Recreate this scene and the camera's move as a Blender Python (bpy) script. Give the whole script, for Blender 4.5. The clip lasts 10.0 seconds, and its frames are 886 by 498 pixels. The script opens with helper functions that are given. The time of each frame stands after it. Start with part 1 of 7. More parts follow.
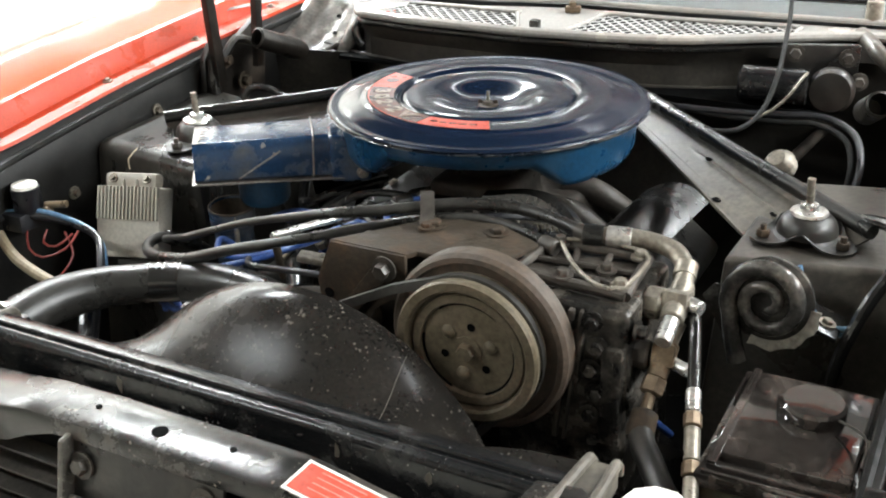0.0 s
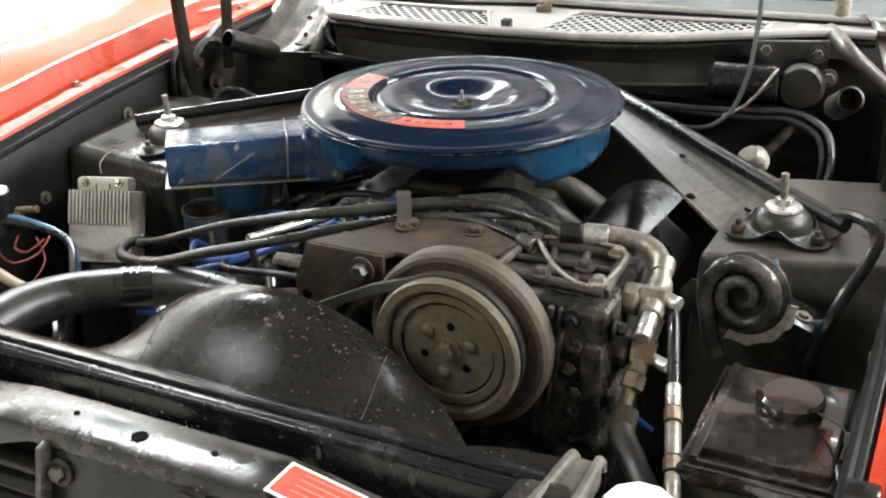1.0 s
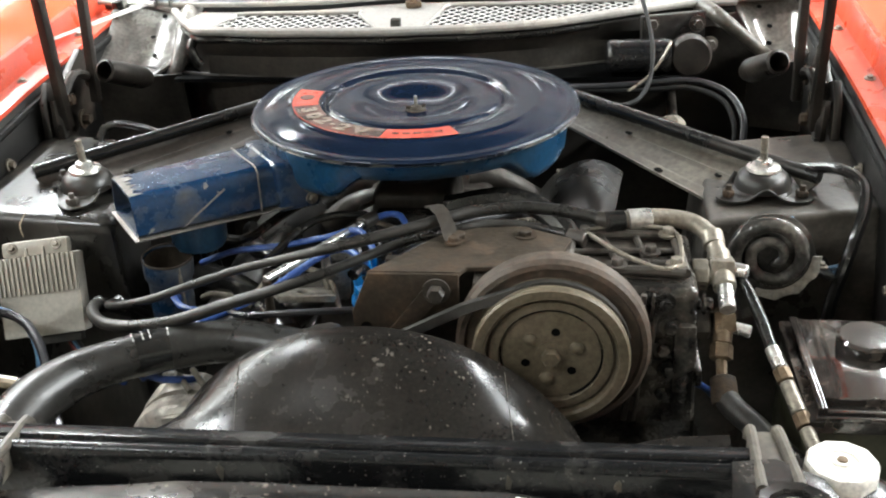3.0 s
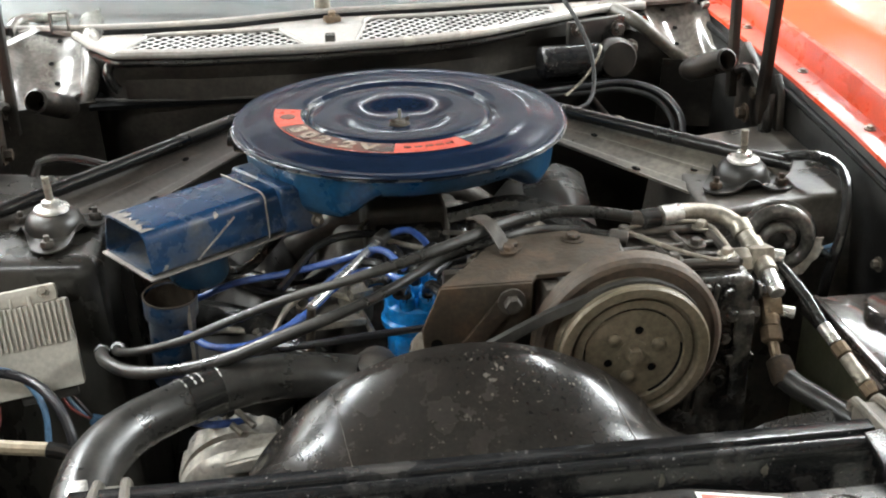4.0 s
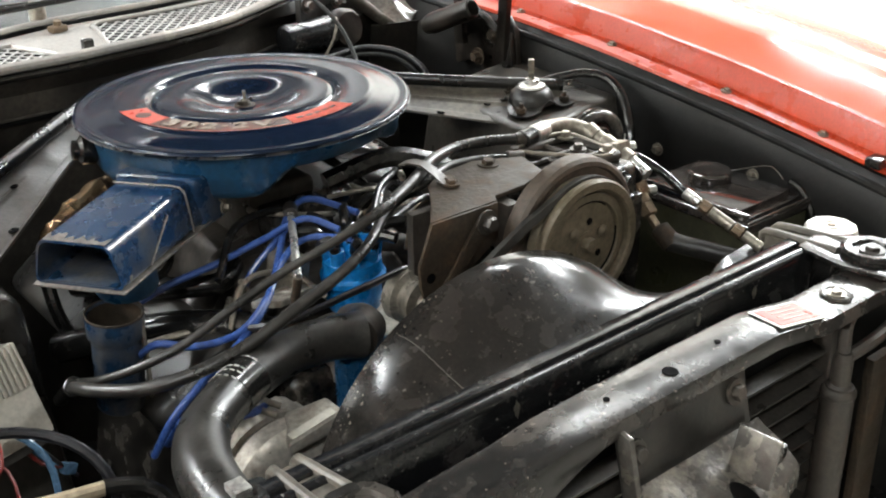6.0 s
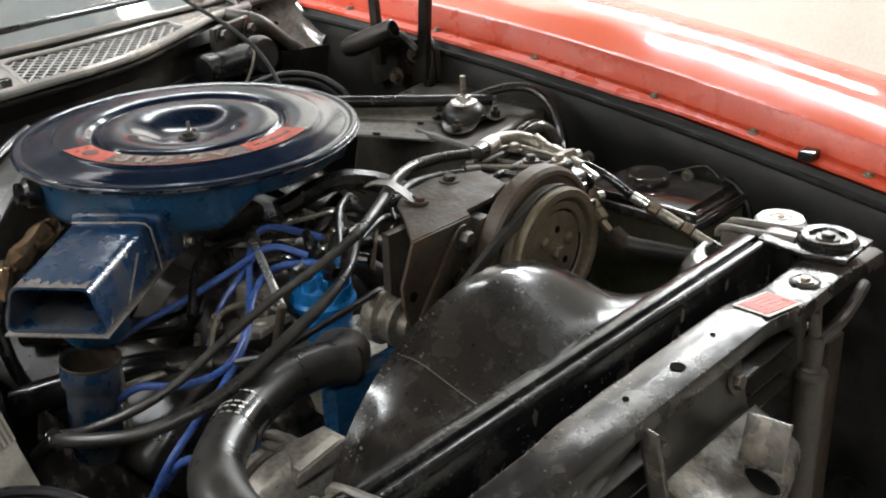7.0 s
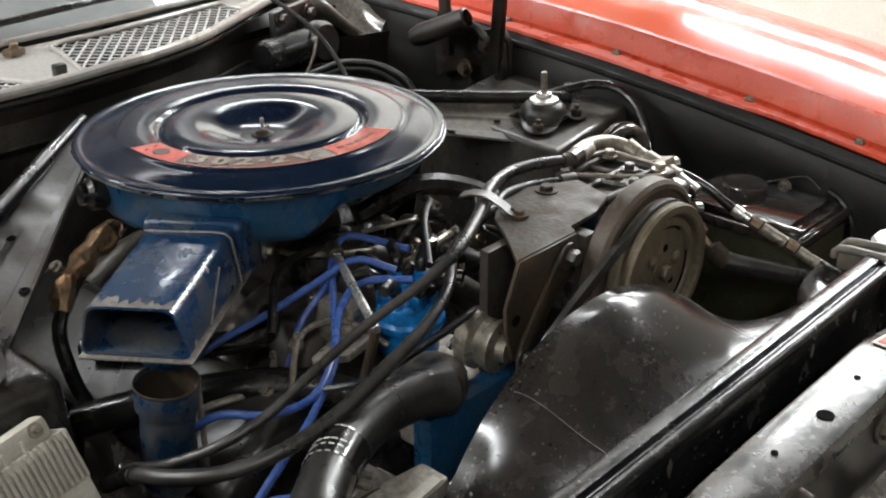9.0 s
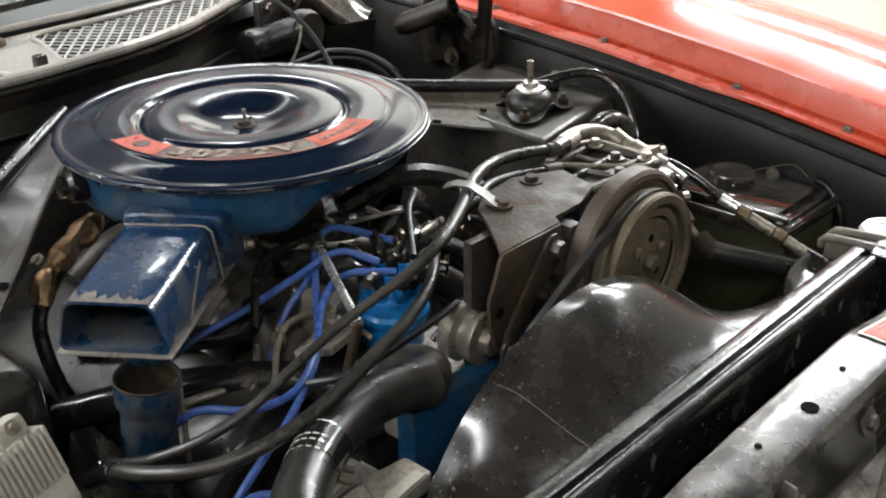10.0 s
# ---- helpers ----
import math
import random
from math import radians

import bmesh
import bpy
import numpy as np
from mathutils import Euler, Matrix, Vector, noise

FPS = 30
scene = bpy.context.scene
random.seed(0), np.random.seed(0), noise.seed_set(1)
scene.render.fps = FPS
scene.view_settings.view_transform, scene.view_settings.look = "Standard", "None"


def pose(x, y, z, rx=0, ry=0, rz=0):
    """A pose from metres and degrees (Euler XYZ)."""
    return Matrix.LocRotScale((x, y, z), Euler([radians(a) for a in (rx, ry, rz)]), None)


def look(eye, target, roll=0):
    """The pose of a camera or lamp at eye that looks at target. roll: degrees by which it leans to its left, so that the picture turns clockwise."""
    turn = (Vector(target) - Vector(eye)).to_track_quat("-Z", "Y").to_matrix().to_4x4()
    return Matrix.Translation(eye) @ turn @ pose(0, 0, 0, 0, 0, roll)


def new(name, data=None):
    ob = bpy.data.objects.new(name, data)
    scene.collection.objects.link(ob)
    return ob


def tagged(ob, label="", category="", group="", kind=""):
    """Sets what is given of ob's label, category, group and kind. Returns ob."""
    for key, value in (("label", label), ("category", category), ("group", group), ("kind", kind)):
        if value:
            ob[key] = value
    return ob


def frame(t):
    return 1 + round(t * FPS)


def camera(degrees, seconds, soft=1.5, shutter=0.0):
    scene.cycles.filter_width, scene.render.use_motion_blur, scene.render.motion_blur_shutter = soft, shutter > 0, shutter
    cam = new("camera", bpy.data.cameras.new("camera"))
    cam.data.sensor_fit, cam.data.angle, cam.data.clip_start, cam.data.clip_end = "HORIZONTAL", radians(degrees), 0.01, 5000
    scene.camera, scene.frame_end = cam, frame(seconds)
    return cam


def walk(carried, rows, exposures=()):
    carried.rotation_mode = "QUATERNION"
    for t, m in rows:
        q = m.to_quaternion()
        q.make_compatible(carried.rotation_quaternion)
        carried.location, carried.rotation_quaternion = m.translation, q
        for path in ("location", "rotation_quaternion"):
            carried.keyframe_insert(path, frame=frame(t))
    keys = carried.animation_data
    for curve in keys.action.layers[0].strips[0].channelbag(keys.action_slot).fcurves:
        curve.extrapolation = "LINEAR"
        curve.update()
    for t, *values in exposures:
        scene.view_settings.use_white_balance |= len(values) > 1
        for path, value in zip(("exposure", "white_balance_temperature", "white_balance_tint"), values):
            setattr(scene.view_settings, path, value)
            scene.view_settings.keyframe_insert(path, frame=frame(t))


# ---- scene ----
cam = camera(43.5, 10.0, soft=2.0)
PATH = [
    (0, (0.62, -1.264, 1.371), (-0.251, 0.324, 0.523), -1.7),
    (0.5, (0.623, -1.264, 1.369), (-0.242, 0.328, 0.523), -1.9),
    (1, (0.612, -1.267, 1.369), (-0.211, 0.347, 0.521), -1.8),
    (1.5, (0.583, -1.28, 1.375), (-0.179, 0.356, 0.513), -1.9),
    (2, (0.478, -1.303, 1.384), (-0.122, 0.395, 0.514), -2.6),
    (2.5, (0.325, -1.347, 1.397), (-0.071, 0.404, 0.513), -2.6),
    (2.7, (0.277, -1.357, 1.399), (-0.057, 0.404, 0.511), -2.6),
    (3.8, (-0.044, -1.338, 1.399), (0.089, 0.45, 0.511), -1.2),
    (4, (-0.123, -1.335, 1.395), (0.114, 0.447, 0.519), -0.7),
    (4.5, (-0.304, -1.318, 1.386), (0.168, 0.42, 0.516), -0.1),
    (5, (-0.443, -1.277, 1.379), (0.241, 0.388, 0.509), -0.1),
    (5.5, (-0.552, -1.248, 1.373), (0.38, 0.294, 0.504), -0.8),
    (6, (-0.651, -1.218, 1.362), (0.473, 0.193, 0.498), -1.1),
    (6.2, (-0.674, -1.212, 1.359), (0.502, 0.161, 0.502), -1.3),
    (7.3, (-0.767, -1.077, 1.357), (0.581, 0.148, 0.53), -1.8),
    (7.5, (-0.77, -1.044, 1.358), (0.541, 0.222, 0.534), -1.2),
    (8, (-0.754, -0.987, 1.358), (0.632, 0.196, 0.533), -0.9),
    (8.5, (-0.751, -0.977, 1.359), (0.587, 0.244, 0.511), -0.4),
    (9, (-0.742, -0.977, 1.357), (0.574, 0.252, 0.486), -0.3),
    (9.5, (-0.735, -0.977, 1.357), (0.566, 0.25, 0.463), -0.2),
    (10, (-0.726, -0.978, 1.357), (0.588, 0.237, 0.465), -0.5),
]
EXPOSURES = [(0.0, 0.68, 6400, 7), (2.5, 0.80, 6400, 7), (4.5, 0.82, 6400, 7), (5.5, 0.64, 6430, 8), (6.4, 0.27, 6480, 8), (7.5, -0.22, 6500, 9), (8.0, -0.24, 6500, 9), (9.0, -0.08, 6500, 9), (10.0, 0.09, 6500, 9)]
walk(cam, [(t, look(eye, target, roll)) for t, eye, target, roll in PATH], EXPOSURES)

# ---- world and lights ----
world = bpy.data.worlds.new("garage_air")
scene.world = world
world.use_nodes = True
world.node_tree.nodes["Background"].inputs[0].default_value = (0.9, 0.92, 1.0, 1)
world.node_tree.nodes["Background"].inputs[1].default_value = 0.05


# Lamps out of view, added to light the bay, walls and reflections.
def unseen_lamp(x, y, length, width, watts, turn, tilt, z):
    data = bpy.data.lights.new("added_light", "AREA")
    data.shape, data.size, data.size_y = "RECTANGLE", length, width
    data.energy, data.color = watts, (0.955, 0.985, 1.0)
    ob = new("added_light", data)
    ob.matrix_world = pose(x, y, z, tilt, 0, turn) @ pose(0, 0, -0.065)
    return ob


# (x, y, length, width, watts, turn, tilt, z)
# Row four, upright by the east wall, stands in for a window's reflection.
LAMPS = [(-1.55, 1.3, 2.4, 0.12, 115, 90, 0, 2.72), (1.55, 1.3, 2.4, 0.12, 62, 90, 0, 2.72), (-3.0, 1.3, 2.8, 0.12, 36, 90, -45, 2.55), (3.2, 0.85, 1.5, 0.22, 34, 90, 82, 1.95), (3.0, 0.25, 1.7, 0.16, 85, 90, 45, 2.58),
         (-2.5, 0.1, 2.4, 0.12, 120, 90, 45, 2.72), (-2.4, 2.9, 2.0, 0.12, 100, 90, 48, 2.72), (2.4, 2.9, 2.0, 0.12, 130, 90, -48, 2.72), (0.0, 2.05, 2.6, 0.30, 110, 0, 35, 2.72), (-1.6, -1.9, 1.25, 0.16, 30, 0, 0, 2.72), (2.9, -1.2, 1.25, 0.16, 14, 90, 0, 2.72)]
for lamp_row in LAMPS:
    unseen_lamp(*lamp_row)

# ---- materials ----
MATS = {}


def surface(name, colour, rough=0.5, metal=0.0, second=None, amount=0.35, scale=18.0, fine=220.0, bump=0.15, coat=0.0, flecks=None, fleck_scale=90.0, fleck_cut=0.10, streak=1.0, vary=0.25):
    """A worn surface: base colour, blotches of a second colour, fine grain in roughness and relief, and pale flecks."""
    m = bpy.data.materials.new(name)
    m.use_nodes = True
    nt = m.node_tree
    N, L = nt.nodes, nt.links
    bsdf = N["Principled BSDF"]
    tc = N.new("ShaderNodeTexCoord")
    mp = N.new("ShaderNodeMapping")
    mp.inputs["Scale"].default_value = (1, 1, streak)
    L.new(tc.outputs["Object"], mp.inputs["Vector"])
    big = N.new("ShaderNodeTexNoise")
    big.inputs["Scale"].default_value, big.inputs["Detail"].default_value, big.inputs["Roughness"].default_value = scale, 6, 0.62
    small = N.new("ShaderNodeTexNoise")
    small.inputs["Scale"].default_value, small.inputs["Detail"].default_value = fine, 3
    for n in (big, small):
        L.new(mp.outputs[0], n.inputs["Vector"])
    second = second or tuple(min(1, c * 1.8 + 0.01) for c in colour)
    ramp = N.new("ShaderNodeMapRange")
    ramp.inputs["From Min"].default_value, ramp.inputs["From Max"].default_value = 0.62 - 0.35 * amount, 0.80 - 0.25 * amount
    ramp.inputs["To Max"].default_value = min(1.0, 0.45 + amount)
    L.new(big.outputs["Fac"], ramp.inputs["Value"])
    mix = N.new("ShaderNodeMix")
    mix.data_type = "RGBA"
    mix.inputs[6].default_value, mix.inputs[7].default_value = (*colour, 1), (*second, 1)
    L.new(ramp.outputs[0], mix.inputs[0])
    grain = N.new("ShaderNodeMapRange")
    grain.inputs["From Min"].default_value, grain.inputs["From Max"].default_value = 0.3, 0.7
    grain.inputs["To Min"].default_value, grain.inputs["To Max"].default_value = 1 - vary, 1 + vary
    L.new(small.outputs["Fac"], grain.inputs["Value"])
    mul = N.new("ShaderNodeMix")
    mul.data_type, mul.blend_type = "RGBA", "MULTIPLY"
    mul.inputs[0].default_value = 1
    L.new(mix.outputs[2], mul.inputs[6])
    L.new(grain.outputs[0], mul.inputs[7])
    out = mul.outputs[2]
    rough_out = N.new("ShaderNodeMapRange")
    rough_out.inputs["From Min"].default_value, rough_out.inputs["From Max"].default_value = 0.34, 0.66
    rough_out.inputs["To Min"].default_value, rough_out.inputs["To Max"].default_value = max(0.03, rough * 0.62), min(1.0, rough * 1.35 + 0.12 * amount)
    L.new(big.outputs["Fac"], rough_out.inputs["Value"])
    L.new(rough_out.outputs[0], bsdf.inputs["Roughness"])
    if flecks:
        vor = N.new("ShaderNodeTexVoronoi")
        vor.inputs["Scale"].default_value = fleck_scale
        warp = N.new("ShaderNodeVectorMath")
        warp.operation = "MULTIPLY_ADD"
        warp.inputs[1].default_value = (0.95 / fleck_scale,) * 3
        ragged = N.new("ShaderNodeTexNoise")
        ragged.inputs["Scale"].default_value, ragged.inputs["Detail"].default_value = fleck_scale * 1.6, 3
        L.new(tc.outputs["Object"], ragged.inputs["Vector"])
        L.new(ragged.outputs["Color"], warp.inputs[0])
        L.new(tc.outputs["Object"], warp.inputs[2])
        L.new(warp.outputs[0], vor.inputs["Vector"])
        sep = N.new("ShaderNodeSeparateColor")
        L.new(vor.outputs["Color"], sep.inputs[0])
        pick = N.new("ShaderNodeMath")
        pick.operation = "POWER"
        pick.inputs[1].default_value = 5.0
        L.new(sep.outputs[0], pick.inputs[0])
        cut = N.new("ShaderNodeMath")
        cut.operation = "MULTIPLY"
        L.new(pick.outputs[0], cut.inputs[0])
        wob = N.new("ShaderNodeMapRange")
        wob.inputs["From Min"].default_value, wob.inputs["From Max"].default_value = 0.35, 0.65
        wob.inputs["To Min"].default_value, wob.inputs["To Max"].default_value = 0.25, 0.75
        L.new(small.outputs["Fac"], wob.inputs["Value"])
        patch = N.new("ShaderNodeTexNoise")
        patch.inputs["Scale"].default_value, patch.inputs["Detail"].default_value = scale * 1.7, 3
        L.new(tc.outputs["Object"], patch.inputs["Vector"])
        thick = N.new("ShaderNodeMapRange")
        thick.inputs["From Min"].default_value, thick.inputs["From Max"].default_value = 0.38, 0.66
        thick.inputs["To Min"].default_value, thick.inputs["To Max"].default_value = 0.25, 1.9
        L.new(patch.outputs["Fac"], thick.inputs["Value"])
        both = N.new("ShaderNodeMath")
        both.operation = "MULTIPLY"
        L.new(wob.outputs[0], both.inputs[0])
        L.new(thick.outputs[0], both.inputs[1])
        L.new(both.outputs[0], cut.inputs[1])
        less = N.new("ShaderNodeMath")
        less.operation = "LESS_THAN"
        lim = N.new("ShaderNodeMath")
        lim.operation = "MULTIPLY"
        lim.inputs[1].default_value = fleck_cut * 6
        L.new(cut.outputs[0], lim.inputs[0])
        L.new(vor.outputs["Distance"], less.inputs[0])
        L.new(lim.outputs[0], less.inputs[1])
        fm = N.new("ShaderNodeMix")
        fm.data_type = "RGBA"
        fm.inputs[7].default_value = (*flecks, 1)
        L.new(less.outputs[0], fm.inputs[0])
        L.new(out, fm.inputs[6])
        out = fm.outputs[2]
    L.new(out, bsdf.inputs["Base Color"])
    bsdf.inputs["Metallic"].default_value = metal
    bsdf.inputs["Coat Weight"].default_value = coat
    bsdf.inputs["Coat Roughness"].default_value = 0.05
    bsdf.inputs["Coat IOR"].default_value = 1.6
    if bump:
        b = N.new("ShaderNodeBump")
        b.inputs["Strength"].default_value, b.inputs["Distance"].default_value = bump, 0.0015
        L.new(small.outputs["Fac"], b.inputs["Height"])
        dent = N.new("ShaderNodeBump")
        dent.inputs["Strength"].default_value, dent.inputs["Distance"].default_value = min(0.25, bump * 0.8), 0.006
        L.new(big.outputs["Fac"], dent.inputs["Height"])
        L.new(dent.outputs[0], b.inputs["Normal"])
        L.new(b.outputs[0], bsdf.inputs["Normal"])
    MATS[name] = m
    return m


RED = surface("red_body_paint", (0.62, 0.080, 0.022), 0.14, 0, (0.58, 0.074, 0.022), 0.2, 6, 300, 0.0, coat=1.0, vary=0.04)
RED.node_tree.nodes["Principled BSDF"].inputs["Specular IOR Level"].default_value = 0.08
RED.node_tree.nodes["Principled BSDF"].inputs["Coat IOR"].default_value = 1.5
RED_LEDGE = surface("red_ledge_paint", (0.56, 0.064, 0.025), 0.30, 0, (0.48, 0.052, 0.022), 0.3, 14, 300, 0.05, vary=0.1)
BLACK = surface("bay_black_paint", (0.0085, 0.0080, 0.0075), 0.24, 0, (0.028, 0.025, 0.021), 0.30, 9, 160, 0.12, streak=0.6)
BLACK_DUSTY = surface("dusty_black_paint", (0.012, 0.0112, 0.010), 0.33, 0, (0.052, 0.046, 0.037), 0.42, 8, 140, 0.2)
BLACK_GLOSS = surface("gloss_black_paint", (0.008, 0.008, 0.0085), 0.20, 0, (0.050, 0.046, 0.042), 0.30, 22, 200, 0.12, flecks=(0.15, 0.143, 0.135), fleck_scale=300, fleck_cut=0.066)
BLACK_GLOSS.node_tree.nodes["Principled BSDF"].inputs["Specular IOR Level"].default_value = 0.34
PANEL_BLACK = surface("chipped_panel_black", (0.015, 0.0140, 0.013), 0.22, 0.12, (0.085, 0.072, 0.060), 0.38, 16, 180, 0.08, flecks=(0.16, 0.135, 0.115), fleck_scale=210, fleck_cut=0.085)
SHROUD = surface("speckled_shroud_plastic", (0.0120, 0.0105, 0.0092), 0.21, 0, (0.026, 0.0215, 0.018), 0.45, 11, 260, 0.03, flecks=(0.095, 0.084, 0.072), fleck_scale=270, fleck_cut=0.105)
SHROUD.node_tree.nodes["Principled BSDF"].inputs["Specular IOR Level"].default_value = 0.30
BRACE = surface("worn_brace_paint", (0.062, 0.055, 0.045), 0.44, 0.05, (0.135, 0.118, 0.093), 0.5, 9, 150, 0.15)
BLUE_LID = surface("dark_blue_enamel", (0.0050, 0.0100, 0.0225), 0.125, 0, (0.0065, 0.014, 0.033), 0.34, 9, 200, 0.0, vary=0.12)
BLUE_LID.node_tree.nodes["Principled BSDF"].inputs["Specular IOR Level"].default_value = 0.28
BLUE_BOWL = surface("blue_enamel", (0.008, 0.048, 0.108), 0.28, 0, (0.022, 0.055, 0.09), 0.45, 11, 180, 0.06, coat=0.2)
BLUE_DUCT = surface("chipped_blue_enamel", (0.006, 0.026, 0.066), 0.25, 0, (0.060, 0.060, 0.057), 0.44, 22, 200, 0.10, coat=0.15, flecks=(0.20, 0.19, 0.17), fleck_scale=60, fleck_cut=0.066)
RIM_WORN = surface("worn_dark_blue_rim", (0.010, 0.014, 0.022), 0.26, 0.2, (0.16, 0.145, 0.125), 0.40, 34, 200, 0.08)
BARE_EDGE = surface("bare_worn_edge", (0.22, 0.20, 0.18), 0.4, 0.5, (0.10, 0.09, 0.09), 0.4, 30, 200, 0.1)
CAP_BLUE = surface("bright_blue_plastic", (0.007, 0.165, 0.45), 0.28, 0, (0.008, 0.11, 0.29), 0.3, 20, 200, 0.05)
WIRE_BLUE = surface("blue_wire_silicone", (0.036, 0.080, 0.26), 0.30, 0, (0.024, 0.042, 0.14), 0.35, 20, 250, 0.05)
RUBBER = surface("black_rubber", (0.010, 0.0096, 0.009), 0.16, 0, (0.034, 0.031, 0.027), 0.35, 16, 220, 0.12)
RUBBER_DUSTY = surface("dusty_rubber_hose", (0.017, 0.0160, 0.0142), 0.32, 0, (0.050, 0.046, 0.040), 0.36, 14, 220, 0.10)
RUST = surface("rusty_bracket_steel", (0.034, 0.0262, 0.0185), 0.55, 0.0, (0.066, 0.041, 0.024), 0.42, 20, 160, 0.35)
RUST.node_tree.nodes["Principled BSDF"].inputs["Specular IOR Level"].default_value = 0.25
PULLEY = surface("dusty_pulley_steel", (0.108, 0.089, 0.058), 0.46, 0.15, (0.145, 0.112, 0.076), 0.5, 22, 180, 0.25)
PULLEY_DARK = surface("rusty_brown_pulley", (0.062, 0.046, 0.034), 0.52, 0.1, (0.088, 0.060, 0.040), 0.45, 20, 160, 0.3)
GREASE = surface("greasy_black_casting", (0.017, 0.0155, 0.0138), 0.20, 0.2, (0.115, 0.100, 0.082), 0.46, 24, 120, 0.45)
CAST = surface("grimy_cast_iron", (0.042, 0.036, 0.030), 0.42, 0.2, (0.095, 0.080, 0.065), 0.4, 18, 120, 0.4)
ALU = surface("dull_cast_aluminium", (0.46, 0.43, 0.375), 0.42, 0.45, (0.27, 0.235, 0.19), 0.40, 22, 160, 0.3)
STEEL = surface("bright_zinc_steel", (0.62, 0.61, 0.58), 0.3, 0.85, (0.35, 0.32, 0.28), 0.35, 30, 200, 0.1)
BRASS = surface("tarnished_brass", (0.17, 0.125, 0.080), 0.42, 0.6, (0.11, 0.075, 0.05), 0.5, 25, 180, 0.25)
FIT_GREY = surface("dull_fitting_metal", (0.25, 0.225, 0.185), 0.36, 0.5, (0.13, 0.105, 0.08), 0.45, 30, 180, 0.2)
MODULE = surface("grey_module_paint", (0.42, 0.395, 0.34), 0.45, 0, (0.36, 0.335, 0.285), 0.3, 14, 200, 0.05, vary=0.12)
BATTERY = surface("dirty_battery_plastic", (0.026, 0.0215, 0.019), 0.12, 0, (0.115, 0.092, 0.078), 0.40, 20, 150, 0.10, coat=0.9)
BATTERY_SIDE = surface("olive_battery_case", (0.032, 0.031, 0.015), 0.42, 0, (0.055, 0.052, 0.032), 0.4, 12, 150, 0.15)
COWL = surface("pale_weathered_cowl_paint", (0.31, 0.298, 0.280), 0.19, 0.1, (0.42, 0.375, 0.325), 0.4, 9, 160, 0.06, vary=0.09)
GRILLE = surface("light_grey_grille", (0.42, 0.415, 0.40), 0.35, 0.3, (0.20, 0.19, 0.18), 0.4, 14, 160, 0.1)
# Near-black without gloss: the shade of gaps and holes put into colour.
SHADE_BLACK = surface("shade_black", (0.003, 0.003, 0.003), 0.9, 0, (0.006, 0.0055, 0.005), 0.2, 8, 100, 0.1)
SHADE_BLACK.node_tree.nodes["Principled BSDF"].inputs["Specular IOR Level"].default_value = 0.05
STICK_RED = surface("red_decal", (0.50, 0.060, 0.032), 0.42, 0, (0.34, 0.065, 0.045), 0.45, 30, 200, 0.03)
STICK_BLACK = surface("worn_black_decal", (0.050, 0.028, 0.022), 0.32, 0, (0.17, 0.065, 0.045), 0.5, 40, 250, 0.03)
STICK_WHITE = surface("pale_decal_print", (0.27, 0.23, 0.185), 0.4, 0, (0.17, 0.12, 0.09), 0.5, 70, 250, 0.03)
WHITE_PLASTIC = surface("white_cap_plastic", (0.72, 0.70, 0.64), 0.35, 0, (0.55, 0.50, 0.42), 0.3, 25, 200, 0.05)
FIREWALL = surface("dusty_brown_black_firewall", (0.0145, 0.0128, 0.0108), 0.46, 0, (0.060, 0.052, 0.042), 0.45, 6, 130, 0.2)
FIREWALL.node_tree.nodes["Principled BSDF"].inputs["Specular IOR Level"].default_value = 0.3
TOWER = surface("dusty_tower_paint", (0.020, 0.0185, 0.016), 0.27, 0, (0.070, 0.063, 0.052), 0.42, 8, 140, 0.12, streak=0.5)
FILM = surface("shiny_printed_film", (0.55, 0.54, 0.52), 0.12, 0.2, (0.20, 0.19, 0.18), 0.5, 60, 200, 0.1)
RISER = surface("grimy_worn_blue_tube", (0.008, 0.030, 0.068), 0.30, 0.1, (0.090, 0.086, 0.078), 0.62, 24, 180, 0.15)
CABLE = surface("dull_black_cable", (0.009, 0.0088, 0.0085), 0.6, 0, (0.04, 0.037, 0.033), 0.3, 30, 200, 0.1)
DASH = surface("dark_grey_dash_cover", (0.036, 0.036, 0.038), 0.5, 0, (0.09, 0.09, 0.09), 0.3, 6, 160, 0.1)
STAIN = surface("chalky_white_stain", (0.42, 0.40, 0.35), 0.45, 0, (0.13, 0.115, 0.095), 0.5, 45, 160, 0.3)
LABEL_PRINT = surface("faint_label_print", (0.62, 0.20, 0.16), 0.4, 0, (0.5, 0.12, 0.09), 0.4, 40, 250, 0.03)
# Dusty brown tower paint, lightened in place of front light.
TOWER_DUSTY_LIT = surface("lit_brown_dusty_tower_paint", (0.040, 0.0355, 0.030), 0.30, 0, (0.10, 0.088, 0.072), 0.45, 8, 140, 0.15)
APRON = surface("dull_black_apron_paint", (0.0085, 0.0080, 0.0074), 0.46, 0, (0.030, 0.027, 0.023), 0.34, 7, 150, 0.12)
APRON.node_tree.nodes["Principled BSDF"].inputs["Specular IOR Level"].default_value = 0.3
HORN = surface("gloss_black_horn_shell", (0.036, 0.034, 0.031), 0.11, 0.15, (0.17, 0.157, 0.138), 0.45, 30, 200, 0.25)
# Glossy corner whose base is lightened to carry its pale reflections.
CORNER_SHEEN = surface("lightened_gloss_cowl_corner", (0.085, 0.080, 0.073), 0.13, 0.25, (0.24, 0.225, 0.20), 0.5, 14, 160, 0.14, coat=0.6)
COWL_LIGHT = surface("grey_cowl_corner", (0.13, 0.124, 0.114), 0.19, 0.2, (0.23, 0.215, 0.19), 0.45, 14, 160, 0.15)
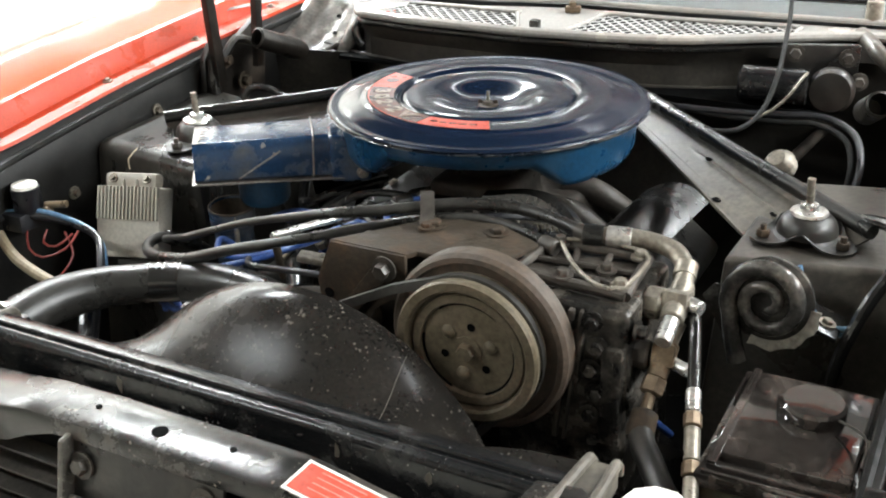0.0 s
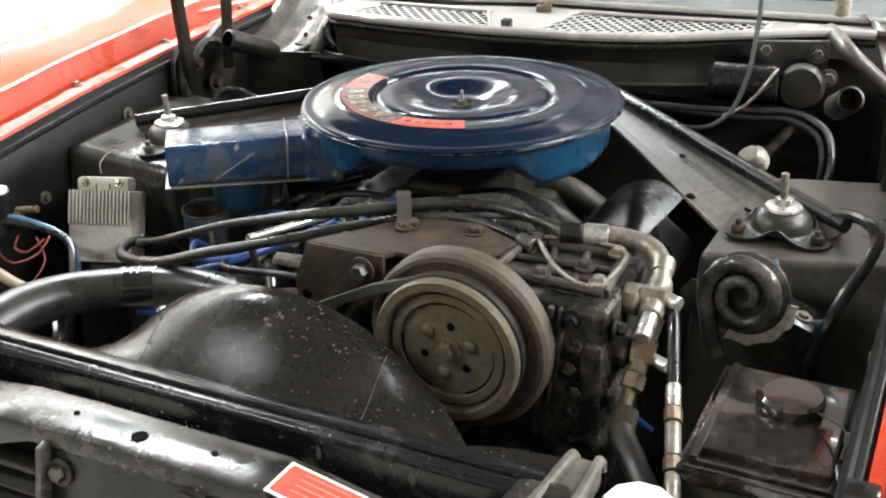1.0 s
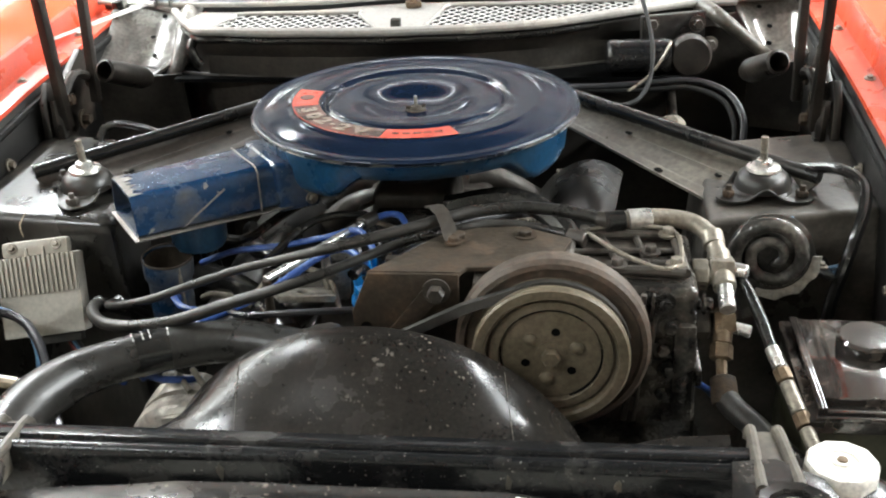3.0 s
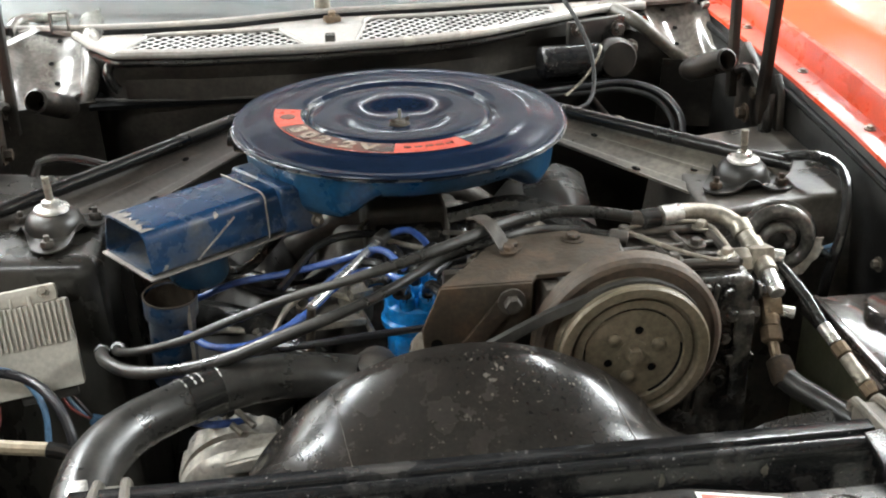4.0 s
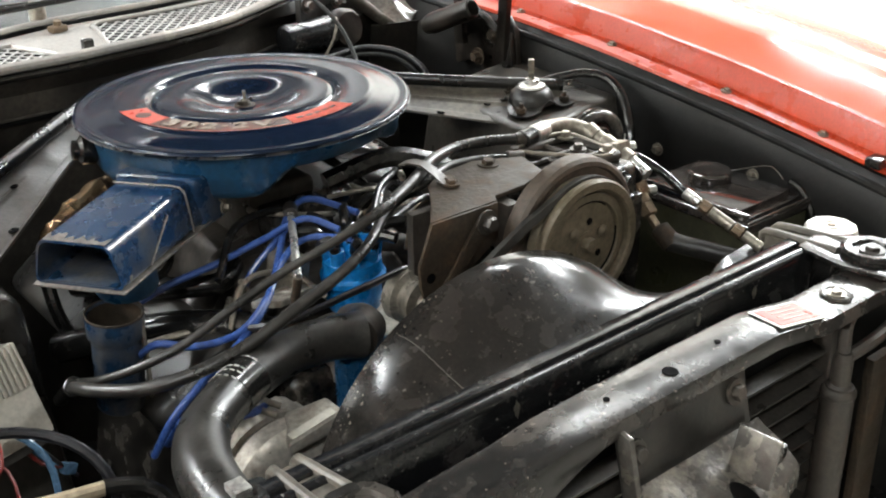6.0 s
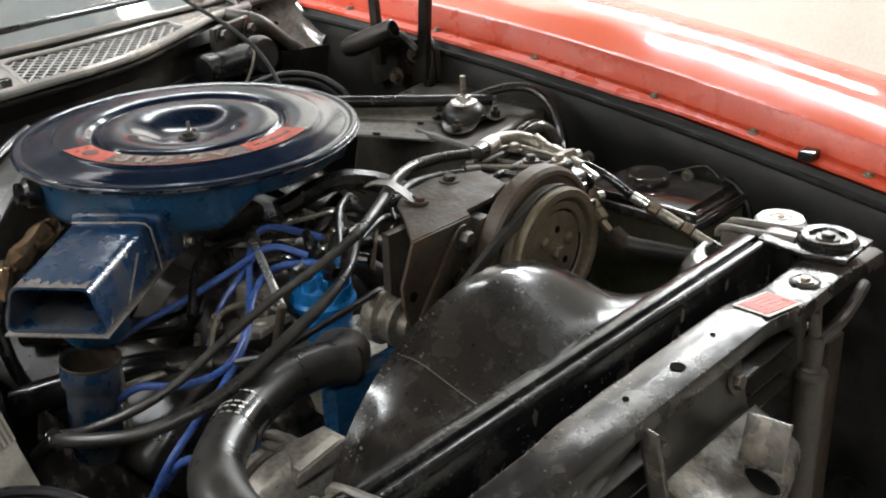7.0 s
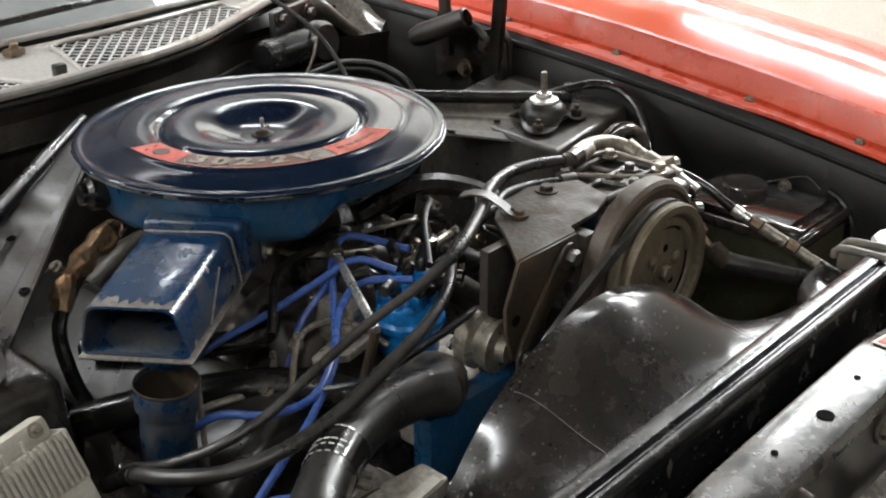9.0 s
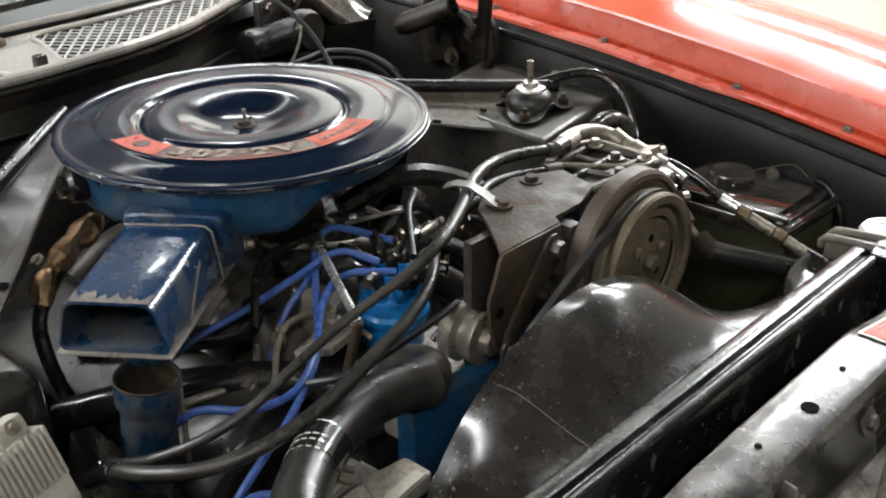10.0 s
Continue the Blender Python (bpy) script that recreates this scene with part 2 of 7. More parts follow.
CREAM = surface("yellowed_plastic_tube", (0.30, 0.245, 0.165), 0.45, 0, (0.20, 0.16, 0.11), 0.4, 25, 200, 0.05)
WIRE_RED = surface("red_wire", (0.15, 0.022, 0.018), 0.4, 0, None, 0.3, 30, 200, 0.05)
WIRE_BLACK = surface("black_wire_loom", (0.009, 0.009, 0.011), 0.36, 0, (0.026, 0.026, 0.028), 0.3, 30, 250, 0.2)
WIRE_TEAL = surface("pale_blue_wire", (0.09, 0.17, 0.27), 0.22, 0, None, 0.3, 30, 200, 0.05)
COPPER = surface("crumpled_foil_wrap", (0.40, 0.27, 0.16), 0.15, 0.85, (0.26, 0.15, 0.08), 0.45, 40, 90, 0.4)
HINGE = surface("brown_black_hinge_steel", (0.010, 0.0080, 0.0062), 0.38, 0.2, (0.038, 0.028, 0.020), 0.4, 14, 150, 0.2)
LATCH_STEEL = surface("greasy_corroded_steel", (0.090, 0.083, 0.074), 0.24, 0.35, (0.25, 0.22, 0.175), 0.38, 30, 150, 0.3)
HINGE_LIGHT = surface("brown_black_steel_edge", (0.032, 0.0265, 0.0215), 0.50, 0.05, (0.066, 0.053, 0.042), 0.4, 14, 150, 0.2)
FIN = surface("condenser_fin_black", (0.040, 0.036, 0.031), 0.4, 0.3, (0.075, 0.066, 0.055), 0.4, 20, 200, 0.2)
CONCRETE = surface("pale_sealed_concrete", (0.66, 0.635, 0.57), 0.5, 0, (0.58, 0.55, 0.49), 0.4, 1.6, 60, 0.1, vary=0.08)
PLASTER = surface("cream_wall_paint", (0.50, 0.48, 0.44), 0.7, 0, (0.46, 0.44, 0.40), 0.3, 1.5, 80, 0.1, vary=0.05)
# Unseen north wall, made dark so the lid's reflections stay dark.
BACK_WALL = surface("darkened_grey_wall", (0.15, 0.148, 0.145), 0.7, 0, (0.12, 0.118, 0.115), 0.3, 1.5, 80, 0.1, vary=0.05)
CEILING = surface("grey_ceiling_paint", (0.22, 0.217, 0.21), 0.8, 0, (0.19, 0.187, 0.18), 0.3, 1.5, 80, 0.1, vary=0.05)

CABLE.node_tree.nodes["Principled BSDF"].inputs["Specular IOR Level"].default_value = 0.15
glass = bpy.data.materials.new("windscreen_glass")
glass.use_nodes = True
gb = glass.node_tree.nodes["Principled BSDF"]
gb.inputs["Base Color"].default_value = (0.75, 0.80, 0.78, 1)
gb.inputs["Roughness"].default_value, gb.inputs["IOR"].default_value, gb.inputs["Transmission Weight"].default_value = 0.03, 1.5, 1.0


# ---- mesh tools ----
def finish(bm, name, material, smooth=35):
    me = bpy.data.meshes.new(name)
    bmesh.ops.recalc_face_normals(bm, faces=bm.faces)
    bm.to_mesh(me)
    bm.free()
    me.materials.append(material)
    if smooth:
        me.polygons.foreach_set("use_smooth", [True] * len(me.polygons))
        me.set_sharp_from_angle(angle=radians(smooth))
    return me


def thing(name, base, label, category, group="", kind=""):
    """An Empty at the base of a thing, to hold its parts."""
    ob = new(name)
    ob.empty_display_size = 0.05
    ob.location = base
    return tagged(ob, label, category, group, kind)


def world_of(ob):
    p = Vector((0, 0, 0))
    while ob:
        p += ob.location
        ob = ob.parent
    return p


def part(name, bm, material, parent, label="", smooth=35):
    """Links a bmesh, drawn in the world's axes, as one mesh under parent."""
    at = world_of(parent)
    bmesh.ops.translate(bm, verts=bm.verts, vec=-at)
    ob = new(name, finish(bm, name, material, smooth))
    ob.parent = parent
    if label:
        ob["label"] = label
    return ob


def single(name, bm, material, base, label, category, group="", kind="", smooth=35):
    """A thing of one mesh, with its origin at base."""
    bmesh.ops.translate(bm, verts=bm.verts, vec=-Vector(base))
    ob = new(name, finish(bm, name, material, smooth))
    ob.location = base
    return tagged(ob, label, category, group, kind)


def B():
    return bmesh.new()


def bevel_sharp(bm, verts, width, segs=2, angle=40):
    vs = set(verts)
    es = [e for e in bm.edges if e.verts[0] in vs and e.verts[1] in vs and len(e.link_faces) == 2 and e.calc_face_angle(0) > radians(angle)]
    if es and width > 0:
        bmesh.ops.bevel(bm, geom=es, offset=width, segments=segs, profile=0.6, affect="EDGES", clamp_overlap=True)


def box(bm, centre, size, rot=(0, 0, 0), bevel=0.002, segs=2):
    r = bmesh.ops.create_cube(bm, size=1)
    m = pose(*centre, *rot) @ Matrix.Diagonal((*size, 1))
    bmesh.ops.transform(bm, verts=r["verts"], matrix=m)
    bevel_sharp(bm, r["verts"], bevel, segs)
    return bm


def hull8(bm, lower, upper, bevel=0.002, segs=2):
    """A block between two quads, each four corners in the same turn."""
    v = [bm.verts.new(p) for p in (*lower, *upper)]
    for f in ((0, 1, 2, 3), (4, 5, 6, 7), (0, 1, 5, 4), (1, 2, 6, 5), (2, 3, 7, 6), (3, 0, 4, 7)):
        bm.faces.new([v[i] for i in f])
    bmesh.ops.recalc_face_normals(bm, faces=bm.faces)
    bevel_sharp(bm, v, bevel, segs)
    return bm


def axes(at, way, up=(0, 0, 1)):
    """A matrix whose z runs along way."""
    z = Vector(way).normalized()
    x = Vector(up).cross(z)
    if x.length < 1e-4:
        x = Vector((1, 0, 0)).cross(z)
    x.normalize()
    y = z.cross(x)
    return Matrix.Translation(at) @ Matrix((x, y, z)).transposed().to_4x4()


def lathe(bm, profile, m=None, segs=48, closed=True):
    """Turns (radius, height) pairs round the z axis of m."""
    m = m or Matrix()
    rings = []
    for r, z in profile:
        if r < 1e-5:
            rings.append([bm.verts.new(m @ Vector((0, 0, z)))])
        else:
            rings.append([bm.verts.new(m @ Vector((r * math.cos(2 * math.pi * k / segs), r * math.sin(2 * math.pi * k / segs), z))) for k in range(segs)])
    for a, b in zip(rings, rings[1:]):
        for k in range(segs):
            j = (k + 1) % segs
            if len(a) == 1 and len(b) == 1:
                continue
            if len(a) == 1:
                bm.faces.new((a[0], b[k], b[j]))
            elif len(b) == 1:
                bm.faces.new((a[k], b[0], a[j]))
            else:
                bm.faces.new((a[k], b[k], b[j], a[j]))
    if closed:
        for ring in (rings[0], rings[-1]):
            if len(ring) > 2:
                bm.faces.new(ring)
    return bm


def rod(bm, a, b, r, segs=16, r2=None, chamfer=0.12):
    d = Vector(b) - Vector(a)
    n, r2 = d.length, r if r2 is None else r2
    c = min(r, r2) * chamfer
    return lathe(bm, [(r - c, 0), (r, c), (r2, n - c), (r2 - c, n)], axes(a, d), segs)


def hexnut(bm, at, way, r, h):
    return lathe(bm, [(r * 0.9, 0), (r, h * 0.15), (r, h * 0.8), (r * 0.85, h)], axes(at, way), 6)


def bolt(bm, at, way, r=0.007, h=0.006, washer=True):
    m = axes(at, way)
    if washer:
        lathe(bm, [(r * 1.6, -0.001), (r * 1.6, 0.0015)], m, 20)
    lathe(bm, [(r * 0.95, 0.001), (r, 0.002), (r, h * 0.8), (r * 0.85, h)], m, 6)
    return bm


def spline(points, step=0.012):
    """Points along a smooth curve through those given."""
    P = [Vector(p) for p in points]
    Q = [P[0] * 2 - P[1], *P, P[-1] * 2 - P[-2]]
    out = []
    for i in range(1, len(Q) - 2):
        n = max(2, int((Q[i + 1] - Q[i]).length / step))
        for k in range(n):
            t = k / n
            a, b, c, d = Q[i - 1], Q[i], Q[i + 1], Q[i + 2]
            out.append(0.5 * (2 * b + (c - a) * t + (2 * a - 5 * b + 4 * c - d) * t * t + (3 * b - a - 3 * c + d) * t ** 3))
    out.append(P[-1])
    return out


def tube(bm, points, r, segs=12, step=0.012, smooth=True, hollow=0.0):
    """A round hose or wire through the points; r may be a function of the way along it, 0 to 1."""
    pts = spline(points, step) if smooth else [Vector(p) for p in points]
    n, rings, side = len(pts), [], None
    for i, p in enumerate(pts):
        t = (pts[min(i + 1, n - 1)] - pts[max(i - 1, 0)]).normalized()
        if side is None:
            side = t.cross(Vector((0, 0, 1)) if abs(t.z) < 0.9 else Vector((1, 0, 0))).normalized()
        side = (side - t * side.dot(t)).normalized()
        up = t.cross(side)
        rr = r(i / (n - 1)) if callable(r) else r
        rings.append([bm.verts.new(p + rr * (side * math.cos(a) + up * math.sin(a))) for a in (2 * math.pi * k / segs for k in range(segs))])
    for a, b in zip(rings, rings[1:]):
        for k in range(segs):
            j = (k + 1) % segs
            bm.faces.new((a[k], a[j], b[j], b[k]))
    bm.faces.new(rings[0])
    bm.faces.new(rings[-1])
    return bm


def sweep(bm, profile, path, closed_profile=True):
    """Sweeps a profile of offsets in (y, z) along x stations: path gives for each station a function from (y, z) to a place."""
    rings = [[bm.verts.new(at(u, v)) for u, v in profile] for at in path]
    n = len(profile)
    for a, b in zip(rings, rings[1:]):
        for k in range(n if closed_profile else n - 1):
            j = (k + 1) % n
            bm.faces.new((a[k], a[j], b[j], b[k]))
    if closed_profile:
        bm.faces.new(rings[0])
        bm.faces.new(rings[-1])
    return bm


def plate(bm, outline, m, thick, bevel=0.0, holes=()):
    """A plate from a flat outline (u, v) in the plane of m, thick along its z; holes are (u, v, r)."""
    loops = [list(outline)] + [[(u + r * math.cos(2 * math.pi * k / 14), v + r * math.sin(2 * math.pi * k / 14)) for k in range(14)] for u, v, r in holes]
    edges, allv = [], []
    for lp in loops:
        vs = [bm.verts.new(m @ Vector((u, v, 0))) for u, v in lp]
        allv += vs
        edges += [bm.edges.new((vs[i], vs[(i + 1) % len(vs)])) for i in range(len(vs))]
    r = bmesh.ops.triangle_fill(bm, use_beauty=True, use_dissolve=False, edges=edges)
    faces = [g for g in r["geom"] if isinstance(g, bmesh.types.BMFace)]
    if holes:
        inv = m.inverted()
        for f in list(faces):
            c = inv @ f.calc_center_median()
            if any((c.x - u) ** 2 + (c.y - v) ** 2 < (rr * 0.9) ** 2 for u, v, rr in holes):
                bm.faces.remove(f)
                faces.remove(f)
    ext = bmesh.ops.extrude_face_region(bm, geom=faces)
    vs = [g for g in ext["geom"] if isinstance(g, bmesh.types.BMVert)]
    bmesh.ops.translate(bm, verts=vs, vec=m.to_3x3() @ Vector((0, 0, thick)))
    if bevel:
        bevel_sharp(bm, allv + vs, bevel, 2, 50)
    return bm


def grid(bm, f, nu, nv, thick=0.0):
    """A sheet from f(u, v), u and v from 0 to 1, with an optional second side below it."""
    g = [[bm.verts.new(f(i / nu, j / nv)) for j in range(nv + 1)] for i in range(nu + 1)]
    faces = [bm.faces.new((g[i][j], g[i + 1][j], g[i + 1][j + 1], g[i][j + 1])) for i in range(nu) for j in range(nv)]
    if thick:
        bmesh.ops.recalc_face_normals(bm, faces=faces)
        bmesh.ops.solidify(bm, geom=faces, thickness=thick)
    return bm


def lerp(table, x):
    for (a, va), (b, vb) in zip(table, table[1:]):
        if x <= b:
            t = max(0.0, (x - a) / (b - a))
            return va + (vb - va) * t
    return table[-1][1]


def smoothstep(t):
    t = min(1.0, max(0.0, t))
    return t * t * (3 - 2 * t)


# ---- the garage round the car ----
fb = B()
box(fb, (0, 0, -0.06), (9.0, 9.0, 0.12), bevel=0)
single("floor", fb, CONCRETE, (0, 0, 0), "pale sealed concrete garage floor", "floor", kind="structure")
for nm, c, s in (("wall_north", (0, 4.06, 1.4), (6.6, 0.12, 2.8)), ("wall_south", (0, -4.06, 1.4), (6.6, 0.12, 2.8)),
                 ("wall_east", (3.36, 0, 1.4), (0.12, 8.24, 2.8)), ("wall_west", (-3.36, 0, 1.4), (0.12, 8.24, 2.8))):
    b = B()
    box(b, c, s, bevel=0)
    # Only the north wall is darkened, to dim what the lid mirrors.
    single(nm, b, BACK_WALL if nm == "wall_north" else PLASTER, (c[0], c[1], 0), "plain painted garage wall", "wall", kind="structure")
b = B()
box(b, (0, 0, 2.86), (9.0, 9.0, 0.12), bevel=0)
single("ceiling", b, CEILING, (0, 0, 2.8), "plain grey painted garage ceiling", "ceiling", kind="structure")
for lx, ly, ll, lw, lp, lt, tl, lz in LAMPS:
    lamp = thing("unseen_lamp", (lx, ly, 2.8), "unseen batten lamp on a ceiling rod, added for light and reflections", "lamp", group="ceiling lamps")
    b = B()
    box(b, pose(lx, ly, lz, tl, 0, lt) @ Vector((0, 0, -0.005)), (ll + 0.06, lw + 0.06, 0.10), (tl, 0, lt), 0.01)
    rod(b, (lx, ly, lz), (lx, ly, 2.80), 0.03, 12)
    part("housing", b, PLASTER, lamp)

# ---- body of the car ----
LEDGE = [(-1.0, 0.775), (-0.70, 0.822), (-0.46, 0.858), (-0.30, 0.880), (-0.08, 0.9035), (0.11, 0.9165), (0.40, 0.930), (0.95, 0.940)]
CROSS = [(0.5735, -0.006), (0.575, -0.001), (0.580, 0.0), (0.604, 0.001), (0.608, 0.003), (0.614, 0.032), (0.6165, 0.0365), (0.622, 0.0385), (0.70, 0.052), (0.78, 0.056), (0.86, 0.044), (0.915, 0.0), (0.94, -0.09), (0.95, -0.25), (0.93, -0.45), (0.91, -0.60)]


def fender(side):
    f = thing("fender", (side * 0.9, -0.1, 0.0), "glossy orange-red front fender with a bolted inner ledge", "fender", group="front fenders")

    def at(u, v):
        y = -1.0 + 1.95 * u
        k = v * (len(CROSS) - 1)
        i = min(int(k), len(CROSS) - 2)
        x0, z0 = CROSS[i]
        x1, z1 = CROSS[i + 1]
        t = k - i
        x, z = x0 + (x1 - x0) * t, z0 + (z1 - z0) * t
        taper = 0.10 * smoothstep((-0.72 - y) / 0.3) if y < -0.72 else 0.0
        out = max(0.0, x - 0.65)
        step = 0.010 * smoothstep((-0.28 - y) / 0.06) * max(0.0, 1 - (x - 0.5735) / 0.02)
        return Vector((side * (x - taper * out + step), y, lerp(LEDGE, y) + z))
    for name, j0, j1, paint in (("ledge", 0, 7, RED_LEDGE), ("crown", 7, len(CROSS) - 1, RED)):
        b = B()
        g = [[b.verts.new(at(i / 48, j / (len(CROSS) - 1))) for j in range(j0, j1 + 1)] for i in range(49)]
        fs = [b.faces.new((g[i][j], g[i + 1][j], g[i + 1][j + 1], g[i][j + 1])) for i in range(48) for j in range(j1 - j0)]
        bmesh.ops.recalc_face_normals(b, faces=fs)
        if sum(q.normal.z for q in fs) < 0:
            bmesh.ops.reverse_faces(b, faces=fs)
        bmesh.ops.solidify(b, geom=fs, thickness=0.0025)
        part(name, b, paint, f, smooth=28)
    for y in (-0.62, -0.455, -0.296, -0.077, 0.13, 0.34):
        b = B()
        bolt(b, (side * 0.5975, y, lerp(LEDGE, y) + 0.001), (0, -0.1, 1), 0.0048, 0.005)
        part("bolt", b, FIT_GREY, f)
    b = B()
    box(b, (side * 0.582, -0.545, lerp(LEDGE, -0.545) + 0.006), (0.026, 0.022, 0.014), (0, 0, 0), 0.004)
    part("rubber_bumper", b, RUBBER, f, "small black rubber bumper block")
    return f


fender(1)
fender(-1)


def apron(side):
    b = B()
    prof = [(0.578, 0.004), (0.568, -0.008), (0.562, -0.06), (0.565, -0.16), (0.575, -0.30), (0.585, -0.60), (0.62, -0.61), (0.60, -0.004)]
    st = []
    for k in range(25):
        y = -0.98 + 1.56 * k / 24
        st.append(lambda u, v, y=y: Vector((side * u, y, lerp(LEDGE, y) - 0.012 + v)))
    sweep(b, prof, st)
    a = thing("inner_apron", (side * 0.58, -0.13, 0.42), "black painted inner fender apron with dust", "panel", group="inner aprons")
    part("panel", b, APRON, a)
    b = B()
    tube(b, [(side * 0.568, y, lerp(LEDGE, y) - 0.020) for y in (-0.9, -0.6, -0.4, -0.2, 0.0, 0.2, 0.36, 0.52)], 0.006, 8)
    part("seal_strip", b, CABLE, a, "thin black rubber seal strip")
    for y, z in ((-0.02, 0.06), (-0.21, 0.11), (-0.38, 0.08)):
        b = B()
        bolt(b, (side * 0.5615, y, lerp(LEDGE, y) - z), (-side, 0, 0), 0.006, 0.008)
        part("bolt", b, FIT_GREY, a)
    return a


apron(1)
apron(-1)


def tower(side):
    """A shock tower with its top mount and stud."""
    t = thing("shock_tower", (side * 0.46, -0.03, 0.40), "black welded steel shock tower with a top mount", "shock tower", group="shock towers")
    s = side
    b = B()
    hull8(b, [(s * 0.335, -0.185, 0.40), (s * 0.60, -0.185, 0.40), (s * 0.60, 0.15, 0.40), (s * 0.335, 0.15, 0.40)],
          [(s * 0.362, -0.168 if s < 0 else -0.152, 0.836), (s * 0.565, -0.155 if s < 0 else -0.122, 0.842), (s * 0.565, 0.115, 0.850), (s * 0.372, 0.09, 0.842)], 0.022 if s < 0 else 0.008, 4)
    # Driver's side takes the copy lightened for the missing front light.
    part("body", b, TOWER if s < 0 else TOWER_DUSTY_LIT, t)
    cx, cy = (0.434, -0.072) if s > 0 else (-0.420, -0.090)
    b = B()
    rows = []
    for q, (f, h) in enumerate(((0.0, 0.0290), (0.50, 0.0285), (0.74, 0.0260), (0.91, 0.0205), (1.0, 0.0130), (1.03, 0.0060), (1.12, 0.003), (1.0, 0.002), (1.0, 0.0))):
        ring = []
        for k in range(48):
            a = 2 * math.pi * k / 48
            lobe = 0.5 + 0.5 * math.cos(3 * a - radians(-s * 90))
            edge = 0.038 + 0.026 * lobe ** 1.5
            r = 0.033 * f if q < 7 else edge
            wave = 0.014 * (1 - lobe) ** 3 if q >= 6 else 0.0
            ring.append(b.verts.new((cx + r * math.cos(a), cy + r * math.sin(a), 0.8425 + h + wave)))
        rows.append(ring)
    for p, q in zip(rows[1:], rows[2:]):
        for k in range(48):
            b.faces.new((p[k], p[(k + 1) % 48], q[(k + 1) % 48], q[k]))
    b.faces.new(rows[1])
    for v in rows[0]:
        b.verts.remove(v)
    part("mount_dome", b, BLACK_DUSTY, t, "dusty domed top mount with a wavy flange")
    for k in range(3):
        a = radians(-s * 30 + 120 * k)
        b = B()
        p = (cx + 0.050 * math.cos(a), cy + 0.050 * math.sin(a), 0.8455)
        hexnut(b, p, (0, 0, 1), 0.0078, 0.008)
        rod(b, (p[0], p[1], 0.851), (p[0], p[1], 0.860), 0.0035, 10)
        part("mount_nut", b, RUST if s > 0 else CAST, t)
    b = B()
    lathe(b, [(0.019, 0.0), (0.021, 0.002), (0.020, 0.005), (0.011, 0.007), (0.010, 0.013), (0.006, 0.0145)], Matrix.Translation((cx, cy, 0.869)), 24)
    part("washer", b, STEEL, t, "bright zinc cup washer")
    b = B()
    rod(b, (cx, cy, 0.876), (cx - 0.002, cy, 0.912), 0.0045, 12)
    part("stud", b, FIT_GREY, t)
    return t


tower(1)
tower(-1)


def brace(side):
    s = side
    t = thing("firewall_brace", (s * 0.30, 0.05, 0.80), "dusty black pressed steel brace from tower to firewall", "brace", group="firewall braces")
    b = B()
    A, Bp = Vector((s * 0.386, -0.100, 0.826)), Vector((s * 0.045, 0.275, 0.880))
    C, D = Vector((s * 0.500, -0.072, 0.852)), Vector((s * 0.075, 0.275, 0.893))

    def top(u, v):
        p = A.lerp(Bp, u).lerp(C.lerp(D, u), v)
        rib = 0.0055 * smoothstep((0.25 - v) / 0.05) + 0.0025 * math.exp(-((v - 0.60) / 0.035) ** 2) * smoothstep((0.5 - u) / 0.05) + (0.004 * (1 - v / 0.06) if v < 0.06 else 0) + (0.006 * (v - 0.9) / 0.1 if v > 0.9 else 0)
        return p + Vector((0, 0, -0.006 + rib))
    grid(b, top, 24, 48, 0.003)
    part("pressing", b, BRACE if s > 0 else HINGE_LIGHT, t)
    b = B()
    tube(b, [C + Vector((s * 0.002, 0.004, 0.006)), C.lerp(D, 0.33) + Vector((0, 0, 0.004)), C.lerp(D, 0.66) + Vector((0, 0, 0.002)), D], 0.0095, 12)
    part("edge_tube", b, BLACK, t)
    # Holes are black discs on the pressing, their shade given as colour.
    for u, v, r in ((0.24, 0.10, 0.005), (0.16, 0.55, 0.004), (0.45, 0.6, 0.004)):
        b = B()
        p = top(u, v)
        lathe(b, [(r, 0.0), (r * 1.3, 0.0012), (r * 1.1, 0.002), (r * 0.7, 0.0022), (r * 0.7, 0.0012), (0, 0.0012)], axes(p, (s * 0.15, 0, 1)), 14)
        part("hole_rim", b, SHADE_BLACK, t, "small black disc for a drilled hole's shade")
    return t


brace(1)
brace(-1)

# cowl, firewall and windscreen
LIP = [(-0.55, 0.46), (-0.46, 0.42), (-0.425, 0.355), (-0.385, 0.302), (-0.28, 0.288), (-0.10, 0.285), (0.06, 0.302), (0.15, 0.325), (0.22, 0.358), (0.30, 0.400), (0.38, 0.440), (0.45, 0.452), (0.55, 0.46)]


RAIL = [(-0.75, 0.50), (-0.55, 0.450), (-0.45, 0.438), (-0.36, 0.434), (-0.23, 0.442), (-0.15, 0.462), (-0.06, 0.480), (0.09, 0.482), (0.30, 0.500), (0.55, 0.520), (0.75, 0.56)]


def lip_y(x):
    return lerp(LIP, x)


cowl = thing("cowl", (0, 0.40, 0.90), "grey-black cowl panel with two mesh air vents", "cowl")
b = B()


def cowl_top(u, v):
    x = -0.55 + 1.10 * u
    y0 = lip_y(x)
    y = y0 + (lerp(RAIL, x) - y0) * v
    bead = 0.012 * math.exp(-((y - y0) / 0.010) ** 2)
    return Vector((x, y, 0.934 + 0.10 * max(0, y - 0.30) ** 1 * 0.35 + bead))


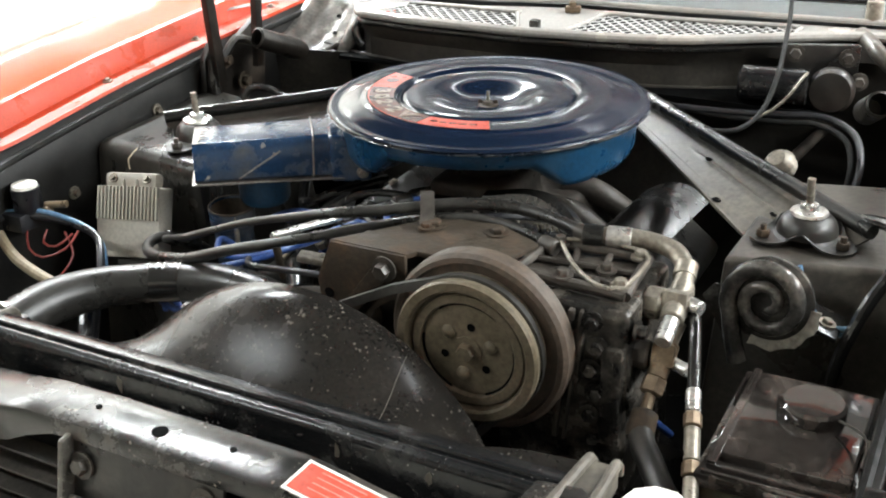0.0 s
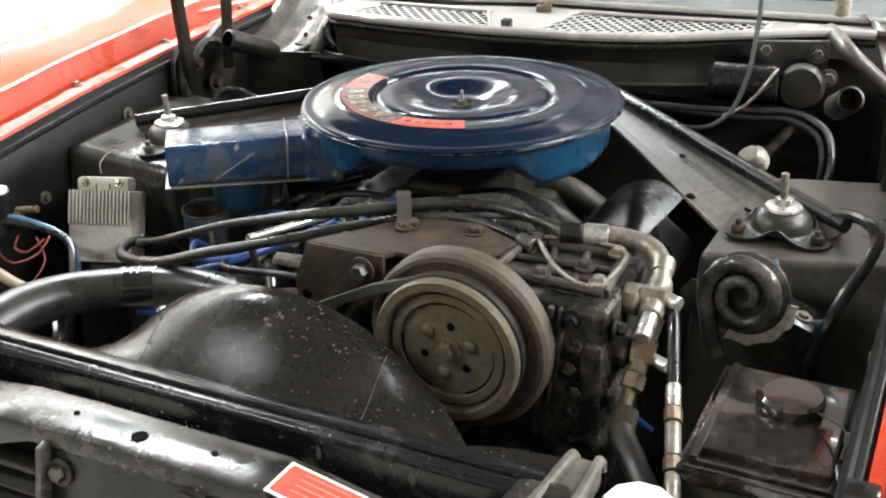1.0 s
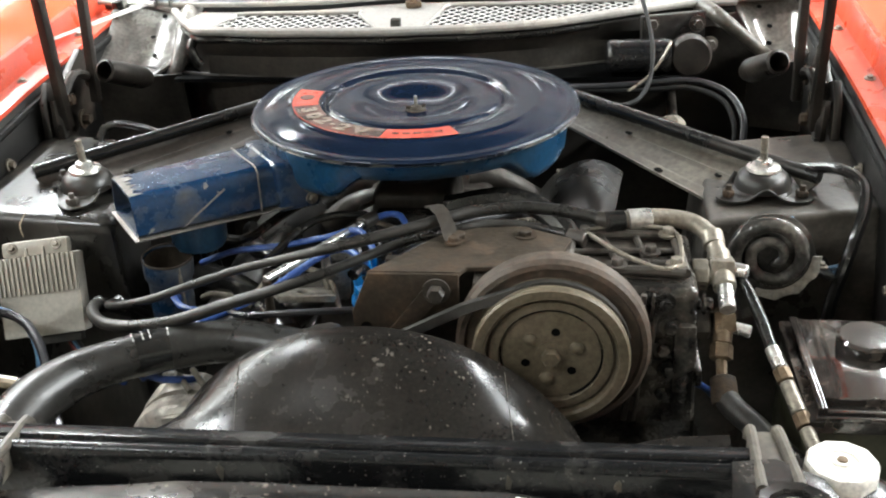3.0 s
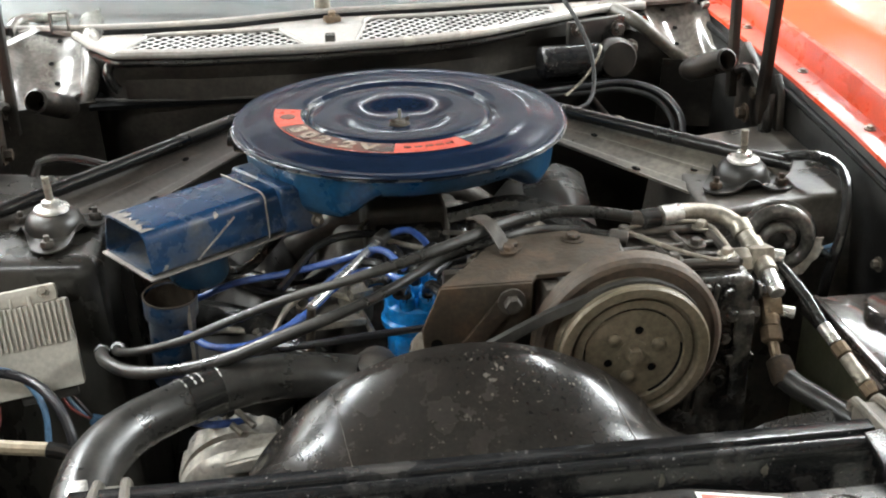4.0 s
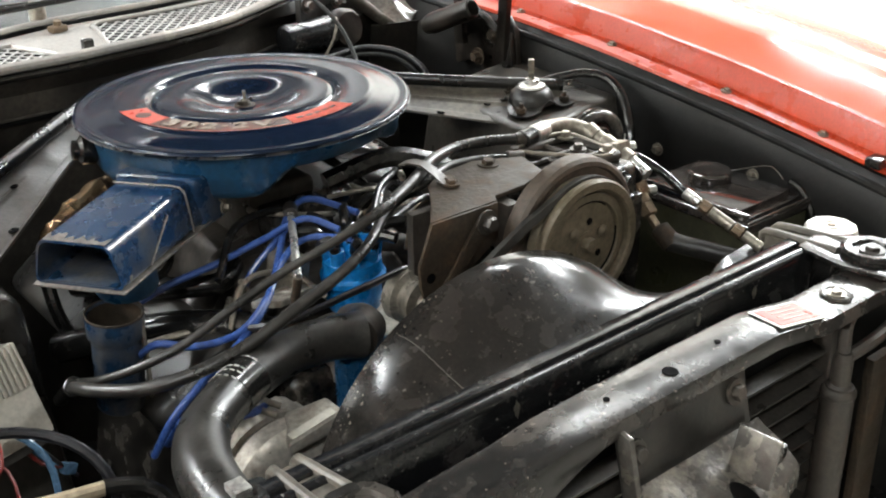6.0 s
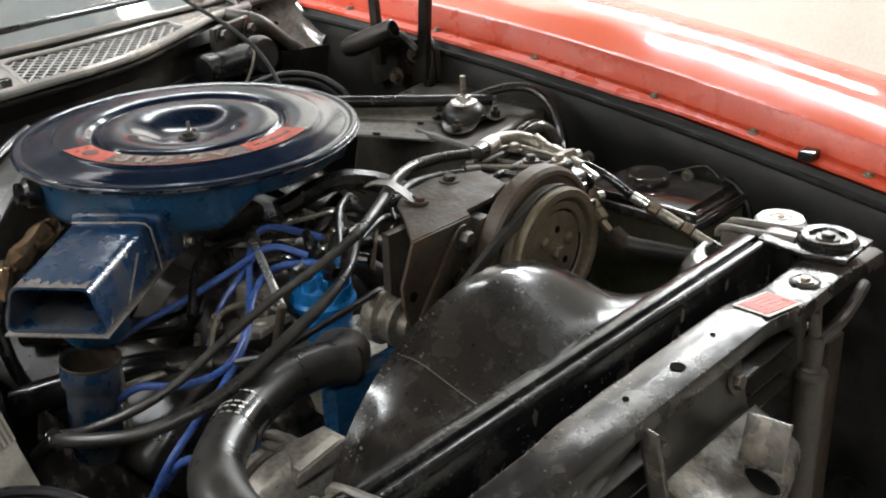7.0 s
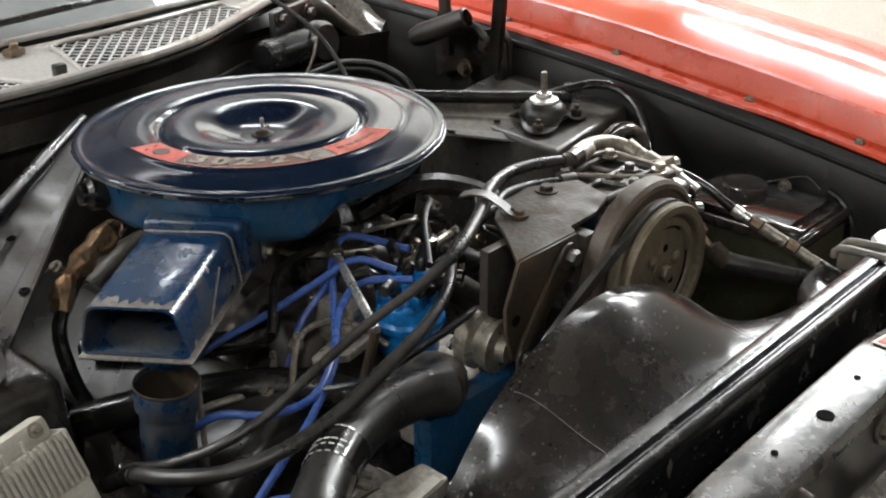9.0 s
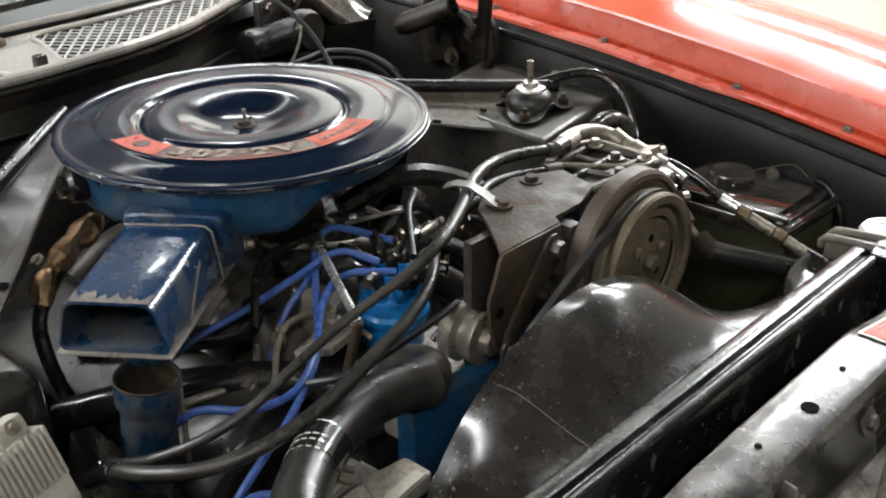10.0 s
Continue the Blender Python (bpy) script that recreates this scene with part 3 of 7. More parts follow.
def in_vent(x, y):
    if y < lip_y(x) + 0.016:
        return False
    if -0.376 < x < -0.095:
        return y < min(0.419, 0.358 + 2.1 * (x + 0.376), 0.421 - 2.2 * (x + 0.150))
    if -0.045 < x < 0.315:
        return x > -0.041 + 0.22 * (y - 0.29) and y < lerp(RAIL, x) - 0.022 and x < 0.30
    return False


NU, NV = 260, 60
g = [[b.verts.new(cowl_top(i / NU, j / NV)) for j in range(NV + 1)] for i in range(NU + 1)]
fs = []
for i in range(NU):
    for j in range(NV):
        c = (g[i][j].co + g[i + 1][j + 1].co) / 2
        if not in_vent(c.x, c.y):
            fs.append(b.faces.new((g[i][j], g[i + 1][j], g[i + 1][j + 1], g[i][j + 1])))
bmesh.ops.recalc_face_normals(b, faces=fs)
bmesh.ops.solidify(b, geom=fs, thickness=0.0025)
for vtx in [q for q in b.verts if not q.link_faces]:
    b.verts.remove(vtx)
part("skin", b, COWL, cowl, smooth=60)
for x0, x1 in ((-0.39, -0.09), (-0.05, 0.32)):
    b = B()
    pitch = 0.0190
    for way in (1, -1):
        k = -30
        while k < 60:
            pts = []
            for q in range(0, 40):
                y = 0.29 + 0.19 * q / 39
                x = x0 + k * pitch + way * (y - 0.40) * 0.85
                if x0 < x < x1 and in_vent(x, y):
                    pts.append((x, y))
            if len(pts) > 1:
                (ax, ay), (bx, by) = pts[0], pts[-1]
                za, zb = 0.934 + 0.035 * max(0, ay - 0.3), 0.934 + 0.035 * max(0, by - 0.3)
                e = (Vector((bx, by, zb)) - Vector((ax, ay, za)))
                ln = e.length + 0.006
                mid = Vector(((ax + bx) / 2, (ay + by) / 2, (za + zb) / 2))
                box(b, mid, (ln, 0.0032, 0.0014), (0, 0, math.degrees(math.atan2(e.y, e.x))), 0)
            k += 1
    part("vent_mesh", b, GRILLE, cowl, "light grey expanded metal mesh", smooth=0)
# Black sheets carry the shade below the vent mesh in their colour.
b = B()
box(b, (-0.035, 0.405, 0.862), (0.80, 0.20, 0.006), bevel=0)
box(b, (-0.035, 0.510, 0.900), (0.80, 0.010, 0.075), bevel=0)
part("plenum_floor", b, SHADE_BLACK, cowl, "plenum sheets coloured black for the shade below the vents")
b = B()
tube(b, [(x, lip_y(x) + 0.001, 0.944) for x in (-0.46, -0.43, -0.405, -0.385, -0.34, -0.28, -0.19, -0.10, -0.02, 0.06, 0.15, 0.22, 0.30, 0.38, 0.46)], 0.0075, 10)
part("front_lip", b, COWL, cowl, "pale rolled front lip of the cowl")
b = B()
tube(b, [(x, lip_y(x) + 0.008, 0.929) for x in (-0.43, -0.405, -0.385, -0.34, -0.28, -0.19, -0.10, -0.02, 0.06, 0.15, 0.22, 0.30, 0.38, 0.46)], 0.007, 10)
part("hood_seal", b, RUBBER, cowl, "black rubber seal below the front lip")
for ring in ([(-0.376, 0.318), (-0.376, 0.358), (-0.353, 0.406), (-0.335, 0.418), (-0.160, 0.420), (-0.145, 0.410), (-0.099, 0.308), (-0.112, 0.3015), (-0.28, 0.303), (-0.36, 0.308), (-0.376, 0.318)],
             [(-0.036, 0.313), (-0.014, 0.412), (0.000, 0.456), (0.090, 0.460), (0.200, 0.468), (0.296, 0.477), (0.300, 0.452), (0.298, 0.416), (0.22, 0.376), (0.15, 0.343), (0.06, 0.319), (-0.036, 0.313)]):
    b = B()
    tube(b, [(x, y, 0.936 + 0.035 * max(0, y - 0.3)) for x, y in ring], 0.0036, 8, 0.008)
    part("vent_frame", b, COWL, cowl, "raised painted frame round the vent")
b = B()
for dx in (-0.013, 0.013):
    box(b, (-0.485 + dx, 0.440, 0.962), (0.003, 0.016, 0.030), (0, 0, 0), 0.001)
box(b, (-0.485, 0.440, 0.977), (0.030, 0.016, 0.003), (0, 0, 0), 0.001)
part("bracket", b, COWL_LIGHT, cowl, "small upright pressed bracket")
b = B()
box(b, (-0.071, 0.316, 0.948), (0.016, 0.014, 0.018), bevel=0.003)
part("rubber_stop", b, RUBBER, cowl, "small black rubber stop")
b = B()
box(b, (-0.062, 0.452, 0.945), (0.026, 0.018, 0.010), (0, 0, 15), 0.003)
rod(b, (-0.062, 0.452, 0.940), (-0.062, 0.449, 0.958), 0.006, 10)
part("washer_nozzle", b, BRASS, cowl, "small brass washer nozzle")

fw = thing("firewall", (0, 0.38, 0.42), "dusty black firewall below the cowl", "firewall", kind="")
b = B()


def fw_face(u, v):
    x = -0.63 + 1.26 * u
    top = 0.932 - 0.80 * max(0.0, x - 0.432) - 0.55 * max(0.0, -x - 0.43)
    z = top - (top - 0.297) * v
    bulge = 0.052 * smoothstep((x - 0.22) / 0.18) * smoothstep((0.945 - z) / 0.03)
    y = lip_y(x) - bulge + 0.004 + 0.022 * smoothstep((0.93 - z) / 0.03) + 0.02 * smoothstep((0.87 - z) / 0.09)
    return Vector((x, y, z))


grid(b, fw_face, 60, 40, 0.004)
part("face", b, FIREWALL, fw)
b = B()
tube(b, [(-0.50, 0.36, 0.868), (-0.38, 0.325, 0.866), (-0.2, 0.31, 0.866), (0.0, 0.315, 0.866), (0.15, 0.345, 0.866), (0.3, 0.405, 0.866)], 0.003, 8)
part("seam_bead", b, FIREWALL, fw)

ws = thing("windscreen", (0, 0.75, 0.95), "raked windscreen glass with a dark lower edge", "windscreen")
b = B()
grid(b, lambda u, v: Vector((-0.72 + 1.44 * u, lerp(RAIL, -0.72 + 1.44 * u) + 0.010 + 0.72 * v, 0.952 + 0.345 * v)), 32, 8, 0.005)
pane = part("pane", b, glass, ws)
pane.visible_shadow = False
# Rubber trim takes the pale cowl colour in place of a reflection.
b = B()
tube(b, [(x, lerp(RAIL, x) + 0.003, 0.951) for x in (-0.72, -0.6, -0.5, -0.42, -0.34, -0.25, -0.16, -0.06, 0.09, 0.2, 0.3, 0.42, 0.55, 0.72)], 0.0046, 10)
part("lower_trim", b, COWL, ws, "rubber bead along the lower edge, coloured pale for its reflection")
b = B()
grid(b, lambda u, v: Vector((-0.72 + 1.44 * u, lerp(RAIL, -0.72 + 1.44 * u) + 0.020 + 0.55 * v, 0.942 + 0.10 * v)), 20, 6, 0.008)
part("dash_top", b, DASH, ws, "dark grey dashboard cover below the glass")


# cabin behind the windscreen
cabin = thing("car_cabin", (0.0, 1.7, 0.30), "red car cabin with roof, doors and dark seats", "cabin")
b = B()
grid(b, lambda u, v: Vector((-0.60 + 1.20 * u, 1.21 + 1.25 * v + 0.06 * (1 - (2 * u - 1) ** 2) * (1 - v), 1.292 - 0.03 * v ** 2 + 0.02 * (1 - (2 * u - 1) ** 2))), 16, 12, 0.012)
part("roof", b, RED, cabin)
for s in (-1, 1):
    b = B()
    tube(b, [(s * 0.74, 0.60, 0.95), (s * 0.69, 0.95, 1.14), (s * 0.62, 1.24, 1.285)], 0.024, 12)
    part("windscreen_pillar", b, RED, cabin)
    b = B()
    hull8(b, [(s * 0.88, 0.62, 0.32), (s * 0.93, 0.62, 0.32), (s * 0.93, 2.45, 0.32), (s * 0.88, 2.45, 0.32)], [(s * 0.76, 0.62, 0.95), (s * 0.80, 0.62, 0.95), (s * 0.80, 2.45, 0.97), (s * 0.76, 2.45, 0.97)], 0.012)
    part("door", b, RED, cabin)
b = B()
box(b, (0, 1.9, 0.40), (1.60, 1.9, 0.10), bevel=0.02)
part("cabin_floor", b, DASH, cabin)
b = B()
box(b, (0, 1.95, 0.80), (1.40, 0.14, 0.74), (-14, 0, 0), 0.04)
part("seat_back", b, DASH, cabin, "dark grey seat back")
b = B()
box(b, (0, 2.42, 0.78), (1.50, 0.06, 0.98), (0, 0, 0), 0.02)
part("rear_bulkhead", b, DASH, cabin)


def wiper(x, y, turn, length):
    w = thing("windscreen_wiper", (x, y, 0.955), "black wiper arm and blade at the windscreen base", "wiper", group="wipers")
    d = Vector((math.cos(radians(turn)), math.sin(radians(turn)), 0))
    p = Vector((x, y, 0.968))
    b = B()
    rod(b, p - Vector((0, 0, 0.02)), p + Vector((0, 0, 0.014)), 0.013, 16)
    part("pivot", b, FIT_GREY, w)
    b = B()
    tube(b, [p + Vector((0, 0, 0.010)), p + d * length * 0.4 + Vector((0, 0.0, 0.012)), p + d * length + Vector((0, 0.0, 0.016))], 0.0045, 8)
    part("arm", b, RUBBER, w)
    b = B()
    c = p + d * length * 0.95
    box(b, c + Vector((0, 0.014, 0.012)), (length * 1.2, 0.006, 0.010), (0, 0, turn), 0.002)
    part("blade", b, RUBBER, w)
    return w


wiper(-0.075, 0.492, 176, 0.30)
wiper(0.40, 0.520, 187, 0.36)

# pressed corners at the two ends of the cowl: a gutter between a round shoulder and the apron
SHOULDER = {1: [(0.392, 0.470, 0.940), (0.415, 0.425, 0.938), (0.436, 0.394, 0.928), (0.470, 0.394, 0.900), (0.506, 0.394, 0.871), (0.545, 0.396, 0.842)],
            -1: [(0.444, 0.490, 0.944), (0.441, 0.445, 0.936), (0.436, 0.395, 0.920), (0.434, 0.358, 0.897), (0.440, 0.340, 0.874), (0.448, 0.338, 0.862)]}
for s in (-1, 1):
    e = thing("cowl_end_plate", (s * 0.50, 0.33, 0.84), "grey pressed cowl corner with a gutter and drilled holes", "plate", group="cowl corner plates")
    b = B()
    inner = 0.500 if s > 0 else 0.448
    front = 0.400 if s > 0 else 0.330

    def corner(u, v):
        x = inner - 0.07 * v * (1 if s > 0 else 0.2) + (0.572 - inner + 0.07 * v * (1 if s > 0 else 0.2)) * u
        y = front + (0.52 - front) * v - 0.03 * u * (1 - v)
        floor_z = 0.864 + 0.080 * smoothstep(v * 1.1)
        z = floor_z + 0.016 * math.exp(-(u / 0.16) ** 2) + 0.020 * smoothstep((u - 0.72) / 0.2) * (1 - 0.5 * v) - 0.006 * math.exp(-((u - 0.45) / 0.18) ** 2)
        return Vector((s * x, y, z))
    grid(b, corner, 26, 18, 0.004)
    part("gutter", b, CORNER_SHEEN if s > 0 else COWL_LIGHT, e)
    b = B()
    tube(b, [(s * x, y, z) for x, y, z in SHOULDER[s]], (lambda t: 0.0125 - 0.003 * t) if s > 0 else (lambda t: 0.020 - 0.008 * t), 16, 0.008)
    part("shoulder", b, BRACE if s > 0 else COWL_LIGHT, e, "glossy round pressed shoulder")
    b = B()
    grid(b, lambda u, v: Vector((s * (inner - 0.02 + (0.59 - inner) * u), front - 0.004 - 0.03 * u + 0.02 * v, 0.868 - 0.12 * v)), 4, 4, 0.004)
    part("front_face", b, FIREWALL, e)
    # No hole is cut: a black disc shows each hole's shade.
    for u, v in ((0.36, 0.30), (0.46, 0.48), (0.40, 0.68)):
        b = B()
        lathe(b, [(0.0042, 0), (0.0042, 0.0012), (0, 0.0012)], axes(corner(u, v) + Vector((0, -0.001, 0.002)), (0, -0.4, 1)), 12)
        part("hole", b, SHADE_BLACK, e, "small black disc for a drilled hole's shade")
    b = B()
    tube(b, [corner(0.30, 0.95) + Vector((0, 0, 0.006)), corner(0.55, 0.90) + Vector((0, 0, 0.012)), corner(0.85, 0.80) + Vector((0, 0, 0.010)), corner(0.97, 0.55) + Vector((0, 0, 0.006))], 0.008, 10)
    part("rear_bead", b, COWL_LIGHT, e, "rolled bead along the gutter's rear edge")
    b = B()
    rod(b, corner(0.95, 0.62), corner(0.95, 0.62) + Vector((0, 0, 0.020)), 0.010, 14)
    part("rubber_stop", b, RUBBER, e, "small black rubber stop")
b = B()
tube(b, [(-0.398, 0.322, 0.925), (-0.402, 0.312, 0.914), (-0.397, 0.311, 0.896), (-0.390, 0.314, 0.886)], 0.0075, 10)
single("seal_end", b, RUBBER, (-0.39, 0.314, 0.886), "black rubber seal end hanging below the cowl lip", "seal")


# ---- front of the bay ----
rs = thing("radiator_support", (0.03, -0.60, 0.40), "gloss black radiator support bar with paint flecks", "support bar")
b = B()
prof = [(-0.577, -0.014), (-0.577, 0.0), (-0.580, 0.003), (-0.594, 0.003), (-0.597, -0.002), (-0.600, -0.002), (-0.603, 0.004), (-0.609, 0.006), (-0.614, 0.003), (-0.616, -0.004), (-0.616, -0.060), (-0.612, -0.062), (-0.612, -0.008), (-0.600, -0.008), (-0.585, -0.006)]
st = [lambda u, v, x=x: Vector((x, u, 0.826 + v)) for x in [-0.33 + 0.69 * k / 24 for k in range(25)]]
sweep(b, prof, st)
part("bar", b, BLACK_GLOSS, rs, smooth=50)
for x, h in ((-0.092, 0.008), (0.155, 0.007), (0.245, 0.006)):
    b = B()
    drip = [(0.0028 * math.cos(k * 0.449) * (1 + 0.35 * math.sin(5.1 * k + 40 * x)), h * math.sin(k * 0.449) * (1 + 0.3 * math.cos(3.7 * k + 30 * x))) for k in range(14)]
    plate(b, drip, axes((x, -0.616, 0.812), (0, -1, 0)), 0.0007, 0.0002)
    part("paint_drip", b, BRACE, rs, "pale dried paint drip")
for s in (-1, 1):
    b = B()
    box(b, (0.015 + s * 0.40, -0.60, 0.60), (0.10, 0.03, 0.42), (0, 0, 0), 0.008)
    part("side_post", b, BLACK, rs)

rad = thing("radiator", (0.015, -0.575, 0.36), "black radiator core behind the support bar", "radiator")
b = B()
box(b, (0.015, -0.590, 0.59), (0.66, 0.030, 0.44), bevel=0.005)
part("core", b, FIN, rad)
b = B()
box(b, (-0.325, -0.560, 0.595), (0.05, 0.06, 0.41), bevel=0.012)
part("side_tank", b, BLACK, rad)

lp = thing("latch_panel", (0.05, -0.68, 0.60), "chipped black hood latch panel with drilled holes", "panel")
PX = [(-0.52, -0.075), (-0.35, -0.045), (-0.22, -0.018), (-0.12, -0.002), (-0.05, 0.0), (0.13, 0.0), (0.160, 0.0), (0.20, -0.007), (0.237, -0.0145), (0.26, -0.015), (0.33, -0.014), (0.38, -0.020), (0.55, -0.035)]
b = B()
prof = [(-0.659, -0.010), (-0.657, -0.002), (-0.661, 0.0), (-0.700, 0.0), (-0.708, -0.003), (-0.711, -0.012), (-0.711, -0.042), (-0.708, -0.042), (-0.708, -0.013), (-0.700, -0.004), (-0.662, -0.004)]
st = [lambda u, v, x=x: Vector((x, u + 0.10 * max(0, -0.15 - x) ** 1.0, 0.837 + (v if v > -0.0135 else -0.0135 + (v + 0.0135) * lerp([(-0.15, 0.95), (-0.08, 0.15)], x)) + lerp(PX, x))) for x in [-0.46 + 0.90 * k / 60 for k in range(61)]]
sweep(b, prof, st)
part("pressing", b, PANEL_BLACK, lp, smooth=50)
# Black discs lie on the panel for the shade of its holes.
for x, y, r in ((0.025, -0.688, 0.0075), (0.098, -0.682, 0.003), (-0.050, -0.682, 0.003)):
    b = B()
    lathe(b, [(r, 0.0002), (r * 0.98, 0.0012), (0, 0.0008)], Matrix.Translation((x, y, 0.837 + lerp(PX, x))), 20)
    part("hole", b, SHADE_BLACK, lp, "round black disc for a drilled hole's shade")
LM = Matrix.Translation((0.200, -0.685, 0.8302)) @ pose(0, 0, 0, 0, 11.0, 0)
b = B()
plate(b, [(-0.038, -0.021), (0.036, -0.022), (0.038, 0.019), (-0.037, 0.019)], LM, 0.0010)
lab = part("label", b, WHITE_PLASTIC, lp, "red warning label with a pale border")
b = B()
plate(b, [(-0.0350, -0.0178), (0.0328, -0.0188), (0.0348, 0.0158), (-0.0338, 0.0158)], LM @ Matrix.Translation((0, 0, 0.0011)), 0.0005)
part("label_field", b, STICK_RED, lab, "red printed field")
for y in (-0.011, -0.004, 0.003, 0.010):
    b = B()
    plate(b, [(-0.020, y), (0.022, y), (0.022, y + 0.0016), (-0.020, y + 0.0016)], LM @ Matrix.Translation((0, 0, 0.0017)), 0.0003)
    part("label_bar", b, LABEL_PRINT, lab)
b = B()
lathe(b, [(0.016, 0.0), (0.017, 0.0015), (0.0145, 0.003), (0.012, 0.002), (0.0, 0.002)], Matrix.Translation((0.285, -0.686, 0.822)), 28)
boss = part("raised_ring", b, PANEL_BLACK, lp)
b = B()
bolt(b, (0.285, -0.686, 0.824), (0, 0, 1), 0.006, 0.005)
part("bolt", b, FIT_GREY, boss)

# hood latch below the panel
lt = thing("hood_latch", (0.02, -0.72, 0.66), "greasy steel hood latch bracket below the panel", "latch")
b = B()
hull8(b, [(-0.062, -0.738, 0.69), (0.110, -0.738, 0.69), (0.110, -0.733, 0.69), (-0.062, -0.733, 0.69)],
      [(-0.064, -0.7065, 0.829), (0.106, -0.7065, 0.829), (0.106, -0.7015, 0.829), (-0.064, -0.7015, 0.829)], 0.002)
part("back_plate", b, BLACK_DUSTY, lt)
b = B()
hull8(b, [(-0.057, -0.742, 0.74), (-0.064, -0.742, 0.74), (-0.064, -0.720, 0.76), (-0.057, -0.720, 0.76)], [(-0.057, -0.722, 0.822), (-0.064, -0.722, 0.822), (-0.064, -0.706, 0.826), (-0.057, -0.706, 0.826)], 0.002)
part("side_fold", b, LATCH_STEEL, lt)
b = B()
n = 9
rows = []
for k in range(n + 1):
    x = -0.055 + 0.165 * k / n
    yf = -0.815 + 0.043 * k / n
    dip = 0.003 * math.sin(k * 2.1)
    rows.append([b.verts.new((x, y, z)) for y, z in ((-0.7262, 0.772), (-0.735, 0.767 + dip), (-0.755, 0.7600 + dip), (yf, 0.748), (yf - 0.004, 0.742), (yf - 0.004, 0.722), (yf, 0.722), (yf + 0.002, 0.741), (-0.755, 0.754), (-0.7262, 0.764))])
for k in range(n):
    for j in range(10):
        b.faces.new((rows[k][j], rows[k + 1][j], rows[k + 1][(j + 1) % 10], rows[k][(j + 1) % 10]))
b.faces.new(rows[0])
b.faces.new(rows[n][::-1])
bmesh.ops.recalc_face_normals(b, faces=b.faces)
part("shelf", b, LATCH_STEEL, lt, "greasy corroded latch shelf", smooth=50)
b = B()
box(b, (0.052, -0.766, 0.776), (0.005, 0.042, 0.046), (0, 20, 6), 0.002)
part("catch", b, LATCH_STEEL, lt, "greasy steel catch")
b = B()
box(b, (0.078, -0.764, 0.766), (0.030, 0.020, 0.018), (0, 0, 6), 0.005)
part("catch_block", b, GREASE, lt)
# The slot's shade is a black oval laid on the shelf.
b = B()
lathe(b, [(0.0, 0.002), (0.017, 0.002), (0.019, 0.0)], Matrix.Translation((0.026, -0.778, 0.7535)) @ pose(0, 0, 0, 14, 0, 0) @ Matrix.Diagonal((0.6, 1, 1, 1)), 18)
part("slot", b, SHADE_BLACK, lt, "black disc for a slot's shade in the shelf")
for x, z in ((-0.046, 0.798), (0.088, 0.803)):
    b = B()
    bolt(b, (x, -0.7150 + (z - 0.80) * 0.23, z), (0, -1, 0.2), 0.008, 0.008)
    part("bolt", b, CAST, lt)

cond = thing("condenser", (0.1, -0.66, 0.35), "black air conditioning condenser with thin fins", "condenser")
# Black core sheet gives the shade between the fins as colour.
b = B()
box(b, (0.03, -0.658, 0.585), (0.60, 0.010, 0.40), bevel=0)
part("core", b, SHADE_BLACK, cond)
for k in range(14):
    b = B()
    z = 0.40 + 0.0270 * k
    box(b, (0.03, -0.672, z), (0.60, 0.018, 0.0035), (12, 0, 0), 0)
    part("fin", b, FIN, cond, smooth=0)
b = B()
box(b, (0.300, -0.672, 0.585), (0.014, 0.026, 0.40), bevel=0.003)
part("end_plate", b, HINGE_LIGHT, cond, "brown-black steel end plate")
dr = thing("receiver_drier", (0.285, -0.705, 0.40), "dusty black receiver drier can beside the condenser", "drier")
b = B()
lathe(b, [(0.0, 0.0), (0.014, 0.003), (0.0175, 0.010), (0.0175, 0.280), (0.016, 0.290), (0.0105, 0.297), (0.0105, 0.326), (0.008, 0.334), (0.0, 0.334)], Matrix.Translation((0.285, -0.705, 0.43)), 28)
part("can", b, HINGE_LIGHT, dr)
b = B()
lathe(b, [(0.0172, 0.282), (0.0186, 0.284), (0.0186, 0.288), (0.0155, 0.293), (0.0125, 0.294)], Matrix.Translation((0.285, -0.705, 0.43)), 28)
part("top_rim", b, HINGE_LIGHT, dr, "worn top rim")
b = B()
tube(b, [(0.285, -0.705, 0.755), (0.290, -0.700, 0.785), (0.315, -0.690, 0.792), (0.36, -0.680, 0.785), (0.42, -0.67, 0.79)], 0.007, 10)
tube(b, [(0.290, -0.705, 0.755), (0.31, -0.715, 0.768), (0.35, -0.712, 0.770), (0.42, -0.70, 0.772)], 0.007, 10)
part("pipe", b, HINGE_LIGHT, dr)

b = B()
hull8(b, [(0.430, -0.668, 0.20), (0.476, -0.668, 0.20), (0.476, -0.655, 0.20), (0.430, -0.655, 0.20)], [(0.424, -0.668, 0.68), (0.466, -0.668, 0.68), (0.466, -0.655, 0.68), (0.424, -0.655, 0.68)], 0.004)
single("support_post", b, RUST, (0.45, -0.66, 0.20), "rust-brown steel post beside the drier can", "post")

# bracket and cap at the driver's end of the support
rb = thing("radiator_bracket", (0.37, -0.62, 0.78), "black pressed radiator mounting bracket with a slot", "bracket")
b = B()
RBM = Matrix.Translation((0, 0, 0.828))
for outline in ([(0.336, -0.604), (0.372, -0.598), (0.406, -0.622), (0.420, -0.664), (0.412, -0.706), (0.384, -0.706), (0.384, -0.634), (0.354, -0.634), (0.354, -0.706), (0.340, -0.706), (0.330, -0.660)], [(0.354, -0.658), (0.384, -0.658), (0.384, -0.706), (0.354, -0.706)]):
    plate(b, outline, RBM, 0.005, 0.0012)
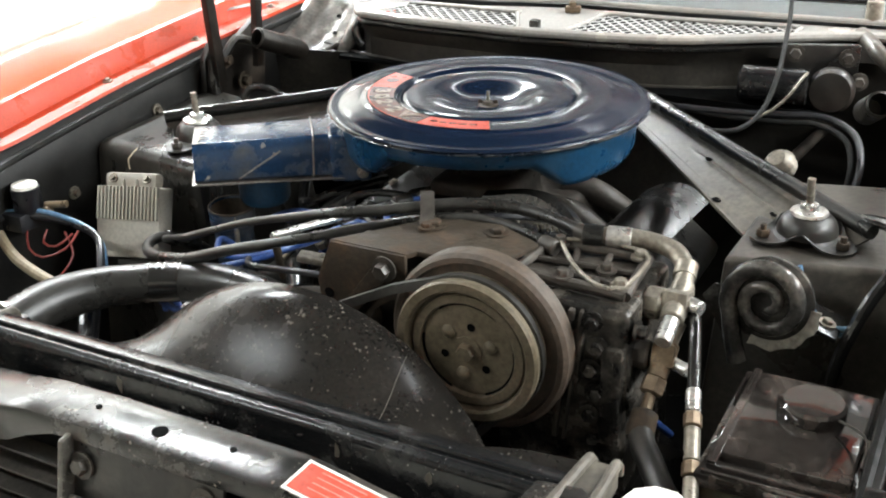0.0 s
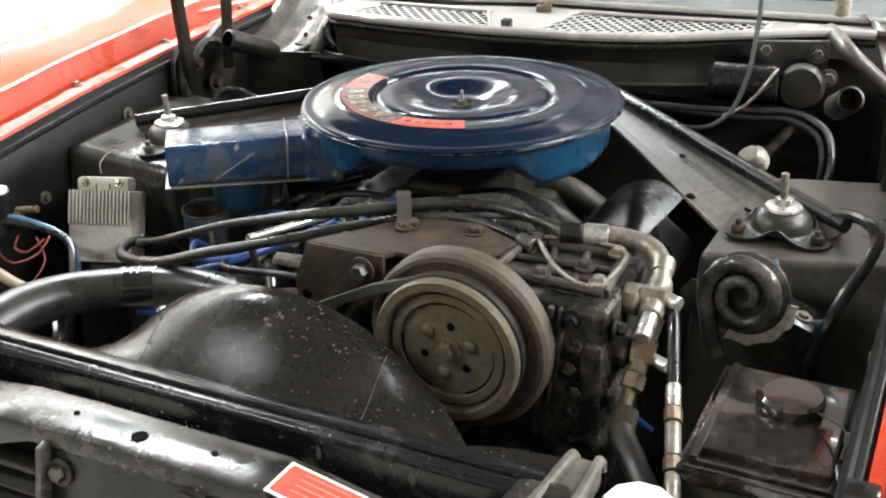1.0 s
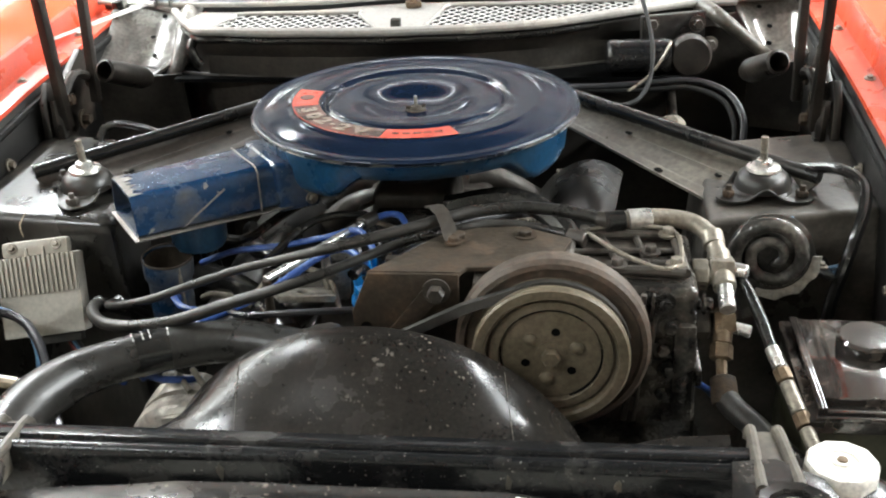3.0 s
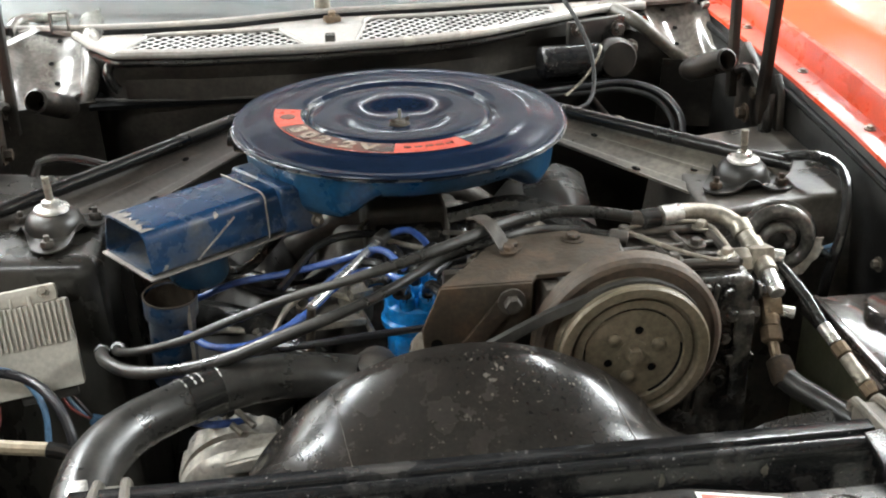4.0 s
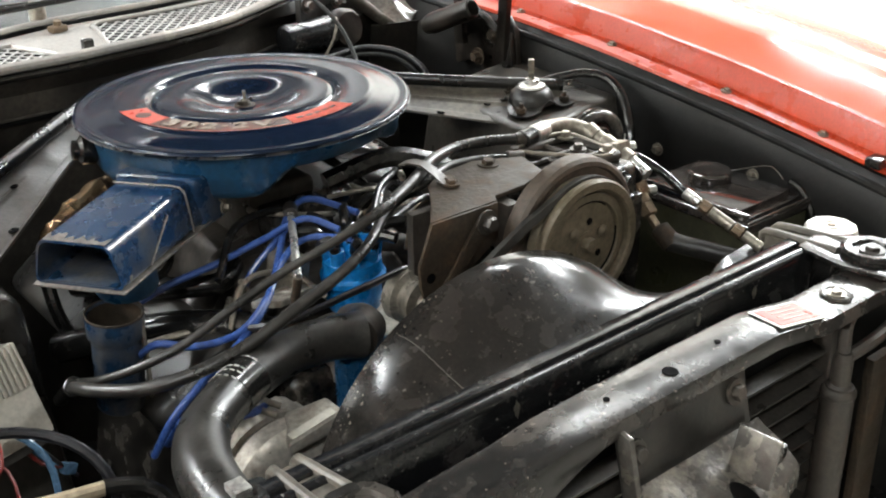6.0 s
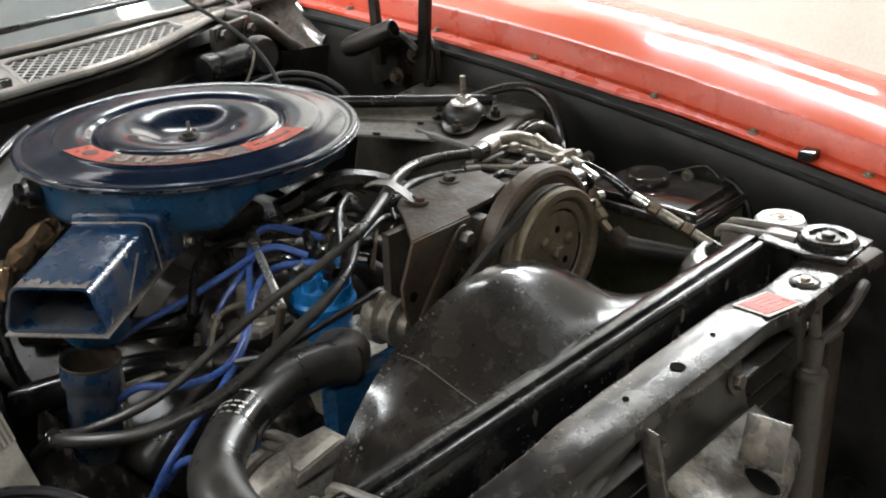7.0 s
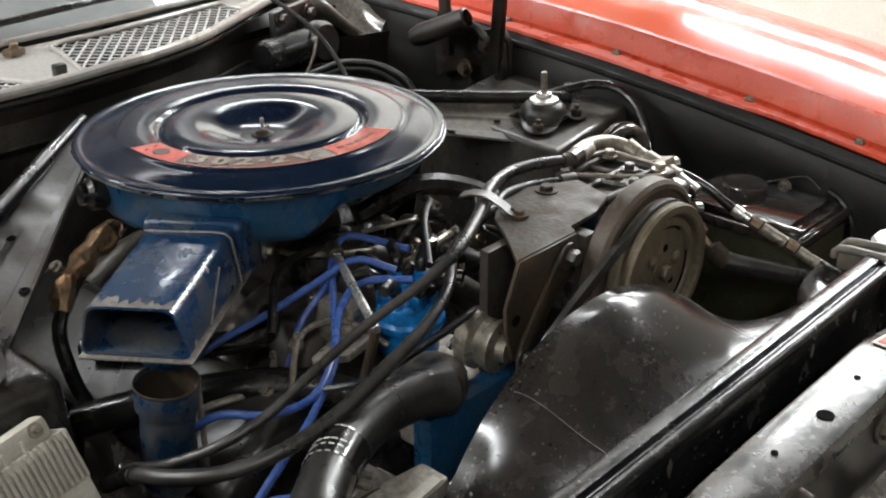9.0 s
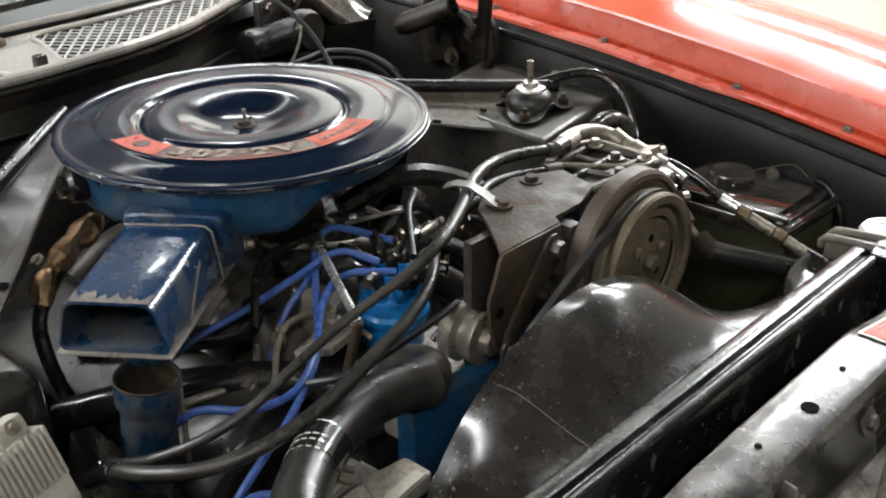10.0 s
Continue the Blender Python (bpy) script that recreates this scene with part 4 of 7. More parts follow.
part("plate", b, PANEL_BLACK, rb, "black plate with a square slot")
b = B()
hull8(b, [(0.352, -0.640, 0.806), (0.390, -0.640, 0.806), (0.384, -0.545, 0.800), (0.357, -0.545, 0.800)], [(0.352, -0.640, 0.832), (0.390, -0.640, 0.832), (0.384, -0.545, 0.822), (0.357, -0.545, 0.822)], 0.003)
channel = part("channel", b, BRACE, rb, "worn grey channel with two raised ribs")
for x0, x1 in ((0.3555, 0.3590), (0.3865, 0.3820)):
    b = B()
    tube(b, [(x0, -0.640, 0.833), (0.5 * (x0 + x1), -0.590, 0.828), (x1, -0.546, 0.8235), (x1, -0.542, 0.812)], 0.0050, 10)
    part("rib", b, BRACE, channel)
b = B()
lathe(b, [(0.030, 0.0), (0.034, 0.003), (0.034, 0.010), (0.030, 0.014), (0.022, 0.013), (0.020, 0.009), (0.0, 0.009)], Matrix.Translation((0.376, -0.668, 0.828)), 10)
part("collar", b, PANEL_BLACK, rb, "chipped black collar with a dark hollow")
b = B()
bolt(b, (0.376, -0.668, 0.838), (0, 0, 1), 0.0085, 0.006)
part("bolt", b, CAST, rb)
b = B()
box(b, (0.372, -0.625, 0.80), (0.05, 0.03, 0.06), bevel=0.004)
part("leg", b, BLACK, rb)
wb = thing("washer_bottle", (0.43, -0.575, 0.64), "plastic bottle with a round white ribbed cap", "bottle")
b = B()
hull8(b, [(0.402, -0.60, 0.60), (0.465, -0.60, 0.60), (0.465, -0.555, 0.60), (0.402, -0.555, 0.60)], [(0.402, -0.598, 0.785), (0.465, -0.598, 0.785), (0.465, -0.548, 0.785), (0.402, -0.548, 0.785)], 0.012, 3)
lathe(b, [(0.020, 0.775), (0.020, 0.806)], Matrix.Translation((0.428, -0.586, 0)), 24)
part("body", b, BATTERY_SIDE, wb)
b = B()
prof = [(0.027, 0.804), (0.0305, 0.806), (0.031, 0.819), (0.0285, 0.8235), (0.014, 0.824), (0.0135, 0.8225), (0.008, 0.8225), (0.0075, 0.8245), (0.0, 0.825)]
lathe(b, prof, Matrix.Translation((0.428, -0.586, 0)), 10)
wcap = part("cap", b, WHITE_PLASTIC, wb, "white plastic cap")
b = B()
lathe(b, [(0.0046, 0.0), (0.0040, 0.0012), (0.0, 0.0014)], Matrix.Translation((0.428, -0.586, 0.8247)), 14)
part("cap_vent", b, BRASS, wcap, "small brown vent in the cap")

# ---- pan and crossmember that close the bay below ----
up = thing("undertray", (0.0, -0.15, 0.0), "black steel undertray and crossmember below the engine", "undertray")
b = B()
box(b, (0, -0.13, 0.290), (1.24, 1.12, 0.02), bevel=0.004)
part("tray", b, BLACK, up)
for s in (-1, 1):
    b = B()
    box(b, (s * 0.50, -0.10, 0.36), (0.09, 1.20, 0.13), bevel=0.010)
    part("frame_rail", b, BLACK, up)
for s in (-1, 1):
    b = B()
    lathe(b, [(0.20, -0.10), (0.29, -0.105), (0.32, -0.085), (0.325, 0.0), (0.32, 0.085), (0.29, 0.105), (0.20, 0.10)], axes((s * 0.76, 0.02, 0.325), (1, 0, 0)), 40)
    w = part("tyre", b, RUBBER, up, "black rubber tyre inside the wheel arch")
    b = B()
    lathe(b, [(0.0, -0.02), (0.16, -0.02), (0.20, -0.08), (0.205, -0.08), (0.205, 0.08), (0.20, 0.08), (0.16, 0.02), (0.0, 0.02)], axes((s * 0.76, 0.02, 0.325), (1, 0, 0)), 32)
    part("rim", b, BLACK, w)

# ---- raised hood on its hinges, out of view, added to shade the bay ----
hood = thing("hood", (0.0, 0.30, 1.12), "unseen raised red hood, its black underside shading the bay", "hood")
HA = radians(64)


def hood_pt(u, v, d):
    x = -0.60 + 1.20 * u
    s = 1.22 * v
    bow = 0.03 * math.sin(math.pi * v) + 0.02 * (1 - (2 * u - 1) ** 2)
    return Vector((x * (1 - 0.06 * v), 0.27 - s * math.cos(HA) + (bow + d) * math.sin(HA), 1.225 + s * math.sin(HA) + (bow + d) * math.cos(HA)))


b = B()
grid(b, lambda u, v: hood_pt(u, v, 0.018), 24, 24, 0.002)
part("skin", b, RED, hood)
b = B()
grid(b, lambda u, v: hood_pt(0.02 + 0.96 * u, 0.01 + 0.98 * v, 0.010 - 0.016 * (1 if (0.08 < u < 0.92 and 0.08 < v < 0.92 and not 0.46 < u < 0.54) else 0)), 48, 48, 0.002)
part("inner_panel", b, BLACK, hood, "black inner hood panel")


def hood_hinge(side):
    s = side
    b = B()
    m = axes((s * 0.556, 0, 0), (-1, 0, 0), (0, 0, 1)) if s > 0 else axes((s * 0.556, 0, 0), (1, 0, 0), (0, 0, 1))
    f = -1 if s > 0 else 1
    plate(b, [(f * y, z) for y, z in ((0.075, 0.80), (0.085, 0.90), (0.105, 0.925), (0.150, 0.905), (0.190, 0.925), (0.225, 0.940), (0.245, 0.90), (0.235, 0.82), (0.18, 0.84), (0.14, 0.79))], m, 0.012, 0.003)
    h = part("hinge", b, HINGE, hood, "brown-black hood hinge with two upright arms")
    for (a, c, w) in (((0.522, 0.092, 0.86), (0.532, 0.044, 1.68), 0.020), ((0.514, 0.182, 0.87), (0.517, 0.227, 1.315), 0.017)):
        b = B()
        a, c = Vector((s * a[0], a[1], a[2])), Vector((s * c[0], c[1], c[2]))
        d = c - a
        m = axes(a, d, (1, 0, 0))
        plate(b, [(-w / 2, -0.006), (w / 2, -0.006), (w / 2, 0.006), (-w / 2, 0.006)], m, d.length, 0.002)
        part("arm", b, HINGE, h)
    b = B()
    m = axes((s * 0.472, 0.104, 0.950) if s > 0 else (s * 0.468, 0.125, 0.936), (-s * 0.26, 0.87, -0.40))
    lathe(b, [(0.0135, 0.0), (0.0165, 0.002), (0.0172, 0.085), (0.013, 0.10), (0.0, 0.10)], m, 24, closed=False)
    lathe(b, [(0.0135, 0.0), (0.0125, 0.004), (0.0125, 0.06), (0.0, 0.06)], m, 24, closed=False)
    part("spring_tube", b, HINGE, h)
    for y, z in ((0.118, 0.895), (0.205, 0.90), (0.16, 0.85)):
        b = B()
        bolt(b, (s * 0.530, y, z), (-s, 0, 0), 0.009, 0.012)
        part("pivot_bolt", b, RUST, h)
    b = B()
    tube(b, [(s * 0.530, 0.115, 0.90), (s * 0.522, 0.14, 0.925), (s * 0.520, 0.17, 0.915), (s * 0.526, 0.205, 0.90)], 0.007, 8)
    part("link", b, HINGE, h)
    b = B()
    tube(b, [(s * 0.534, 0.095, 0.90), (s * 0.530, 0.085, 0.86), (s * 0.534, 0.10, 0.82), (s * 0.54, 0.13, 0.79)], 0.010, 8)
    part("link", b, HINGE, h)
    return h


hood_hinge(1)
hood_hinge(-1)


# ---- engine ----
eng = thing("engine", (0.0, -0.10, 0.30), "grimy cast iron engine with black valve covers", "engine")
b = B()
hull8(b, [(-0.20, -0.34, 0.30), (0.20, -0.34, 0.30), (0.20, 0.24, 0.30), (-0.20, 0.24, 0.30)], [(-0.13, -0.30, 0.700), (0.13, -0.30, 0.700), (0.13, 0.22, 0.700), (-0.13, 0.22, 0.700)], 0.02, 3)
part("block", b, GREASE, eng)
for s in (-1, 1):
    b = B()
    m = pose(s * 0.205, -0.03, 0.690, 0, s * 38, 0)
    r = bmesh.ops.create_cube(b, size=1)
    bmesh.ops.transform(b, verts=r["verts"], matrix=m @ Matrix.Diagonal((0.125, 0.46, 0.09, 1)))
    bevel_sharp(b, r["verts"], 0.022, 4)
    cover = part("valve_cover", b, BLACK_DUSTY, eng, "greasy black valve cover")
    for y in (-0.22, -0.08, 0.06, 0.18):
        b = B()
        bolt(b, m @ Vector((-s * 0.055, y + 0.03, 0.042)), m.to_3x3() @ Vector((0, 0, 1)), 0.006, 0.006)
        part("cover_bolt", b, FIT_GREY, cover)
b = B()
hull8(b, [(-0.12, -0.23, 0.69), (0.12, -0.23, 0.69), (0.12, 0.20, 0.69), (-0.12, 0.20, 0.69)], [(-0.085, -0.20, 0.765), (0.085, -0.20, 0.765), (0.085, 0.17, 0.765), (-0.085, 0.17, 0.765)], 0.012, 3)
manifold = part("intake_manifold", b, CAST, eng, "grimy brown intake manifold")
for y in (-0.17, -0.08, 0.06, 0.14):
    for s in (-1, 1):
        b = B()
        tube(b, [(s * 0.05, y, 0.765), (s * 0.10, y * 1.1, 0.755), (s * 0.15, y * 1.25, 0.715)], 0.019, 12)
        part("runner", b, CAST, manifold)
b = B()
hull8(b, [(-0.085, -0.345, 0.68), (0.07, -0.345, 0.68), (0.07, -0.22, 0.68), (-0.085, -0.22, 0.68)], [(-0.07, -0.335, 0.735), (0.05, -0.335, 0.735), (0.05, -0.235, 0.735), (-0.07, -0.235, 0.735)], 0.012, 3)
part("front_cover", b, ALU, eng, "dull aluminium front cover")
b = B()
tube(b, [(-0.06, -0.30, 0.735), (-0.062, -0.32, 0.76), (-0.070, -0.35, 0.772), (-0.09, -0.365, 0.775)], 0.024, 16)
part("thermostat_housing", b, CAST, eng)
b = B()
plate(b, [(-0.035, -0.02), (0.03, -0.026), (0.04, 0.0), (0.03, 0.024), (-0.035, 0.02)], pose(-0.105, -0.245, 0.775, -14, 10, 25), 0.008, 0.002, holes=((0.0, 0.0, 0.010),))
part("lifting_eye", b, ALU, eng, "dull aluminium lifting eye plate")
b = B()
box(b, (-0.075, -0.205, 0.785), (0.03, 0.045, 0.05), (10, 0, 20), 0.008)
part("heater_fitting", b, FIT_GREY, eng, "dull grimy metal fitting")
b = B()
box(b, (0.0, -0.355, 0.67), (0.22, 0.03, 0.16), bevel=0.015)
part("water_pump", b, BLUE_BOWL, eng, "blue painted water pump")
b = B()
lathe(b, [(0.0, 0), (0.05, 0.0), (0.075, 0.006), (0.078, 0.012), (0.070, 0.02), (0.078, 0.028), (0.07, 0.034), (0.0, 0.034)], axes((0.0, -0.385, 0.66), (0, -1, 0)), 36)
part("pump_pulley", b, PULLEY_DARK, eng)
b = B()
tube(b, [(-0.30, -0.05, 0.70), (-0.22, -0.16, 0.745), (-0.155, -0.235, 0.755), (-0.12, -0.28, 0.745)], 0.018, 12)
tube(b, [(-0.245, 0.02, 0.735), (-0.20, -0.10, 0.765), (-0.14, -0.15, 0.77), (-0.10, -0.12, 0.77)], 0.013, 12)
part("heater_hose", b, RUBBER, eng, "black heater hose")

carb = thing("carburettor", (0.0, 0.0, 0.765), "small dull metal carburettor below the air cleaner", "carburettor")
b = B()
hull8(b, [(-0.055, -0.08, 0.766), (0.055, -0.08, 0.766), (0.055, 0.07, 0.766), (-0.055, 0.07, 0.766)], [(-0.05, -0.075, 0.835), (0.05, -0.075, 0.835), (0.05, 0.06, 0.835), (-0.05, 0.06, 0.835)], 0.010, 3)
part("body", b, CAST, carb)
b = B()
lathe(b, [(0.045, 0.835), (0.05, 0.845), (0.055, 0.882), (0.05, 0.884)], Matrix.Translation((0, 0, 0)), 28)
part("throat", b, CAST, carb)
b = B()
box(b, (0.0, -0.105, 0.800), (0.085, 0.05, 0.04), (0, 0, 0), 0.008)
lathe(b, [(0.020, 0), (0.022, 0.004), (0.022, 0.022), (0.012, 0.028), (0.0, 0.028)], axes((0.055, -0.10, 0.81), (1, -0.4, 0.1)), 20)
part("float_bowl", b, GREASE, carb)
b = B()
tube(b, [(0.06, -0.06, 0.80), (0.09, -0.10, 0.815), (0.10, -0.16, 0.80), (0.12, -0.20, 0.80)], 0.004, 8)
tube(b, [(-0.05, -0.07, 0.82), (-0.06, -0.11, 0.825), (-0.02, -0.14, 0.82), (0.03, -0.15, 0.81)], 0.0035, 8)
tube(b, [(0.04, -0.12, 0.82), (0.07, -0.16, 0.835), (0.11, -0.15, 0.82), (0.13, -0.10, 0.79)], 0.003, 8)
part("linkage", b, FIT_GREY, carb)
b = B()
lathe(b, [(0.0, 0), (0.022, 0.002), (0.024, 0.008), (0.020, 0.022), (0.010, 0.03), (0.0, 0.03)], axes((0.09, -0.14, 0.805), (0.3, -0.8, 0.4)), 20)
part("choke_pod", b, BLACK_DUSTY, carb)

# small metal lines, hoses and fittings crowded below the air cleaner
for pts, r, mt, nm, lb in (
        ([(0.02, -0.19, 0.80), (0.05, -0.17, 0.82), (0.10, -0.155, 0.825), (0.16, -0.13, 0.80)], 0.006, RUBBER, "vacuum_hose", "thin black rubber vacuum hose"),
        ([(-0.03, -0.18, 0.80), (0.03, -0.205, 0.815), (0.09, -0.20, 0.82), (0.15, -0.165, 0.80)], 0.0045, FIT_GREY, "fuel_line", "dull bent metal fuel line"),
        ([(0.12, -0.235, 0.83), (0.145, -0.20, 0.855), (0.17, -0.22, 0.85), (0.18, -0.255, 0.84)], 0.0028, WIRE_BLACK, "vacuum_hose", "thin black rubber vacuum hose"),
        ([(0.05, -0.10, 0.83), (0.13, -0.12, 0.85), (0.19, -0.16, 0.835), (0.22, -0.22, 0.80)], 0.014, RUBBER, "breather_hose", "black breather hose beside the carburettor"),
        ([(-0.16, -0.20, 0.80), (-0.11, -0.15, 0.83), (-0.05, -0.13, 0.83), (0.0, -0.12, 0.81)], 0.005, RUBBER, "vacuum_hose", "thin black rubber vacuum hose"),
        ([(-0.24, -0.10, 0.78), (-0.20, -0.14, 0.80), (-0.17, -0.10, 0.81), (-0.15, -0.02, 0.80)], 0.006, RUBBER, "vacuum_hose", "thin black rubber vacuum hose"),
        ([(-0.01, -0.30, 0.76), (0.02, -0.315, 0.80), (-0.06, -0.335, 0.81), (-0.15, -0.33, 0.80), (-0.18, -0.30, 0.79)], 0.004, WIRE_BLACK, "control_cable", "thin black control cable")):
    b = B()
    tube(b, pts, r, 8)
    single(nm, b, mt, pts[0], lb, nm.split("_")[1])

def coil(bm, a, c, r, turns, wire):
    a, c = Vector(a), Vector(c)
    m = axes(a, c - a)
    n = turns * 10
    tube(bm, [m @ Vector((r * math.cos(2 * math.pi * k / 10), r * math.sin(2 * math.pi * k / 10), (c - a).length * k / n)) for k in range(n + 1)], wire, 6, smooth=False)
    return bm


for a, c, tn in (((0.035, -0.185, 0.822), (0.085, -0.205, 0.812), 9), ((0.135, -0.150, 0.830), (0.165, -0.105, 0.815), 8)):
    b = B()
    coil(b, a, c, 0.0042, tn, 0.0010)
    single("return_spring", b, FIT_GREY, a, "small dull metal throttle return spring", "spring", group="throttle springs")
for p, d, mt in (((0.060, -0.170, 0.800), (0.2, -0.5, 0.8), BRASS), ((-0.075, -0.165, 0.792), (0, -0.4, 0.9), FIT_GREY), ((0.118, -0.170, 0.800), (0.3, -0.7, 0.5), FIT_GREY), ((-0.135, -0.205, 0.775), (-0.2, -0.4, 0.9), FIT_GREY), ((0.150, -0.200, 0.790), (0.1, -0.4, 0.9), BRASS)):
    u = thing("pipe_union", p, "small grimy threaded pipe union on the manifold", "fitting", group="pipe unions")
    b = B()
    lathe(b, [(0.0075, 0.0), (0.0085, 0.001), (0.0085, 0.010), (0.007, 0.011)], axes(p, d), 6)
    part("nut", b, mt, u)
    b = B()
    q = Vector(p) + Vector(d).normalized() * 0.010
    rod(b, q, q + Vector(d).normalized() * 0.016, 0.0045, 10)
    part("neck", b, mt, u)
for pts, r, mt, lb in (
        ([(-0.175, -0.245, 0.762), (-0.150, -0.225, 0.792), (-0.120, -0.215, 0.800), (-0.080, -0.225, 0.792), (-0.060, -0.262, 0.77)], 0.0035, FIT_GREY, "thin bent bare metal pipe"),
        ([(0.060, -0.255, 0.79), (0.085, -0.235, 0.815), (0.115, -0.215, 0.822), (0.160, -0.205, 0.812), (0.200, -0.200, 0.79)], 0.0030, BRASS, "thin tarnished brass pipe"),
        ([(-0.265, -0.150, 0.720), (-0.235, -0.185, 0.745), (-0.195, -0.205, 0.752), (-0.160, -0.195, 0.745), (-0.130, -0.160, 0.75)], 0.0042, FIT_GREY, "bent bare metal pipe beside the valve cover")):
    b = B()
    tube(b, pts, r, 8, 0.006)
    single("vacuum_pipe", b, mt, pts[0], lb, "pipe", group="vacuum pipes")

# air cleaner, tipped a little up at the front
ac = thing("air_cleaner", (0, 0, 0.884), "round dark blue enamelled air cleaner with engine size decal", "air cleaner")
AC = Matrix.Translation((0.001, 0, 0.9335)) @ pose(0, 0, 0, -0.4, 0, 0)
b = B()
lid = [(0.200, -0.0085), (0.207, -0.008), (0.2105, -0.005), (0.2095, -0.0025), (0.205, -0.0015), (0.201, -0.003), (0.197, -0.0035), (0.192, -0.0022), (0.180, 0.0015), (0.168, 0.0036), (0.1630, 0.0042), (0.1615, 0.0054), (0.158, 0.0056), (0.140, 0.0052), (0.1235, 0.0046), (0.1212, 0.0032), (0.1192, -0.0008), (0.1170, -0.0026), (0.1148, -0.0024), (0.1128, 0.0004), (0.1105, 0.0026), (0.106, 0.0037), (0.098, 0.0042), (0.088, 0.0042), (0.078, 0.0035), (0.070, 0.0020), (0.062, -0.0006), (0.054, -0.0042), (0.046, -0.0080), (0.038, -0.0107), (0.030, -0.0124), (0.022, -0.0132), (0.0, -0.0136)]
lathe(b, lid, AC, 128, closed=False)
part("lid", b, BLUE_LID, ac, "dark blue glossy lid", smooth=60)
b = B()
SEG = 128
wall = []
for k in range(SEG):
    a = 2 * math.pi * k / SEG
    deg = math.degrees(a) % 360
    cut = smoothstep((deg - 242) / 16) * smoothstep((328 - deg) / 18)
    low = -0.068 + 0.030 * cut
    wall.append([AC @ Vector((r * math.cos(a), r * math.sin(a), z)) for r, z in ((0.200, -0.006), (0.1995, -0.012), (0.197, -0.018), (0.193, low + 0.014), (0.188, low + 0.004), (0.178, low), (0.15, min(-0.034, low + 0.004)), (0.06, -0.040))])
vv = [[b.verts.new(p) for p in col] for col in wall]
for k in range(SEG):
    for j in range(7):
        b.faces.new((vv[k][j], vv[(k + 1) % SEG][j], vv[(k + 1) % SEG][j + 1], vv[k][j + 1]))
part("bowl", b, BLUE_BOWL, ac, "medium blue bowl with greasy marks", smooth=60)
b = B()
lathe(b, [(0.198, -0.0060), (0.2085, -0.0062), (0.2115, -0.0078), (0.2090, -0.0098), (0.197, -0.0105)], AC, 128, closed=False)
part("rolled_rim", b, RIM_WORN, ac, "dark rolled rim worn bare in places")
b = B()
rod(b, AC @ Vector((0, 0, -0.014)), AC @ Vector((0, 0, 0.006)), 0.0021, 10)
part("centre_stud", b, FIT_GREY, ac)
b = B()
lathe(b, [(0.013, -0.0137), (0.0135, -0.0126), (0.009, -0.0118), (0.0062, -0.0075), (0.003, -0.007)], AC, 20)
for s in (-1, 1):
    box(b, AC @ Vector((s * 0.009, s * 0.003, -0.0085)), (0.008, 0.0022, 0.0045), (0, s * -18, 12), 0.001)
part("wing_nut", b, RUST, ac, "rusty wing nut")
# decal on the lid


def lid_z(r):
    pr = sorted((x, z) for x, z in lid[9:16])
    return lerp(pr, r)


def arc_strip(r0, r1, a0, a1, lift):
    bm = B()
    n = max(4, int((a1 - a0) / 2))
    rr = [r0 + (r1 - r0) * k / 4 for k in range(5)]
    g = [[bm.verts.new(AC @ Vector((r * math.cos(radians(a0 + (a1 - a0) * i / n)), r * math.sin(radians(a0 + (a1 - a0) * i / n)), lid_z(r) + lift))) for r in rr] for i in range(n + 1)]
    for i in range(n):
        for j in range(4):
            bm.faces.new((g[i][j], g[i + 1][j], g[i + 1][j + 1], g[i][j + 1]))
    return bm


dec = part("decal", arc_strip(0.1235, 0.1575, 170, 297, 0.0006), STICK_BLACK, ac, "worn black and red engine size decal")
part("decal_block", arc_strip(0.125, 0.156, 171, 196, 0.0011), STICK_RED, dec, "orange-red block with a faded emblem")
part("decal_block", arc_strip(0.125, 0.156, 262, 296.5, 0.0011), STICK_RED, dec, "orange-red block")
b = B()
c = radians(183)
lathe(b, [(0.0095, 0.0), (0.0095, 0.0005), (0.0, 0.0005)], AC @ Matrix.Translation((0.1405 * math.cos(c), 0.1405 * math.sin(c), lid_z(0.1405) + 0.0011)), 24)
part("emblem", b, STICK_BLACK, dec, "faded dark round emblem")
b = B()
for k in range(5):
    a = radians(268 + 5.2 * k)
    box(b, AC @ Vector((0.1405 * math.cos(a), 0.1405 * math.sin(a), lid_z(0.1405) + 0.0014)), (0.009, 0.0045, 0.0006), (0, 0, math.degrees(a) + 90), 0)
part("emblem", b, STICK_BLACK, dec, "faint dark bars")
part("decal_edge", arc_strip(0.1562, 0.1575, 170, 297, 0.0012), STICK_RED, dec)
for ch, a in zip("302·2V", (204, 214, 224, 231.5, 239, 249.5)):
    cu = bpy.data.curves.new("digit", "FONT")
    cu.body, cu.size, cu.align_x, cu.align_y, cu.extrude, cu.offset = ch, 0.0290, "CENTER", "CENTER", 0.0003, 0.0012
    tmp = new("digit_tmp", cu)
    dg = bpy.context.evaluated_depsgraph_get()
    me = bpy.data.meshes.new_from_object(tmp.evaluated_get(dg))
    bpy.data.objects.remove(tmp)
    c = radians(a)
    m = AC @ Matrix.Translation((0.1400 * math.cos(c), 0.1400 * math.sin(c), lid_z(0.140) + 0.0014)) @ pose(0, 0, 0, 0, 0, a + 90) @ Matrix.Diagonal((1.25, 0.92, 1, 1))
    me.transform(Matrix.Translation(-Vector(world_of(dec))) @ m)
    me.materials.clear()
    me.materials.append(STICK_WHITE)
    ob = new("digit", me)
    ob.parent = dec
